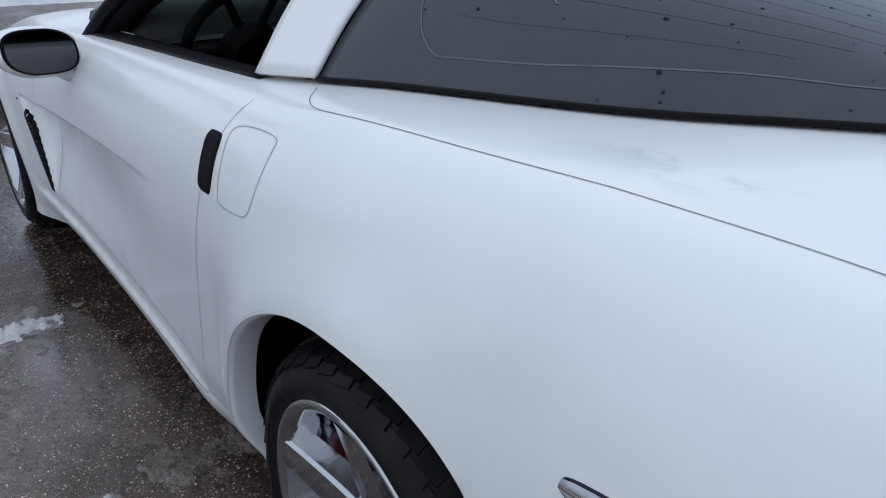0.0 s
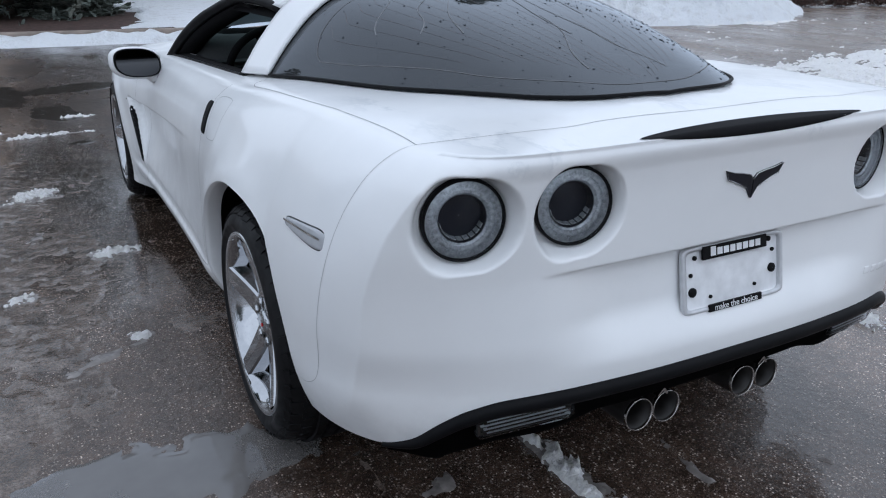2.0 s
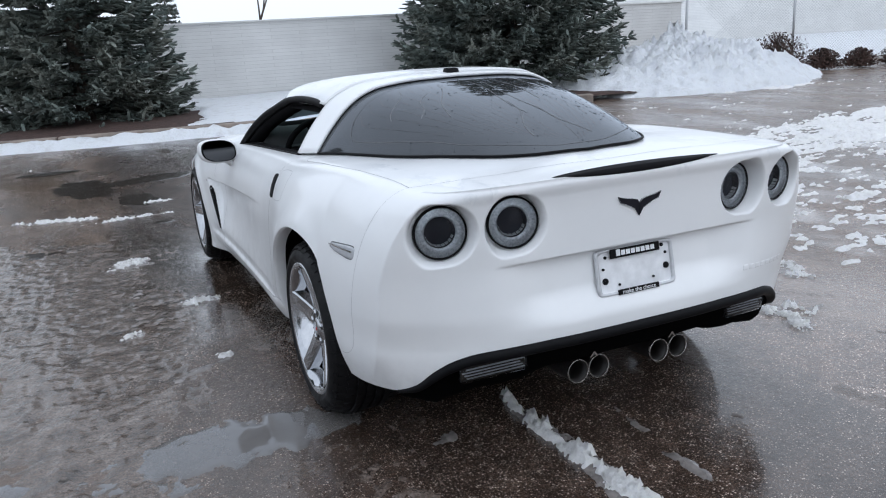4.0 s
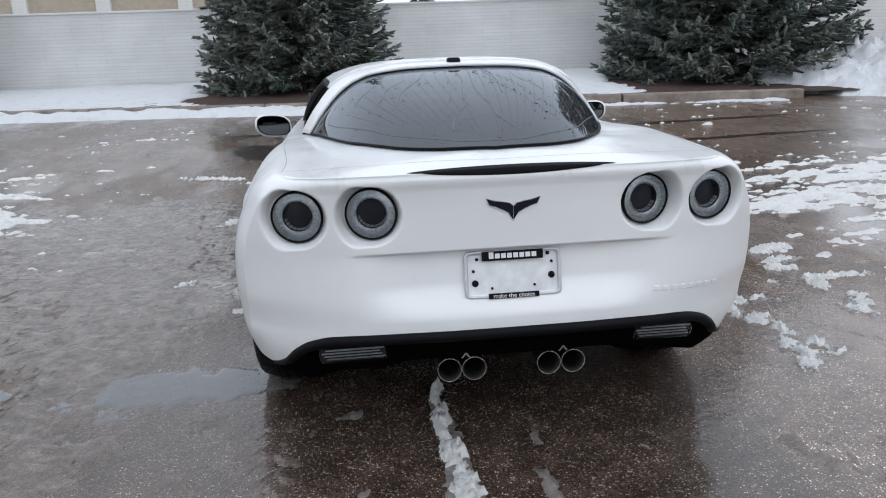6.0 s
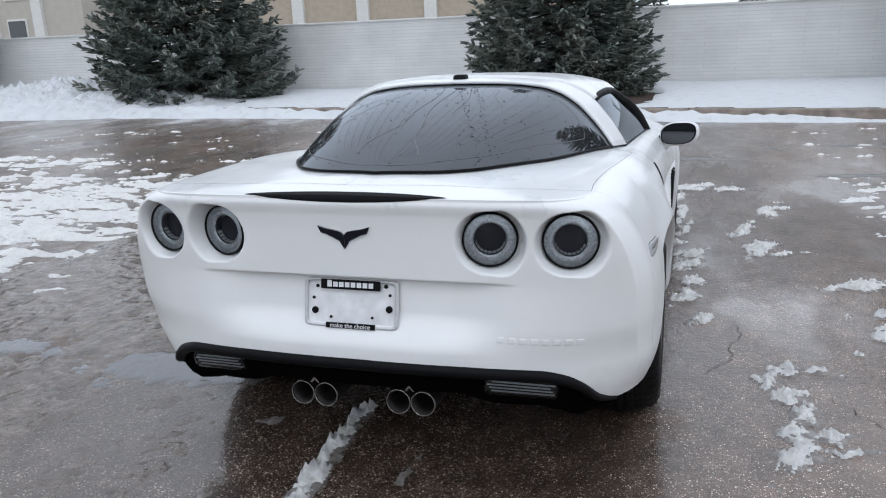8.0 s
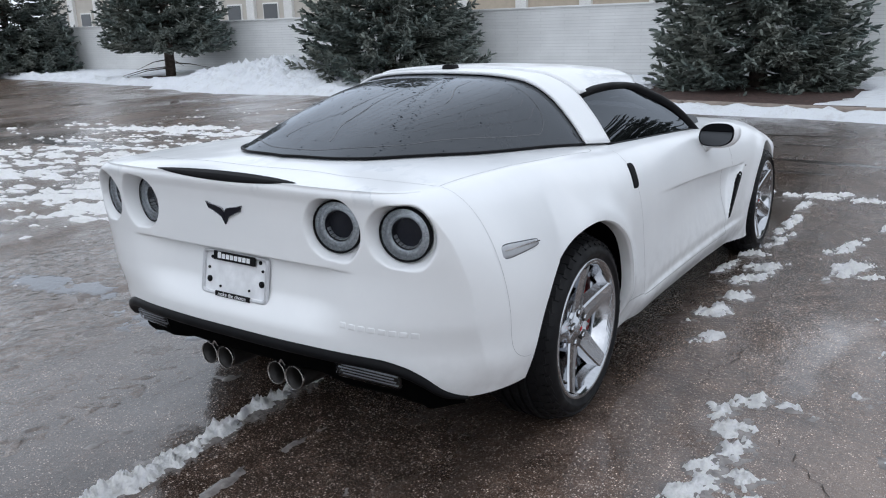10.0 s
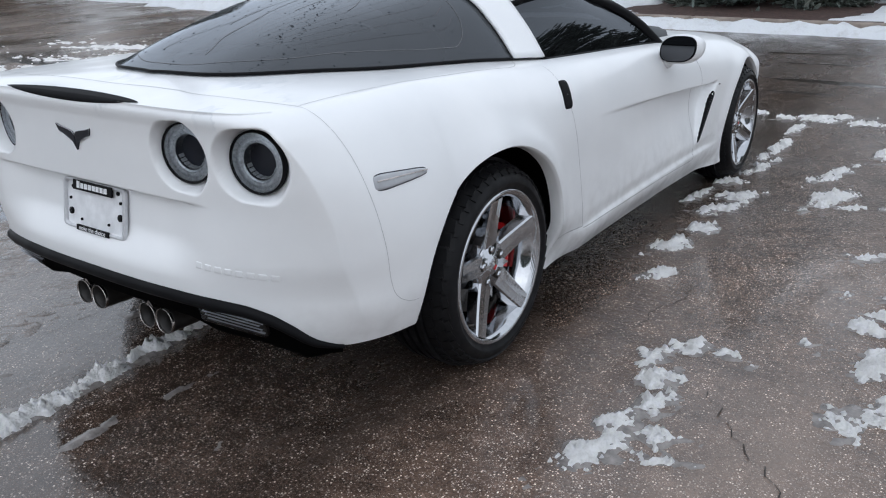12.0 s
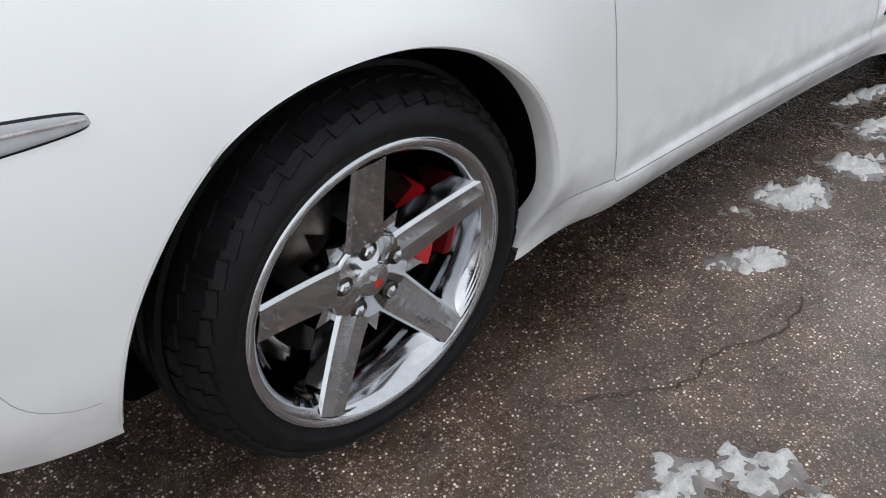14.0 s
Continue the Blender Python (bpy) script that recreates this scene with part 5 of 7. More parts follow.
# ---- black lower apron, its lamps and the pipes ----
rows = []
PROFILE = [(-0.02, 0.010), (0.004, 0.006), (0.012, -0.003), (0.014, -0.016), (0.008, -0.026), (-0.016, -0.031), (-0.034, -0.040), (-0.046, -0.088), (-0.070, -0.112), (-0.12, -0.130), (-0.35, -0.150)]
thetas = 1.5 * np.linspace(0, 1, 4000) ** 2.5
edge = tail_point(thetas, np.zeros_like(thetas))
stop = int(np.argmax(edge[:, 0] > 0.765))
arc = np.concatenate([[0], np.cumsum(np.linalg.norm(np.diff(edge[:stop], axis=0), axis=1))])
half = []
for s in np.linspace(0, arc[-1], 60):
    i = int(np.searchsorted(arc, s))
    i = min(max(i, 1), stop - 2)
    p, d = edge[i], edge[i + 1] - edge[i - 1]
    n = np.array([-d[1], d[0], 0.0])
    n = -n / np.linalg.norm(n)
    n = n if n[1] < 0 else -n
    if s == 0:
        p, n = edge[0] * np.array([0, 1, 1]), np.array([0.0, -1.0, 0.0])
    fade = 1 - float(smooth(arc[-1] - 0.14, arc[-1], s))
    k = 1 + 0.22 * float(smooth(0.30, 0.45, p[0])) - 0.30 * float(smooth(0.62, 0.74, p[0]))
    half.append([p + n * o * (0.4 + 0.6 * fade) + np.array([0, 0, max(h * (0.35 + 0.65 * fade) * (k if h < -0.05 else 1), 0.258 - p[2])]) for o, h in PROFILE])
half = np.array(half)
rows = np.concatenate([(half * np.array([-1, 1, 1]))[::-1], half[1:]])
apron = part("rear_apron", grid_mesh(rows[:, :6]), BLACK, car, "satin black lip under the bumper")
# lower apron in the blacker material, so the recess carries its shade as colour
part("apron_recess", grid_mesh(rows[:, 5:]), LINER, apron, "underside of the bumper, near-black to deepen its shade")
for x in (-0.150, 0.165):
    part("pipe_hanger", mesh_of([(x - 0.016, -0.790, 0.352), (x, -0.792, 0.374), (x + 0.016, -0.790, 0.352), (x + 0.010, -0.790, 0.352), (x, -0.791, 0.364), (x - 0.010, -0.790, 0.352)] + [(q[0], -0.775, q[1]) for q in ((x - 0.016, 0.352), (x, 0.374), (x + 0.016, 0.352), (x + 0.010, 0.352), (x, 0.364), (x - 0.010, 0.352))],
         [(0, 1, 4, 5), (1, 2, 3, 4), (0, 6, 7, 1), (1, 7, 8, 2), (5, 4, 10, 11), (4, 3, 9, 10)]), PIPE, car, "small steel hanger above the tail pipes", smooth=False)
for sign in (1, -1):
    m = Matrix.Translation((sign * 0.503, -0.763, 0.386)) @ Matrix.Rotation(radians(sign * 10), 4, "Z") @ Matrix.Rotation(radians(12), 4, "X") @ Matrix.Rotation(radians(sign * 5), 4, "Y")
    lamp_ob = part("reversing_lamp", box(bmesh.new(), m, 0.222, 0.030, 0.058, 0.014), LENS_GLASS, car, "clear reversing lamp with fine ribs")
    part("reflector", box(bmesh.new(), m @ Matrix.Translation((0, 0.004, 0)), 0.206, 0.012, 0.048), STEEL, lamp_ob, smooth=False)
    for k in range(8):
        part("rib", box(bmesh.new(), m @ Matrix.Translation((0.008 * math.sin(k * 2.1), -0.006, -0.0190 + 0.0054 * k)), 0.186, 0.006, 0.0018), FRAME_GREY if k % 2 else STEEL, lamp_ob, smooth=False)
    for x in (0.122, 0.202):
        t = Matrix.Translation((sign * x, -0.778, 0.308)) @ Matrix.Rotation(radians(-4), 4, "X")
        part("tail_pipe", lathe([(0.26, 0.035), (0.012, 0.0385), (0.006, 0.0388), (0.006, 0.0350), (0.05, 0.034), (0.16, 0.030), (0.161, 0.0005)], 40, "y", t), SOOT, car, "round sooty steel tail pipe")
        tip = part("pipe_lip", lathe([(0.008, 0.0388), (0.001, 0.0393), (-0.001, 0.0386), (0.000, 0.0373), (0.004, 0.0366)], 40, "y", t), PIPE, car)
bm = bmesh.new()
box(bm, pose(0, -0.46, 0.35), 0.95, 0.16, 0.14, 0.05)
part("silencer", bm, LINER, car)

# ---- mirrors, aerial ----
for sign in (1, -1):
    c = Vector((sign * 0.905, 1.43, 0.842))
    rows = []
    for f, sx, sz in ((0.0, 0.093, 0.056), (0.012, 0.101, 0.063), (0.04, 0.099, 0.061), (0.075, 0.085, 0.050), (0.105, 0.058, 0.034), (0.12, 0.015, 0.010)):
        ring = []
        for i in range(40):
            t = 2 * math.pi * i / 40
            cc, ss = math.cos(t), math.sin(t)
            ring.append((c.x + sign * 0.0 + math.copysign(abs(cc) ** 0.72, cc) * sx, c.y + f, c.z + math.copysign(abs(ss) ** 0.78, ss) * sz + 0.012 * cc * sign))
        rows.append(ring)
    cant = Matrix.Translation(c) @ Matrix.Rotation(radians(14 if sign < 0 else -17), 4, "Z") @ Matrix.Rotation(radians(-5), 4, "X") @ Matrix.Translation(-c)
    shell_bm = grid_mesh(rows, close_v=True)
    bmesh.ops.transform(shell_bm, matrix=cant, verts=shell_bm.verts)
    mir = part("door_mirror", shell_bm, PAINT, car, "white door mirror on a short stalk")
    for nm, inset, y, mat in (("mirror_rim", 0.97, 0.001, BLACK), ("mirror_glass", 0.91, -0.001, MIRROR)):
        ring = []
        for i in range(40):
            t = 2 * math.pi * i / 40
            cc, ss = math.cos(t), math.sin(t)
            ring.append((c.x + math.copysign(abs(cc) ** 0.72, cc) * 0.093 * inset, c.y + y - 0.002, c.z + math.copysign(abs(ss) ** 0.78, ss) * 0.056 * inset + 0.012 * cc * sign * inset))
        b2 = mesh_of(ring + [(x, y + 0.006, z) for x, y, z in ring], [tuple(range(40))] + [(i, (i + 1) % 40, (i + 1) % 40 + 40, i + 40) for i in range(40)])
        bmesh.ops.transform(b2, matrix=cant, verts=b2.verts)
        part(nm, b2, mat, mir, smooth=False)
    foot = on_side(1.50, 0.795, sign)[0]
    part("stalk", tube([c + Vector((-sign * 0.045, 0.05, -0.045)), c + Vector((-sign * 0.062, 0.06, -0.066)), foot + Vector((sign * 0.010, 0.0, 0.004)), foot - Vector((sign * 0.02, 0, 0.01))], [0.030, 0.029, 0.031, 0.034], 16), PAINT, mir)
    part("stalk_seal", tube([foot + Vector((sign * 0.004, 0.0, 0.001)), foot - Vector((sign * 0.012, 0, 0.006))], 0.0345, 20), BLACK, mir)
bm = bmesh.new()
rows = []
for f, k in ((0.0, 1.0), (0.6, 0.92), (0.9, 0.84), (1.0, 0.70)):
    rows.append([(math.copysign(abs(math.cos(t)) ** 0.6, math.cos(t)) * 0.034 * k, 0.500 + math.copysign(abs(math.sin(t)) ** 0.6, math.sin(t)) * 0.040 * k, 1.176 + 0.044 * f) for t in np.linspace(0, 2 * math.pi, 24, endpoint=False)])
bm.free()
bm = grid_mesh(rows, close_v=True)
bm.verts.ensure_lookup_table()
bm.faces.new([bm.verts[72 + i] for i in range(24)])
part("aerial", bm, BLACK, car, "black aerial block on the roof band")

# ---- cabin ----
bm = bmesh.new()
box(bm, pose(0, 1.78, 0.775, -8), 1.34, 0.50, 0.25, 0.06)
dash = part("dashboard", bm, INTERIOR, car, "dark grey dashboard")
bm = bmesh.new()
box(bm, pose(-0.36, 1.68, 0.862, -14), 0.42, 0.22, 0.13, 0.05)
part("instrument_hood", bm, DARK, dash)
part("dial", lathe([(0, 0.05), (0.004, 0.05), (0.004, 0.044), (0.001, 0.0005)], 24, "y", pose(-0.40, 1.566, 0.845)), LAMP_DARK, dash)
wheel_m = Matrix.Translation((-0.36, 1.45, 0.79)) @ Matrix.Rotation(radians(-66), 4, "X")
sw = part("steering_wheel", tube([tuple(wheel_m @ Vector((0.185 * math.cos(t), 0.185 * math.sin(t), 0))) for t in np.linspace(0, 2 * math.pi, 48, endpoint=False)], 0.0165, 10, True), DARK, car, "black leather steering wheel")
part("wheel_hub", lathe([(-0.05, 0.06), (0.0, 0.086), (0.016, 0.080), (0.024, 0.045), (0.026, 0.0005)], 32, "z", wheel_m), DARK, sw)
for a in (0, 180, 245, 295):
    part("wheel_spoke", tube([tuple(wheel_m @ Vector((r * math.cos(radians(a)), r * math.sin(radians(a)), 0.004))) for r in (0.04, 0.11, 0.18)], [0.018, 0.012, 0.011], 8), DARK, sw)
part("wheel_mark", box(bmesh.new(), wheel_m @ Matrix.Translation((0, 0.0, 0.021)), 0.030, 0.010, 0.002), PIPE, sw, smooth=False)
for sign in (1, -1):
    bm = bmesh.new()
    box(bm, pose(sign * 0.37, 1.02, 0.40, 6), 0.50, 0.52, 0.18, 0.06)
    seat = part("seat", bm, DARK, car, "black bucket seat")
    bm = bmesh.new()
    box(bm, pose(sign * 0.37, 0.70, 0.66, -16), 0.50, 0.14, 0.56, 0.06)
    part("backrest", bm, DARK, seat)
    bm = bmesh.new()
    box(bm, pose(sign * 0.37, 0.58, 0.985, -12), 0.25, 0.09, 0.15, 0.04)
    part("headrest", bm, DARK, seat)
bm = bmesh.new()
box(bm, pose(0, 1.15, 0.45), 0.24, 1.3, 0.30, 0.05)
part("centre_console", bm, DARK, car)
bm = bmesh.new()
box(bm, pose(0, 0.0, 0.62), 1.05, 0.85, 0.10, 0.02)
part("load_floor", bm, DARK, car)
for sign in (1, -1):
    rows = [[(sign * (float(side_x(y, z)) - 0.05 - 0.03 * math.sin(3.1 * (z - 0.3) / 0.55)), y, z) for z in np.linspace(0.30, float(top_height(y)) - 0.016, 14)] for y in np.linspace(0.42, 1.90, 30)]
    part("door_card", grid_mesh(rows), DARK, car, "dark inner door card")
bm = bmesh.new()
box(bm, pose(0.12, 1.42, 1.125, 12), 0.22, 0.03, 0.06, 0.012)
part("inner_mirror", bm, DARK, car)

# ---- water and dirt on the hatch glass ----
GLASS_BVH = BVHTree.FromPolygons([tuple(p) for p in hatch.reshape(-1, 3)], [(i * 81 + j, (i + 1) * 81 + j, (i + 1) * 81 + j + 1, i * 81 + j + 1) for i in range(39) for j in range(80)])


def on_glass(x, y):
    p, n, _, _ = GLASS_BVH.ray_cast(Vector((x, y, 2.0)), Vector((0, 0, -1)))
    if p is None:
        return None
    return p, (n if n.z > 0 else -n)


STAIN = simple("dried_water_stain", (0.15, 0.155, 0.165), 0.6)
rng = random.Random(5)
for x0, y0, x1, y1 in ((0.02, 0.40, 0.04, -0.30), (0.10, 0.39, 0.13, -0.05), (-0.02, 0.38, -0.03, -0.2), (-0.16, 0.30, -0.30, -0.10), (-0.26, 0.20, -0.38, -0.02), (-0.02, -0.05, -0.12, -0.40), (0.02, -0.10, 0.09, -0.42), (-0.33, 0.28, -0.45, 0.10), (0.20, 0.33, 0.28, 0.02)):
    path = []
    for f in np.linspace(0, 1, 24):
        g = on_glass(x0 + (x1 - x0) * f + 0.012 * math.sin(7 * f + x0 * 40), y0 + (y1 - y0) * f)
        if g:
            path.append(g)
    if len(path) > 4:
        rows = []
        for i, (p, n) in enumerate(path):
            s = Vector((1, 0, 0)) * (0.0012 + 0.0012 * math.sin(3.1 * i) ** 2)
            rows.append([tuple(p + n * 0.0008 - s), tuple(p + n * 0.0012), tuple(p + n * 0.0008 + s)])
        part("water_run", grid_mesh(rows), STAIN, hatch_ob)
DROP = make_glass("water_drop", (0.25, 0.26, 0.28), 1.33, 0.02)
vs, fs = [], []
for i in range(520):
    if i < 200:
        f = rng.random()
        x, y = (0.10 + 0.24 * f, 0.36 - 0.72 * f) if i % 2 else (0.03 + 0.28 * f, 0.36 - 0.78 * f)
        x, y = x + rng.gauss(0, 0.008), y + rng.gauss(0, 0.01)
    else:
        x, y = rng.uniform(-0.55, 0.55), rng.uniform(-0.5, 0.42)
    g = on_glass(x, y)
    if not g:
        continue
    p, n = g
    r = rng.choice((0.0012, 0.0016, 0.0022, 0.0032)) * rng.uniform(0.8, 1.2)
    s = n.cross(Vector((1, 0, 0))).normalized()
    w = n.cross(s)
    b = len(vs)
    for rr, hh in ((1.0, 0.0003), (0.7, 0.5)):
        for k in range(6):
            t = k * math.pi / 3
            vs.append(tuple(p + (s * math.cos(t) * 1.2 + w * math.sin(t)) * r * rr + n * r * hh))
    vs.append(tuple(p + n * r * 0.7))
    for k in range(6):
        k2 = (k + 1) % 6
        fs.append((b + k, b + k2, b + 6 + k2, b + 6 + k))
        fs.append((b + 6 + k, b + 6 + k2, b + 12))
part("rain_water", mesh_of(vs, fs), DROP, hatch_ob)["kind"] = "stuff"
LINE = simple("printed_glass_line", (0.13, 0.132, 0.137), 0.7, spec=0.4)
half_line = [(0.0, -0.492), (0.14, -0.472), (0.305, -0.358), (0.41, -0.172), (0.50, 0.042), (0.552, 0.200), (0.562, 0.250), (0.545, 0.300), (0.50, 0.335), (0.40, 0.358), (0.20, 0.372)]
loop = dense(half_line + [(-x, y) for x, y in half_line[:0:-1]], 0.012, True)
outline = [g for g in (on_glass(x, y) for x, y in loop) if g]
rows = []
for i, (p, n) in enumerate(outline):
    d = (outline[(i + 1) % len(outline)][0] - outline[i - 1][0]).cross(n).normalized() * 0.0012
    rows.append([tuple(p + n * 0.0008 - d), tuple(p + n * 0.0008 + d)])
part("printed_line", facing(grid_mesh(rows, close_u=True), (0, 0, 1)), LINE, hatch_ob)
# heating wires across the pane inside that line
HEATER = simple("heating_wire", (0.150, 0.115, 0.110), 0.7, spec=0.3)
side_edge = spline([(y, x) for x, y in half_line[:8]])
for f in (0.92, 0.84, 0.76, 0.68, 0.60, 0.52, 0.44, 0.36, 0.28, 0.20, 0.12):
    for sign in (1, -1):
        wire = [g for g in (on_glass(sign * f * float(side_edge(y)), y) for y in np.linspace(-0.47 + 0.30 * f ** 2, 0.345 - 0.04 * f, 36)) if g]
        rows = [[tuple(p + n * 0.0007 + Vector((-0.00035, 0, 0))), tuple(p + n * 0.0007 + Vector((0.00035, 0, 0)))] for p, n in wire]
        part("heating_wire", facing(grid_mesh(rows), (0, 0, 1)), HEATER, hatch_ob)

# ---- the lot ----
def hollow(x, y):
    """The lot sinks a little under the nose of the car."""
    return -0.055 * smooth(0.3, 2.5, y) * (1 - smooth(3.4, 7.0, y)) * (1 - smooth(1.6, 4.5, np.abs(x)))


steps = np.sign(np.linspace(-1, 1, 60)) * np.abs(np.linspace(-1, 1, 60)) ** 2.5 * 600
xs, ys = np.union1d(steps, np.arange(-4.8, 4.9, 0.2)), np.union1d(steps, np.arange(0.2, 7.3, 0.1))
P = [[(x, y, float(hollow(x, y)) if abs(x) < 60 and abs(y) < 60 else -0.3) for y in ys] for x in xs]
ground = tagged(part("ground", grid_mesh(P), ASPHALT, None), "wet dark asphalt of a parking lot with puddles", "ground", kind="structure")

WALL_Y, WALL_TOP = 15.4, 1.74


def wall_y(x):
    return WALL_Y - 0.03 * x


bm = bmesh.new()
box(bm, pose(-14, wall_y(-14) + 0.15, 0.82, 0, 0, -1.7), 56, 0.30, 1.84)
wall = tagged(part("wall_north", bm, WALL_PAINT, None, smooth=False), "long white painted brick wall behind the snow bank", "wall", kind="structure")

# ---- planted strip: kerb, snow, mulch ----
def lattice_noise(x, y, seed, octaves=4, rough=0.5):
    """Smooth value noise over arrays, about -1 to 1."""
    total, amp, norm = np.zeros_like(x), 1.0, 0.0
    for o in range(octaves):
        r = np.random.RandomState(seed + 31 * o).rand(256, 256)
        xi, yi = np.floor(x).astype(int), np.floor(y).astype(int)
        fx, fy = x - xi, y - yi
        fx, fy = fx * fx * (3 - 2 * fx), fy * fy * (3 - 2 * fy)
        g = lambda a, b: r[(xi + a) % 256, (yi + b) % 256]
        total += amp * ((g(0, 0) * (1 - fx) + g(1, 0) * fx) * (1 - fy) + (g(0, 1) * (1 - fx) + g(1, 1) * fx) * fy - 0.5) * 2
        norm += amp
        amp *= rough
        x, y = x * 2.03 + 17.3, y * 2.03 + 9.1
    return total / norm


def height_sheet(x0, x1, y0, y1, step, height, cut=0.0):
    """Mesh of a height field over a rectangle, kept where it rises above cut."""
    xs, ys = np.arange(x0, x1, step), np.arange(y0, y1, step)
    X, Y = np.meshgrid(xs, ys, indexing="ij")
    Z = height(X, Y)
    on = Z > cut
    cell = on[:-1, :-1] | on[1:, :-1] | on[:-1, 1:] | on[1:, 1:]
    ui, vi = np.nonzero(cell)
    n = len(ys)
    q = np.stack([ui * n + vi, (ui + 1) * n + vi, (ui + 1) * n + vi + 1, ui * n + vi + 1], -1)
    V = np.stack([X, Y, np.maximum(Z, -0.012) + hollow(X, Y)], -1).reshape(-1, 3)
    used = np.unique(q)
    idx = np.full(len(V), -1)
    idx[used] = np.arange(len(used))
    me = bpy.data.meshes.new("sheet")
    me.from_pydata(V[used].tolist(), [], idx[q].tolist())
    me.polygons.foreach_set("use_smooth", [True] * len(me.polygons))
    return me


def sheet_object(name, me, mat, label, category, kind):
    me.materials.append(mat)
    return tagged(new(name, me), label, category, kind=kind)


KERB_ANGLE = math.degrees(math.atan(-0.14))
TREES = [(-1.45, 13.2, 2.15, 6.4, 11), (7.0, 12.2, 2.8, 7.4, 133), (-10.3, 13.6, 2.65, 7.0, 250), (-19.4, 14.0, 2.4, 7.4, 40), (-29.3, 14.3, 3.0, 7.0, 190)]


def bed_snow(x, y):
    k = 9.98 - 0.14 * x
    d = y - k
    z = 0.135 + 0.06 * smooth(0.3, 3.0, d) + 0.03 * lattice_noise(x * 0.9, y * 0.9, 3) + 0.006 * lattice_noise(x * 5, y * 5, 4)
    z = np.where((d < 0.26) | (y > WALL_Y - 0.03 * x + 0.05), -0.1, z)
    for tx, ty, r, h, a in TREES:
        rr = (np.hypot(x - tx, 0.72 * (y - ty + 1.0)) if tx > -5 else np.hypot(x - tx, y - ty + 0.5)) + 0.35 * lattice_noise(x * 1.3, y * 1.3, 8)
        z = np.where(rr < r * (0.90 if tx > -5 else 0.25), -0.1, z)
    return np.where(x > 4.3 + 0.15 * (y - 9.0) + 0.3 * lattice_noise(y * 2, x * 0.2, 5), -0.1, z)


def ridge_snow(x, y):
    """The ploughed edge that lies in the gutter."""
    d = y - (9.98 - 0.14 * x) + 0.27
    w = 0.34 + 0.16 * lattice_noise(x * 0.7, y * 0, 21)
    n = lattice_noise(x * 4, y * 6, 22)
    amount = 1.0 - 0.72 * smooth(0.5, 4.0, x) + 0.5 * smooth(-5.0, -9.0, x)
    return 0.16 * amount * np.clip(1 - (d / (w * (0.45 + 0.55 * amount))) ** 2, 0, 1) * (0.8 + 0.5 * n) + 0.012 * n + 0.03 * (lattice_noise(x * 9, y * 12, 23, 3, 0.6) - 0.2) * smooth(1.0, 4.0, x) - 0.014


soil = []
for x in np.linspace(-42, 10.2, 60):
    k = 9.98 - 0.14 * x
    soil.append([(x, k + 0.06, 0.09), (x, k + 0.2, 0.118), (x, k + 1.5, 0.13), (x, WALL_Y - 0.03 * x + 0.1, 0.15)])
tagged(part("planting_bed", grid_mesh(soil), MULCH, None), "reddish bark mulch bed along the wall", "bed", kind="structure")
sheet_object("snow_bed", height_sheet(-42, 8, 8.2, 17, 0.14, bed_snow), SNOW, "clean snow lying on the planted strip", "snow", "stuff")
sheet_object("snow_ridge", height_sheet(-42, 6.4, 8.0, 16, 0.07, ridge_snow), SNOW, "lumpy ploughed snow along the kerb", "snow", "stuff")
for i in range(17):
    x = -42.5 + 2.9 * i + 1.45
    bm = bmesh.new()
    box(bm, pose(x, 9.98 - 0.14 * x, 0.05, 0, 0, KERB_ANGLE), 2.90, 0.15, 0.18, 0.02)
    tagged(part("kerb", bm, KERB, None, smooth=False), "worn brownish concrete kerb stone", "kerb", "kerb stones", "structure")


# ---- snow piles ----
def pile(cx, cy, rx, ry, h, seed):
    def f(x, y):
        u, v = (x - cx) / rx, (y - cy) / ry
        r = np.sqrt(u * u + v * v) + 0.16 * lattice_noise(x * 1.1, y * 1.1, seed)
        body = np.clip(1 - r, 0, 1) ** 0.64
        lump = lattice_noise(x * 3.6, y * 3.6, seed + 1, 5, 0.66)
        chunk = np.abs(lattice_noise(x * 8.5, y * 8.5, seed + 2, 3, 0.6))
        return h * body * (0.86 + 0.34 * lump + 0.42 * chunk) - 0.01
    return f


for (cx, cy, rx, ry, h, seed), lab in (((10.0, 10.5, 3.3, 2.3, 1.05, 51), "high heap of clumpy ploughed snow beside a fence"), ((-12.9, 12.6, 4.6, 2.2, 0.78, 71), "long low heap of ploughed snow between trees")):
    sheet_object("heap_of_snow", height_sheet(cx - rx * 1.2, cx + rx * 1.2, cy - ry * 1.2, cy + ry * 1.2, 0.055, pile(cx, cy, rx, ry, h, seed)), SNOW, lab, "snow pile", "")


# ---- patches of snow and slush on the lot ----
def blobs(x, y, spots, rag=0.55, scale=7.0, seed=90):
    """Ragged patches round spots of (x, y, long, wide, angle)."""
    f = np.full_like(x, -1.0)
    n = lattice_noise(x * scale, y * scale, seed, 5, 0.6)
    for cx, cy, a, b, ang in spots:
        c, s = math.cos(radians(ang)), math.sin(radians(ang))
        u, v = ((x - cx) * c + (y - cy) * s) / a, (-(x - cx) * s + (y - cy) * c) / b
        f = np.maximum(f, 1 - np.sqrt(u * u + v * v) + rag * n)
    return f


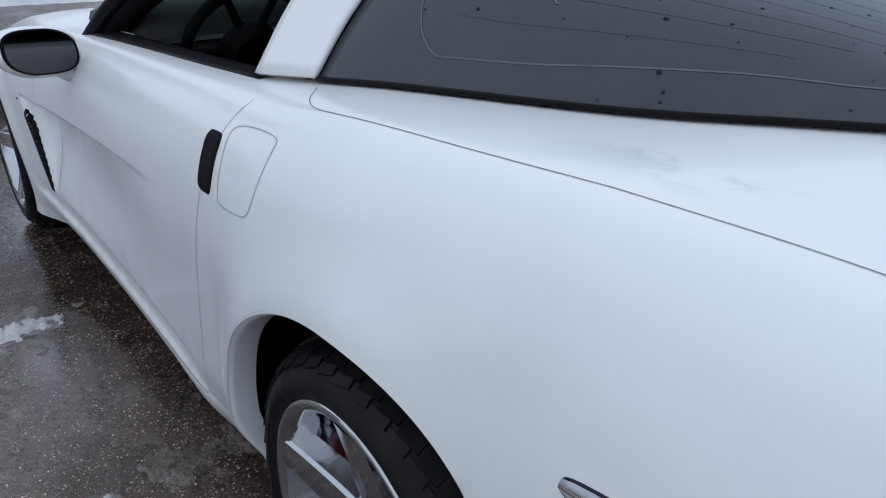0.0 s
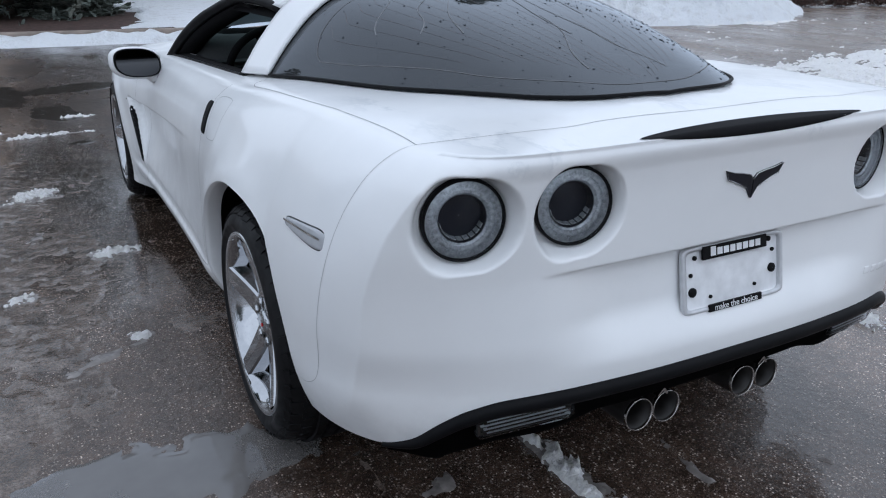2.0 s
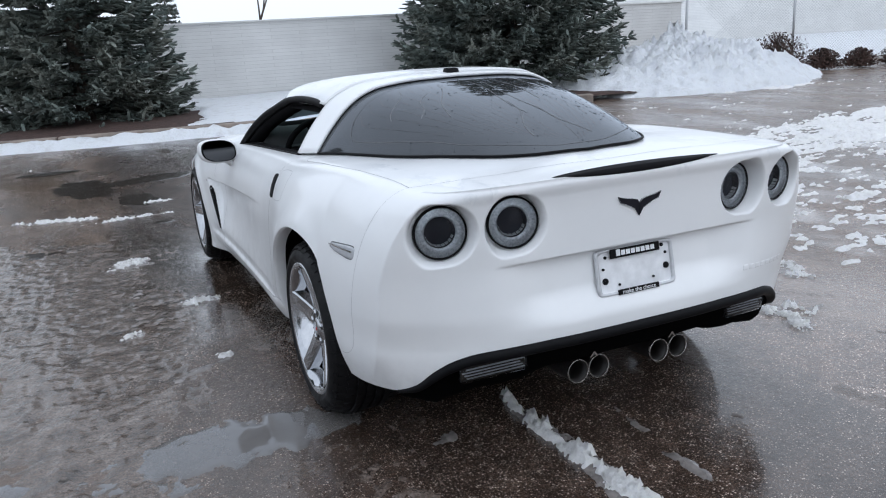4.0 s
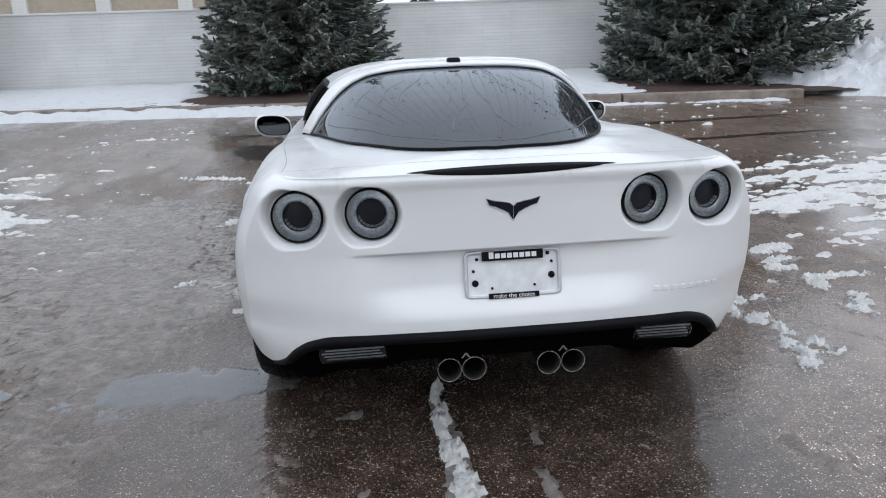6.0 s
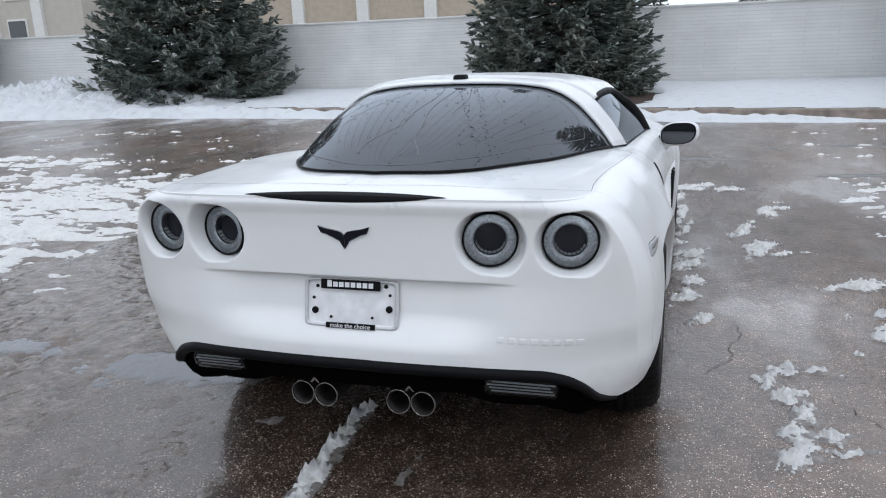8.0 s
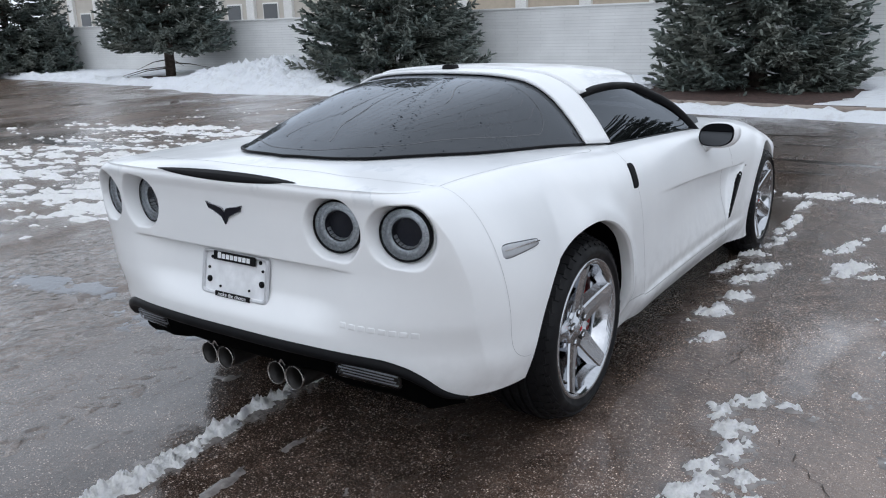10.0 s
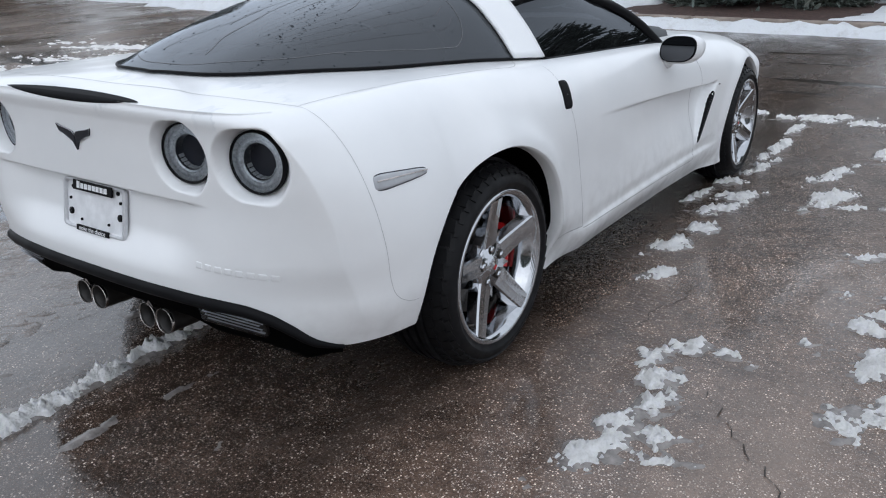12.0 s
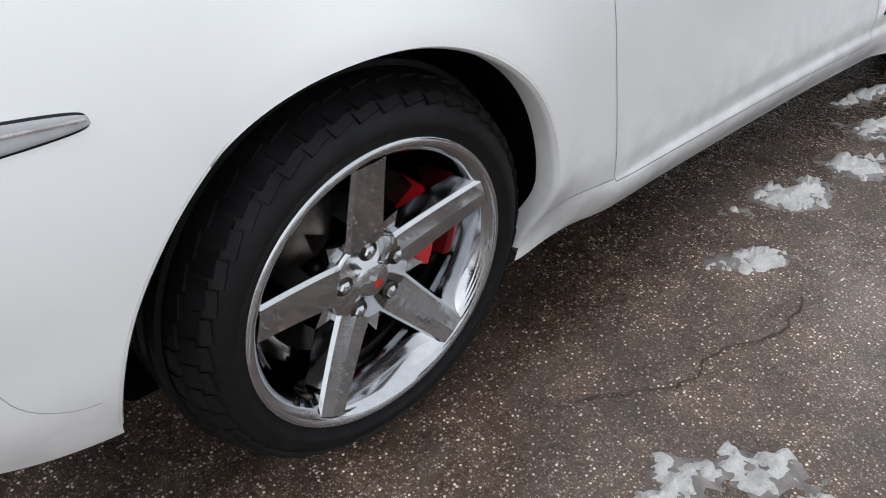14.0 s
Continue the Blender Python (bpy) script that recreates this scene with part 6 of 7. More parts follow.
RIGHT_SNOW = [(1.3, 0.3, 0.11, 0.045, 70), (1.38, 0.421, 0.1, 0.05, 30), (1.475, 0.421, 0.11, 0.045, -25), (1.37, 0.17, 0.11, 0.05, 60), (1.39, 0.04, 0.1, 0.045, 80), (1.36, -0.1, 0.12, 0.05, 60), (1.48, -0.14, 0.08, 0.035, 20), (1.32, -0.3, 0.14, 0.055, 65), (1.5, -0.24, 0.08, 0.03, 20), (1.04, 0.988, 0.1, 0.035, 60), (0.96, 1.341, 0.17, 0.055, 70), (1.012, 1.668, 0.15, 0.06, 60), (0.972, 2.04, 0.21, 0.06, 70), (1.02, 2.336, 0.14, 0.06, 50), (0.884, 2.558, 0.15, 0.045, 60), (0.823, 2.239, 0.2, 0.03, 80), (0.967, 2.974, 0.22, 0.03, 75), (0.936, 3.515, 0.36, 0.035, 85), (0.93, 4.086, 0.28, 0.04, 85)]
FAR_RIGHT_SNOW = [(1.029, 4.518, 0.3, 0.07, 20), (1.275, 4.423, 0.24, 0.06, 0), (1.373, 3.016, 0.26, 0.055, 75), (1.457, 2.579, 0.26, 0.075, 75), (1.582, 2.39, 0.13, 0.05, 20), (1.603, 3.617, 0.32, 0.09, 70), (1.839, 0.869, 0.09, 0.05, 0), (1.91, 0.564, 0.14, 0.06, 80), (1.92, 0.28, 0.12, 0.06, 60), (0.555, 4.556, 0.11, 0.07, 0), (1.896, 1.721, 0.22, 0.07, 30), (1.989, 1.238, 0.2, 0.06, 20), (1.929, 1.008, 0.14, 0.05, 10), (2.05, 0.667, 0.22, 0.05, 5)]
LEFT_SNOW = [(-1.402, 2.867, 0.14, 0.1, 20), (-1.082, 1.733, 0.09, 0.065, 0), (-1.462, 1.317, 0.09, 0.05, 30), (-1.109, 0.752, 0.05, 0.04, 0), (-1.813, 4.636, 0.42, 0.06, -15), (-1.247, 4.403, 0.35, 0.03, 5), (-1.012, 4.964, 0.2, 0.03, 5)]
TAIL_STREAK = [(-0.215, -0.36, 0.13, 0.020, 82), (-0.205, -0.56, 0.16, 0.028, 86), (-0.195, -0.78, 0.20, 0.040, 90), (-0.190, -1.00, 0.22, 0.048, 93), (-0.205, -1.25, 0.22, 0.044, 97)]
FAINT_STREAK = [(-0.55, -0.45, 0.07, 0.05, 20), (0.1, -0.66, 0.22, 0.02, 88), (0.07, -0.98, 0.22, 0.028, 95), (-0.5, -1.0, 0.14, 0.03, 80), (0.42, -0.8, 0.1, 0.012, 120), (-1.402, 2.092, 0.16, 0.07, 70), (-1.627, 1.642, 0.2, 0.05, 30), (-1.25, 0.626, 0.12, 0.05, 40)]


def near_patches(x, y):
    """Granular melting snow: ragged, pitted, thick in the middle and gone to crumbs at the edge."""
    warp = 0.030 * lattice_noise(x * 9, y * 9, 88, 3, 0.6)
    f = np.maximum(blobs(x + warp, y - warp, RIGHT_SNOW, 1.35, 13.0, 90), blobs(x + warp, y - warp, FAR_RIGHT_SNOW, 1.5, 11.0, 95))
    f = np.maximum(f, blobs(x, y, LEFT_SNOW, 1.1, 16.0, 97))
    tail = blobs(x + 0.5 * warp, y, TAIL_STREAK, 1.05, 18.0, 99) + 0.04
    f = np.maximum(f - 0.12, tail)
    grain = lattice_noise(x * 42, y * 42, 101, 4, 0.72)
    crumb = lattice_noise(x * 95, y * 95, 104, 2, 0.6)
    f = f - 0.15 + 0.42 * grain + 0.20 * crumb
    top = 0.026 + 0.016 * smooth(0.0, 0.4, tail)
    return np.where(f > 0, 0.003 * np.clip(f / 0.06, 0, 1) + top * np.clip(f, 0, 1.1) ** 0.6 * (0.80 + 0.9 * grain + 0.5 * crumb), 0.03 * f)


def band(x, y, cx, cy, rx, ry, ang):
    c, s = math.cos(radians(ang)), math.sin(radians(ang))
    u, v = ((x - cx) * c + (y - cy) * s) / rx, (-(x - cx) * s + (y - cy) * c) / ry
    return np.exp(-((u * u + v * v) ** 1.5))


def far_patches(x, y):
    """Broken sheets of trodden snow, denser in a few drifts."""
    w = 0.5 * lattice_noise(x * 0.5, y * 0.5, 110)
    n = lattice_noise((x + 0.35 * y) * 1.9 + w, (y - 0.2 * x) * 5.6, 111, 5, 0.66)
    f = 1.15 * band(x, y, 7.6, 3.6, 3.4, 1.25, 8) + 0.62 * band(x, y, 3.3, 2.2, 1.5, 1.9, 0) + 0.55 * band(x, y, 4.2, 0.7, 2.0, 0.5, 15)
    f = f + 0.70 * band(x, y, -3.9, 2.6, 1.25, 2.2, 0) + 0.80 * band(x, y, -6.6, 2.4, 2.6, 2.2, 10) + 0.85 * band(x, y, -7.8, 5.2, 2.6, 0.45, 3) + 0.45 * band(x, y, 2.2, 4.4, 1.2, 0.7, 0) + 0.85 * band(x, y, 10.4, 8.3, 1.7, 0.30, -4)
    f = np.minimum(f, 1.2) * 0.9 + 0.95 * n + 1.05 * lattice_noise(x * 6.5, y * 13, 114, 5, 0.70) - 0.72 - 2.0 * smooth(2.3, 1.7, np.abs(x))
    return np.where(f <= 0, 0.08 * f, 0.006 * np.clip(f / 0.1, 0, 1) + 0.06 * np.clip(f, 0, 1) ** 0.8 * (0.6 + 0.9 * lattice_noise(x * 9, y * 12, 112, 4, 0.65)))


sheet_object("snow_patches", height_sheet(-2.6, 2.3, -1.5, 5.2, 0.0085, near_patches), SLUSH, "thin ragged patches of melting snow on wet asphalt", "snow", "stuff")
sheet_object("snow_sheet", height_sheet(-11, 12.5, -0.6, 8.9, 0.030, far_patches), SLUSH, "broken sheets of trodden snow on the lot", "snow", "stuff")

def margins(x, y):
    """Grey half-melted slush round the patches."""
    f = np.maximum(blobs(x, y, RIGHT_SNOW, 1.35, 13.0, 90), blobs(x, y, FAR_RIGHT_SNOW, 1.5, 11.0, 95))
    f = np.maximum(f, np.maximum(blobs(x, y, LEFT_SNOW, 1.1, 16.0, 97), np.maximum(blobs(x, y, TAIL_STREAK, 0.62, 18.0, 99) + 0.16, blobs(x, y, FAINT_STREAK, 1.2, 14.0, 103) - 0.5)))
    f = f + 0.02 + 0.75 * lattice_noise(x * 26, y * 26, 105, 4, 0.75)
    return np.where(f > 0, 0.0012 * np.clip(f / 0.1, 0, 1) + 0.009 * np.clip(f, 0, 1), 0.02 * f)


MELT = simple("half_melted_slush", (0.19, 0.172, 0.162), 0.25, vary=0.5, scale=26, relief=0.006, spread=0.12)
sheet_object("melting_slush", height_sheet(-2.6, 2.3, -1.5, 5.2, 0.0145, margins), MELT, "grey half-melted slush on wet asphalt", "slush", "stuff")
# strong pale film in the water stands in for the sky it reflects
WATER = make_glass("sky_toned_water", (0.80, 0.79, 0.78), 1.5, 0.0, 0.80, (0.26, 0.245, 0.235))
PUDDLES = [(-1.22, -0.09, 0.46, 0.17, 6), (-2.35, -0.08, 0.45, 0.12, 6)]
for k, spot in enumerate(PUDDLES):
    cx, cy, a, b, ang = spot
    r_ = max(a, b) * 1.5
    me = height_sheet(cx - r_, cx + r_, cy - r_, cy + r_, 0.0125, lambda x, y: np.minimum(0.0034, 0.02 * blobs(x, y, [spot], 0.95, 9.0, 140 + k)))
    sheet_object("puddle", me, WATER, "shallow still puddle on the asphalt", "puddle", "structure")

# thin lumpy film of brown slush, rutted by tyres, on either side of the bay
def slush_film(x, y):
    away = np.abs(x - 0.02)
    cover = smooth(1.05, 1.65, away + 0.30 * lattice_noise(x * 2.2, y * 1.6, 160))
    ruts = lattice_noise(x * 13 + 1.5 * lattice_noise(x * 0.8, y * 0.8, 161), y * 1.3, 162, 4, 0.6)
    lumps = lattice_noise(x * 6.5, y * 5.0, 163, 5, 0.62)
    fine = lattice_noise(x * 34, y * 30, 164, 3, 0.6)
    # one clear tyre track behind the left wheel
    track = np.exp(-(((x + 0.79) / 0.085) ** 4)) * smooth(-0.22, -0.40, y)
    cover = np.maximum(cover, 0.75 * track)
    tread = np.sin((y + 0.9 * np.abs(x + 0.79)) * 62)
    h = track * (0.0035 * tread + 0.0030 * np.abs(np.sin((x + 0.79) * 55)) - 0.0055) + 0.0100 * lumps + 0.0055 * ruts + 0.0052 * fine - 0.0040 + 0.0098 * cover
    for cx, cy, a_, b_, ang in PUDDLES:
        c_, s_ = math.cos(radians(ang)), math.sin(radians(ang))
        u, v = ((x - cx) * c_ + (y - cy) * s_) / (a_ * 1.0), (-(x - cx) * s_ + (y - cy) * c_) / (b_ * 1.0)
        h = h - 0.008 * np.exp(-((u * u + v * v) ** 1.5))
    h = h - 0.016 * (smooth(-2.9, -3.8, x) + smooth(-1.4, -2.1, y) + smooth(3.0, 4.7, y) + smooth(2.1, 2.9, x))
    return np.where(h > 0, h * np.clip(cover * 1.6, 0, 1) + 0.0004, h)


def make_mud():
    """Wet brown slush, gritty, with glassy and dull places."""
    m, n, l, b = material("wet_brown_slush")
    co = n.new("ShaderNodeTexCoord").outputs["Object"]
    _, col = noise_ramp(n, l, 9.0, [(0.30, (0.040, 0.029, 0.022)), (0.50, (0.145, 0.109, 0.088)), (0.74, (0.30, 0.255, 0.225))], 9.0, co, 0.7)
    _, grit = noise_ramp(n, l, 150.0, [(0.40, (0.55, 0.52, 0.50)), (0.62, (1.15, 1.12, 1.10))], 3.0, co)
    mul = n.new("ShaderNodeMix")
    mul.data_type, mul.blend_type = "RGBA", "MULTIPLY"
    mul.inputs["Factor"].default_value = 0.8
    l.new(col.outputs[0], mul.inputs["A"])
    l.new(grit.outputs[0], mul.inputs["B"])
    l.new(mul.outputs["Result"], b.inputs["Base Color"])
    _, rr = noise_ramp(n, l, 5.0, [(0.35, 0.26), (0.65, 0.05)], 7.0, co)
    l.new(rr.outputs[0], b.inputs["Roughness"])
    b.inputs["Coat Weight"].default_value, b.inputs["Coat Roughness"].default_value = 0.6, 0.08
    fine = n.new("ShaderNodeTexNoise")
    fine.inputs["Scale"].default_value, fine.inputs["Detail"].default_value = 62.0, 9.0
    l.new(co, fine.inputs["Vector"])
    bump(n, l, b, fine.outputs["Fac"], 1.0, 0.021)
    return m


MUD = make_mud()
sheet_object("slush_film", height_sheet(-3.9, -0.66, -2.2, 5.0, 0.0125, slush_film), MUD, "brown rutted slush film beside the car", "slush", "stuff")

sheet_object("slush_film", height_sheet(0.78, 3.0, -2.2, -0.25, 0.0145, lambda x, y: slush_film(x, y) - 0.012 * smooth(-0.9, -0.3, y)), MUD, "brown thin slush film behind the car", "slush", "stuff")

# dark damp stains on the driven lane
DAMP = simple("damp_asphalt", (0.032, 0.025, 0.021), 0.20, vary=0.4, scale=60, relief=0.002, spread=0.08)
STAINS = [(-1.622, 6.01, 0.26, 0.5, 12), (-0.918, 6.239, 0.55, 0.2, 24), (-2.05, 7.4, 0.35, 0.16, 0), (-1.146, 5.195, 0.16, 0.3, 10), (-1.039, 4.098, 0.1, 0.06, 0), (-8.2, 3.65, 1.2, 0.22, 3), (-1.973, 3.507, 0.22, 0.12, 0), (3.7, 6.9, 1.9, 0.1, 6), (4.1, 5.5, 1.5, 0.09, 4), (2.6, 5.1, 0.7, 0.07, 4), (0.45, 7.8, 0.55, 0.06, 6), (0.55, 7.0, 0.5, 0.05, 4), (0.9, 5.95, 0.7, 0.07, -6), (0.65, 5.42, 0.3, 0.05, 0)]
sheet_object("damp_stain", height_sheet(-9.8, 6.6, 2.9, 8.2, 0.03, lambda x, y: np.minimum(0.0032, 0.02 * blobs(x, y, STAINS, 0.8, 3.4, 170))), DAMP, "dark damp stains on the asphalt lane", "stain", "structure")
# open cracks in the asphalt
CRACK = simple("asphalt_crack", (0.030, 0.024, 0.020), 0.8)
for pts in ([(1.05, 0.30), (1.10, 0.39), (1.17, 0.50), (1.16, 0.62), (1.22, 0.78), (1.20, 0.95)], [(1.50, 0.16), (1.58, 0.06), (1.66, -0.06), (1.78, -0.18), (1.85, -0.34)], [(-1.80, 9.0), (-1.87, 8.0), (-1.85, 7.2), (-1.65, 6.2), (-1.36, 5.6), (-1.05, 4.8)], [(-8.5, 3.9), (-7.4, 4.1), (-6.2, 3.95), (-5.0, 4.2)]):
    path = dense(pts, 0.03)
    rows = []
    for i, p in enumerate(path):
        j = 0.012 * math.sin(i * 2.3 + pts[0][0]) * rng.uniform(0.3, 1.0)
        w = 0.0008 + 0.0014 * rng.random() if abs(pts[0][0]) < 2 else 0.008 + 0.008 * rng.random()
        z = 0.0035 + float(hollow(p[0], p[1]))
        rows.append([(p[0] + j - w, p[1] + j, z), (p[0] + j + w, p[1] + j, z)])
    tagged(part("asphalt_crack", grid_mesh(rows), CRACK, None, smooth=False), "dark open crack across the asphalt", "crack", kind="structure")


# ---- spruces ----
def spruce_crown(radius, height, seed, sparse=1.0, low=0.12, coarse=1.0):
    """Whorls of drooping branches set with finger-like needle shoots."""
    r = random.Random(seed)
    vs, fs = [], []

    def shoot(p, d, length, thick_):
        """A shoot: a tapered four-sided core with needles standing off it."""
        d = d.normalized()
        s = d.cross(Vector((0, 0, 1)))
        s = s.normalized() if s.length > 0.01 else Vector((1, 0, 0))
        w = s.cross(d)
        b = len(vs)
        for f, k in ((0.0, 0.55), (0.35, 1.0), (0.8, 0.75)):
            for i in range(3):
                a = i * math.pi / 1.5 + r.random() * 0.5
                q = thick_ * k * (0.75 + 0.5 * r.random())
                vs.append(tuple(p + d * (length * f) + s * (math.cos(a) * q) + w * (math.sin(a) * q)))
        vs.append(tuple(p + d * length))
        for j in (0, 3):
            for i in range(3):
                fs.append((b + j + i, b + j + (i + 1) % 3, b + j + 3 + (i + 1) % 3, b + j + 3 + i))
        for i in range(3):
            fs.append((b + 6 + i, b + 6 + (i + 1) % 3, b + 9))
        for i in range(4):
            f, a = 0.15 + 0.85 * r.random(), r.random() * 6.283
            o = s * math.cos(a) + w * math.sin(a)
            base = p + d * (length * f) + o * thick_ * 0.5
            tip = base + (o * 0.9 + d * 0.8) * thick_ * (1.3 + r.random())
            side = d.cross(o) * thick_ * 0.22
            b2 = len(vs)
            vs.extend([tuple(base + side), tuple(base - side), tuple(tip)])
            fs.append((b2, b2 + 1, b2 + 2))

    z = low
    while z < height * 0.97:
        k = 1 - z / height
        span = radius * (k ** 0.6) * (1.0 if z > 0.35 else 0.93)
        count = max(5, int((6 + 8 * k) * sparse))
        a0 = r.random() * 6.283
        for i in range(count):
            a = a0 + 6.283 * i / count + r.uniform(-0.25, 0.25)
            L = span * r.uniform(0.84, 1.00)
            out = Vector((math.cos(a), math.sin(a), 0))
            side = Vector((-out.y, out.x, 0))
            zz = z + r.uniform(-0.09, 0.09)
            droop = r.uniform(0.16, 0.36) * (1 if z < height * 0.5 else 0.2)
            big = coarse * (1.0 if z < 3.4 else 1.7)
            steps = max(4, int(L / (0.124 * big)))
            for j in range(steps):
                f = (j + 0.6) / steps
                if f < 0.26 and r.random() < 0.75:
                    continue
                p = out * (L * f) + Vector((0, 0, zz - droop * math.sin(f * 2.4) * L * 0.55 + 0.10 * L * f**3))
                wide = 0.36 * L * (1 - f) ** 0.8 + 0.06
                for sgn in (1, -1):
                    if r.random() > 0.93 * min(1, sparse + 0.25):
                        continue
                    d = out * 0.75 + side * sgn * r.uniform(0.5, 1.0) + Vector((0, 0, r.uniform(-0.25, 0.22)))
                    shoot(p, d, min(0.34, wide) * r.uniform(0.7, 1.15), r.uniform(0.026, 0.040) * big)
                    if wide > 0.20:
                        shoot(p + d.normalized() * wide * 0.55, d + side * sgn * -0.5 + out * 0.4, 0.20 * r.uniform(0.7, 1.2), r.uniform(0.024, 0.036) * big)
                if f > 0.62 and z < 3.6:
                    for k_ in range(2):
                        up = Vector((r.uniform(-0.6, 0.6), r.uniform(-0.6, 0.6), r.uniform(-0.5, 0.9)))
                        shoot(p + side * r.uniform(-0.10, 0.10), out * 0.7 + up, 0.17 * r.uniform(0.8, 1.2), r.uniform(0.024, 0.036) * big)
                if f > 0.45:
                    shoot(p, out + Vector((0, 0, r.uniform(-0.1, 0.3))), 0.20 * r.uniform(0.8, 1.2), r.uniform(0.020, 0.030) * big)
        z += r.uniform(0.13, 0.20) * (coarse ** 0.7) * (1.0 if z < 3.4 else 1.35) * (1.0 if sparse > 0.8 else 1.35)
    me = bpy.data.meshes.new("spruce_crown")
    me.from_pydata(vs, [], fs)
    me.materials.append(NEEDLES)
    return me


def spruce_wood(radius, height, seed, sparse):
    r = random.Random(seed + 1)
    bms = [tube([(0, 0, -0.05), (0.02, 0.0, height * 0.3), (-0.02, 0.02, height * 0.7), (0, 0, height)], [0.16, 0.12, 0.06, 0.01], 10)]
    for i in range(34 if sparse > 0.8 else 60):
        a, z = r.random() * 6.283, r.uniform(0.15, height * 0.55)
        L = radius * (1 - z / height) * r.uniform(0.5, 0.85)
        o = Vector((math.cos(a), math.sin(a), 0))
        bms.append(tube([(0, 0, z), tuple(o * L * 0.5 + Vector((0, 0, z - 0.06))), tuple(o * L + Vector((0, 0, z - 0.16 * L)))], [0.022, 0.014, 0.005], 5))
    return join(*bms)


def spruce(x, y, z, radius, height, turn, seed, sparse=1.0, low=0.12, coarse=1.0, label="dense blue-green spruce standing in bark mulch by the wall"):
    t = thing("spruce", label, "tree", group="spruces along the wall")
    part("trunk", spruce_wood(radius, height, seed, sparse), BARK, t, "grey-brown trunk and limbs")
    crown = new("crown", spruce_crown(radius, height, seed, sparse, low, coarse))
    crown.parent = t
    t.matrix_basis = pose(x, y, z, 0, 0, turn)
    return t


for (x, y, r_, h_, a_), seed in zip(TREES, (3, 14, 25, 36, 47)):
    if seed == 36:
        spruce(x, y, 0.14, r_, h_, a_, seed, 1.0, 1.05, 1.0, "thin spruce with a bare lower trunk behind a snow heap")
    else:
        spruce(x, y, 0.12, r_, h_, a_, seed)

# ---- beyond the wall ----
cap = bmesh.new()
box(cap, pose(-14, WALL_Y + 0.42 + 0.15, 1.765, 0, 0, -1.7), 56.1, 0.36, 0.05, 0.008)
tagged(part("wall_coping", cap, WALL_PAINT, None, smooth=False), "painted coping along the top of the wall", "coping", kind="structure")
STUCCO = simple("beige_stucco", (0.46, 0.40, 0.32), 0.8, vary=0.1, scale=3)
PALE = simple("pale_siding", (0.50, 0.47, 0.42), 0.7, vary=0.06, scale=2)
TRIM = simple("white_trim", (0.72, 0.72, 0.70), 0.6)
PANE = simple("dark_window_pane", (0.05, 0.055, 0.06), 0.1, coat=0.4)
ROOF = simple("grey_roof", (0.16, 0.15, 0.15), 0.8)


def house(x0, x1, y, h, bay, label, sills, mat):
    b = thing("apartment_house", label, "house", ((x0 + x1) / 2, y, 0))
    w = x1 - x0
    bm = bmesh.new()
    box(bm, pose(0, 4, h / 2), w, 8, h)
    part("wall", bm, mat, b, smooth=False)
    bm = bmesh.new()
    box(bm, pose(0, 4, h + 0.2), w + 1, 9, 0.4, 0.1)
    part("roof", bm, ROOF, b, smooth=False)
    k = int(w / bay)
    for i in range(k + 1):
        bm = bmesh.new()
        box(bm, pose(-w / 2 + i * bay, -0.12, h / 2), 0.75, 0.30, h, 0.03)
        part("pilaster", bm, TRIM, b, smooth=False)
        if i < k:
            for z in sills:
                bm = bmesh.new()
                box(bm, pose(-w / 2 + (i + 0.5) * bay, -0.03, z), 1.5, 0.10, 1.5, 0.02)
                win = part("window", bm, TRIM, b, smooth=False)
                bm = bmesh.new()
                box(bm, pose(-w / 2 + (i + 0.5) * bay, -0.09, z), 1.3, 0.03, 1.3)
                part("pane", bm, PANE, win, smooth=False)
    return b


house(-30, -6.0, 42, 6.4, 4.2, "beige apartment house with white pilasters beyond the wall", (1.1, 4.6), STUCCO)
house(-66, -34, 38, 6.2, 3.6, "pale apartment house with porches beyond the wall", (2.6, 5.2), PALE)
shed = thing("long_shed", "long white metal shed beyond the fence", "building", (38, 27, 0))
bm = bmesh.new()
box(bm, pose(0, 3, 1.9, 0, 0, -12), 46, 6, 3.8)
part("wall", bm, WALL_PAINT, shed, smooth=False)
bm = bmesh.new()
box(bm, pose(0, 3, 3.9, 0, 0, -12), 46.6, 6.6, 0.25, 0.05)
part("roof", bm, TRIM, shed, smooth=False)

# fence right of the wall
FENCE_A, FENCE_B, FENCE_H = Vector((14.1, 14.9, 0)), Vector((28.0, 9.0, 0)), 2.0
fence = thing("chain_link_fence", "grey chain-link fence on steel posts", "fence")
GALV = simple("galvanised_wire", (0.42, 0.43, 0.44), 0.45, 0.7)
along = (FENCE_B - FENCE_A)
for i in range(6):
    p = FENCE_A + along * (i / 5)
    part("post", tube([tuple(p), tuple(p + Vector((0, 0, FENCE_H + 0.06)))], 0.035, 10), GALV, fence)
part("top_rail", tube([tuple(FENCE_A + Vector((0, 0, FENCE_H))), tuple(FENCE_B + Vector((0, 0, FENCE_H)))], 0.022, 8), GALV, fence)
unit = along.normalized()
side = Vector((-unit.y, unit.x, 0))
vs, fs = [], []
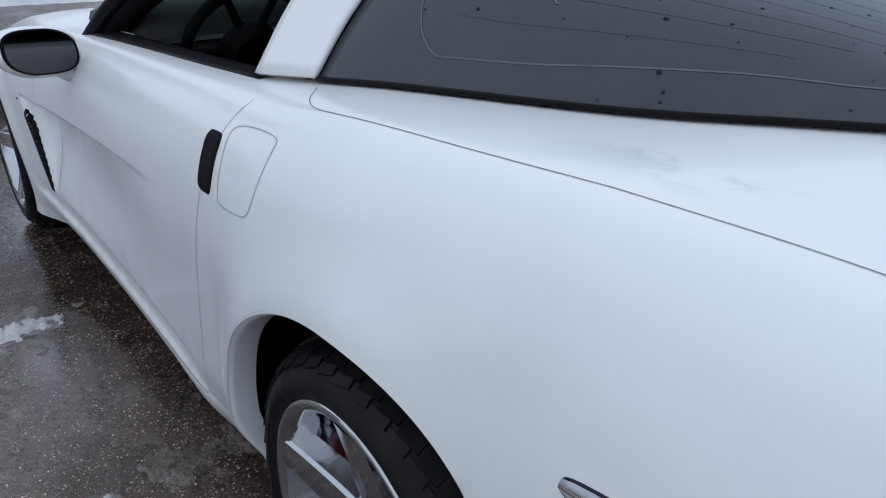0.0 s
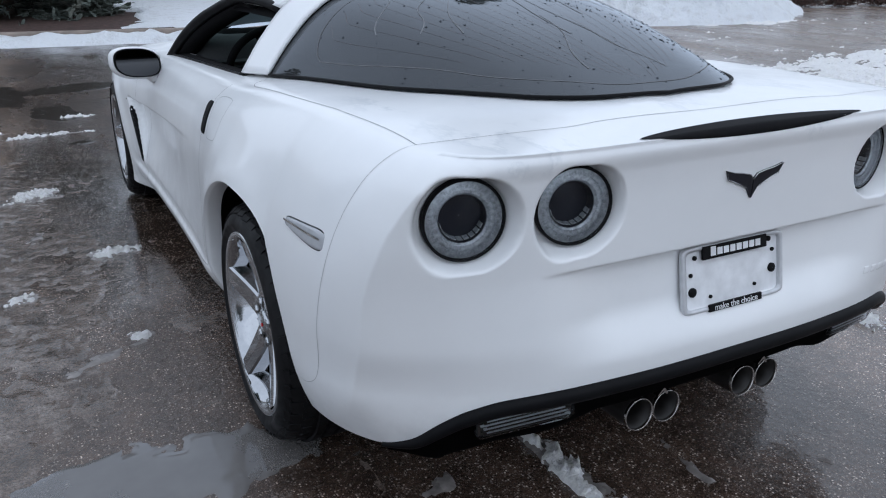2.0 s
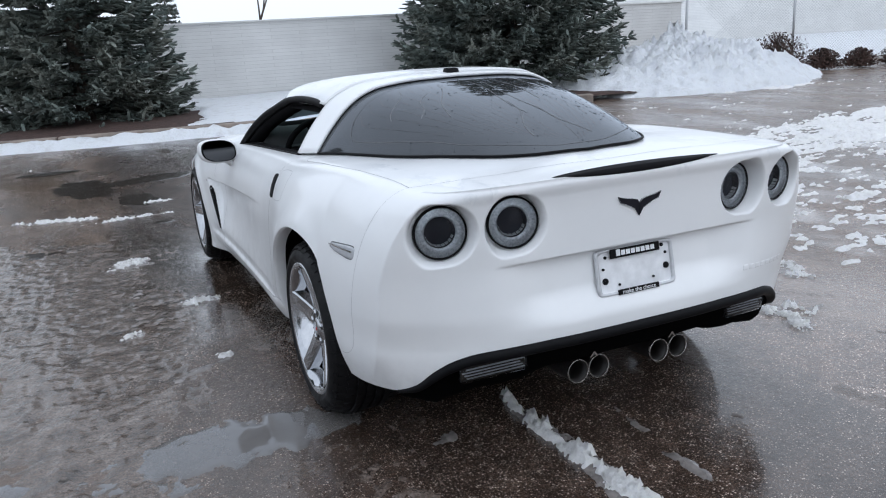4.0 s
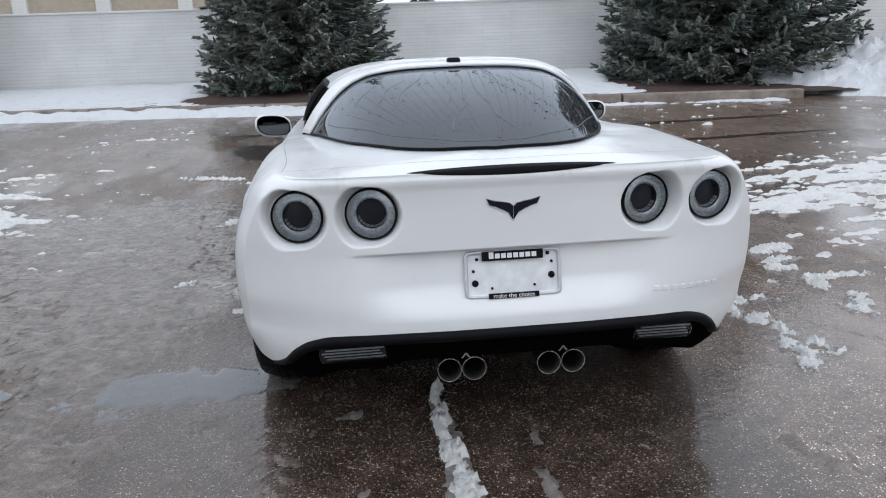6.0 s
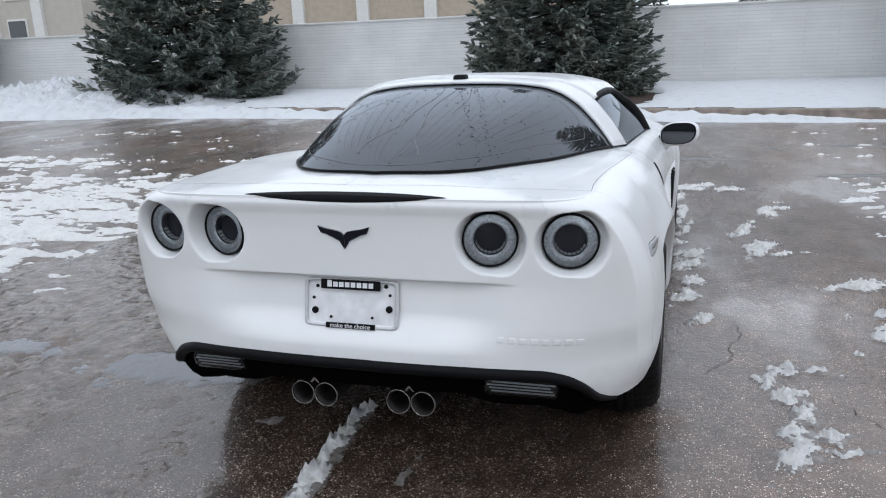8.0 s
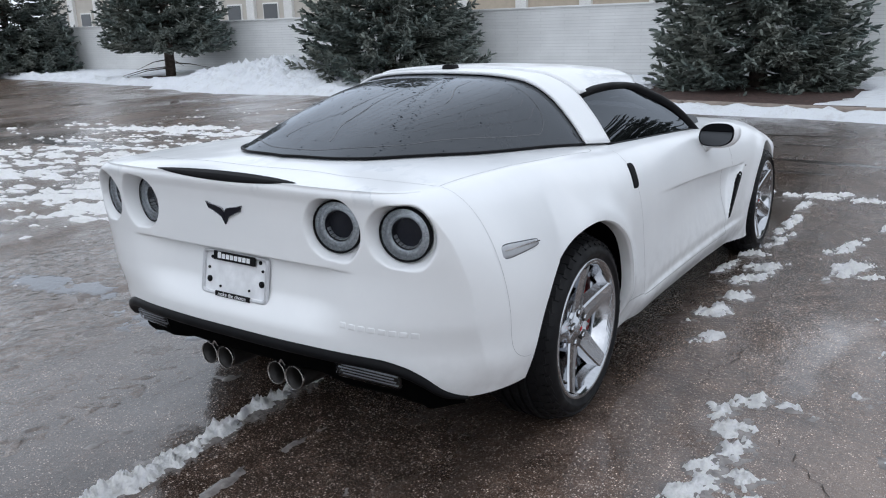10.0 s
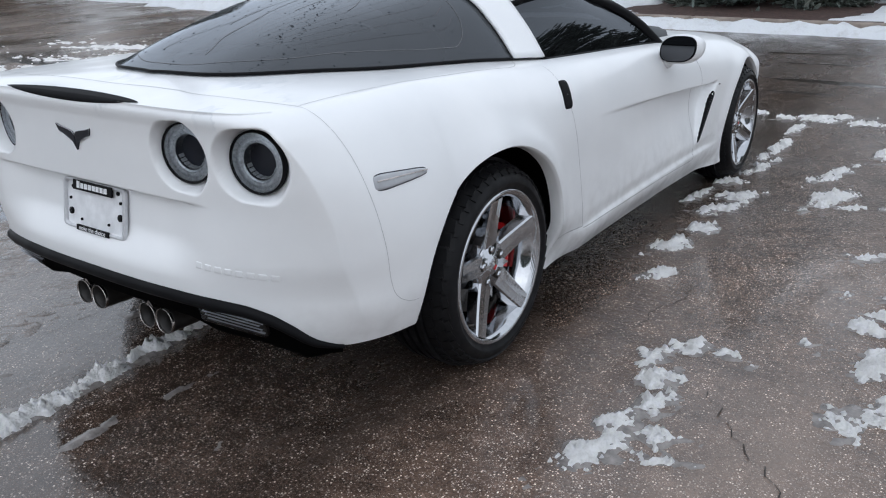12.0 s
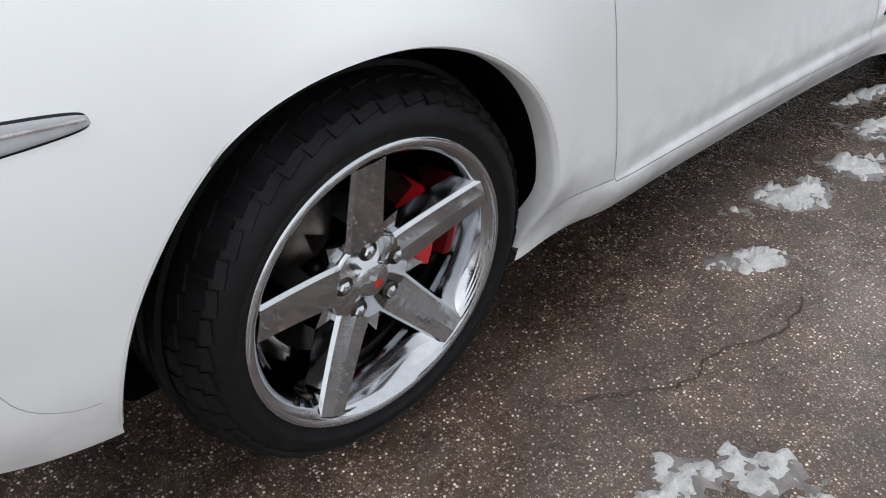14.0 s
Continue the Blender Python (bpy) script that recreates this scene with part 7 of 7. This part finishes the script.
for sgn in (1, -1):
    s = -FENCE_H
    while s < along.length:
        a0, a1 = (s, s + FENCE_H) if sgn > 0 else (s + FENCE_H, s)
        p, q = FENCE_A + unit * a0 + Vector((0, 0, 0.04)), FENCE_A + unit * a1 + Vector((0, 0, FENCE_H))
        if min(a0, a1) >= 0 and max(a0, a1) <= along.length:
            b = len(vs)
            n = Vector((0, 0, 1)) * 0.0035
            for o in (n, -n):
                vs.extend([tuple(p + o), tuple(q + o)])
            fs.append((b, b + 1, b + 3, b + 2))
            b = len(vs)
            for o in (side * 0.0035, -side * 0.0035):
                vs.extend([tuple(p + o), tuple(q + o)])
            fs.append((b, b + 1, b + 3, b + 2))
        s += 0.085
part("wire_mesh", mesh_of(vs, fs), GALV, fence, smooth=False)["kind"] = "stuff"
sheet_object("snow_field", height_sheet(11, 60, 6.5, 60, 0.8, lambda x, y: np.where((y - 14.9) * 13.9 + (x - 14.1) * 5.9 > 6, 0.12 + 0.08 * lattice_noise(x * 0.3, y * 0.3, 130), -0.1)), SNOW, "snow-covered ground behind the fence", "snow", "stuff")


def bush(x, y, r_, seed, label):
    """Round leafless bush: many thin forking twigs, some dead leaves."""
    q = random.Random(seed)
    bms = []
    for i in range(150):
        a, e = q.random() * 6.283, q.uniform(0.25, 1.5)
        d = Vector((math.cos(a) * math.cos(e), math.sin(a) * math.cos(e), math.sin(e)))
        L = r_ * q.uniform(0.75, 1.1)
        m = d * L * 0.55 + Vector((q.uniform(-0.08, 0.08), q.uniform(-0.08, 0.08), 0.05))
        bms.append(tube([(0, 0, 0), tuple(m), tuple(d * L)], [0.012, 0.008, 0.003], 4))
    vs, fs = [], []
    for i in range(1500):
        a, e = q.random() * 6.283, q.uniform(0.05, 1.55)
        d = Vector((math.cos(a) * math.cos(e), math.sin(a) * math.cos(e), math.sin(e))) * r_ * q.uniform(0.6, 1.08)
        u = Vector((q.uniform(-1, 1), q.uniform(-1, 1), q.uniform(-1, 1))).normalized() * 0.035
        w = u.cross(d).normalized() * 0.02
        b = len(vs)
        vs.extend([tuple(d - u), tuple(d + w), tuple(d + u), tuple(d - w)])
        fs.append((b, b + 1, b + 2, b + 3))
    t = thing("bush", label, "bush", (x, y, 0.02))
    part("twigs", join(*bms), BARK, t)
    part("dead_leaves", mesh_of(vs, fs), MULCH, t, smooth=False)
    return t


bush(12.95, 10.6, 0.85, 7, "round bush of dead brown leaves beside the snow heap")
for x, y, r_, seed in ((14.4, 10.6, 0.44, 8), (15.4, 10.4, 0.40, 9), (16.5, 10.2, 0.46, 10), (17.6, 9.9, 0.42, 11), (18.8, 9.6, 0.44, 12)):
    bush(x, y, r_, seed, "low brown bush below the fence")
for x, y, h in ((-1.5, 60, 6.0), (5.5, 62, 6.4)):
    spruce(x, y, 0, 1.5, h, 50, 58, 1.0, 0.3, 1.6, "small far spruce beyond the wall")["group"] = "far spruces"


def bare_tree(x, y, h, seed):
    q = random.Random(seed)
    bms = []

    def grow(p, d, L, r_, depth):
        e = p + d * L
        bms.append(tube([tuple(p), tuple(p + d * L * 0.5 + Vector((q.uniform(-1, 1), q.uniform(-1, 1), 0)) * L * 0.06), tuple(e)], [r_, r_ * 0.8, r_ * 0.62], 5))
        if depth:
            for i in range(3):
                n = (d + Vector((q.uniform(-1, 1), q.uniform(-1, 1), q.uniform(-0.2, 0.7))) * 0.65).normalized()
                grow(e, n, L * q.uniform(0.6, 0.8), r_ * 0.6, depth - 1)
    grow(Vector((0, 0, 0)), Vector((0, 0, 1)), h * 0.32, 0.14, 4)
    t = thing("bare_tree", "leafless tree with fine grey branches beyond the wall", "tree", (x, y, 0))
    part("branches", join(*bms), BARK, t)
    return t


bare_tree(11.0, 55, 8.0, 61)
bare_tree(24.0, 40, 8.0, 62)

# ---- what lies behind the lot: a belt of spruces, seen in the glass and mirrors ----
back_row = spruce(-26, -17, 0, 2.6, 7.0, 0, 61, 1.0, 0.12, 2.2, "tall dark spruce at the far edge of the lot")
back_row["group"] = "spruces round the lot"
for i, (x, y) in enumerate(((-20, -19), (-13.5, -18), (-7, -20), (-1, -19), (5.5, -20), (12, -18), (18, -15), (23, -9), (25, -2), (26, 5), (-31, -10), (-33, -2))):
    t = copy_thing(back_row, pose(x, y, 0, 0, 0, 47 * i + 30))
    tagged(t, "tall dark spruce at the far edge of the lot", "tree", "spruces round the lot")
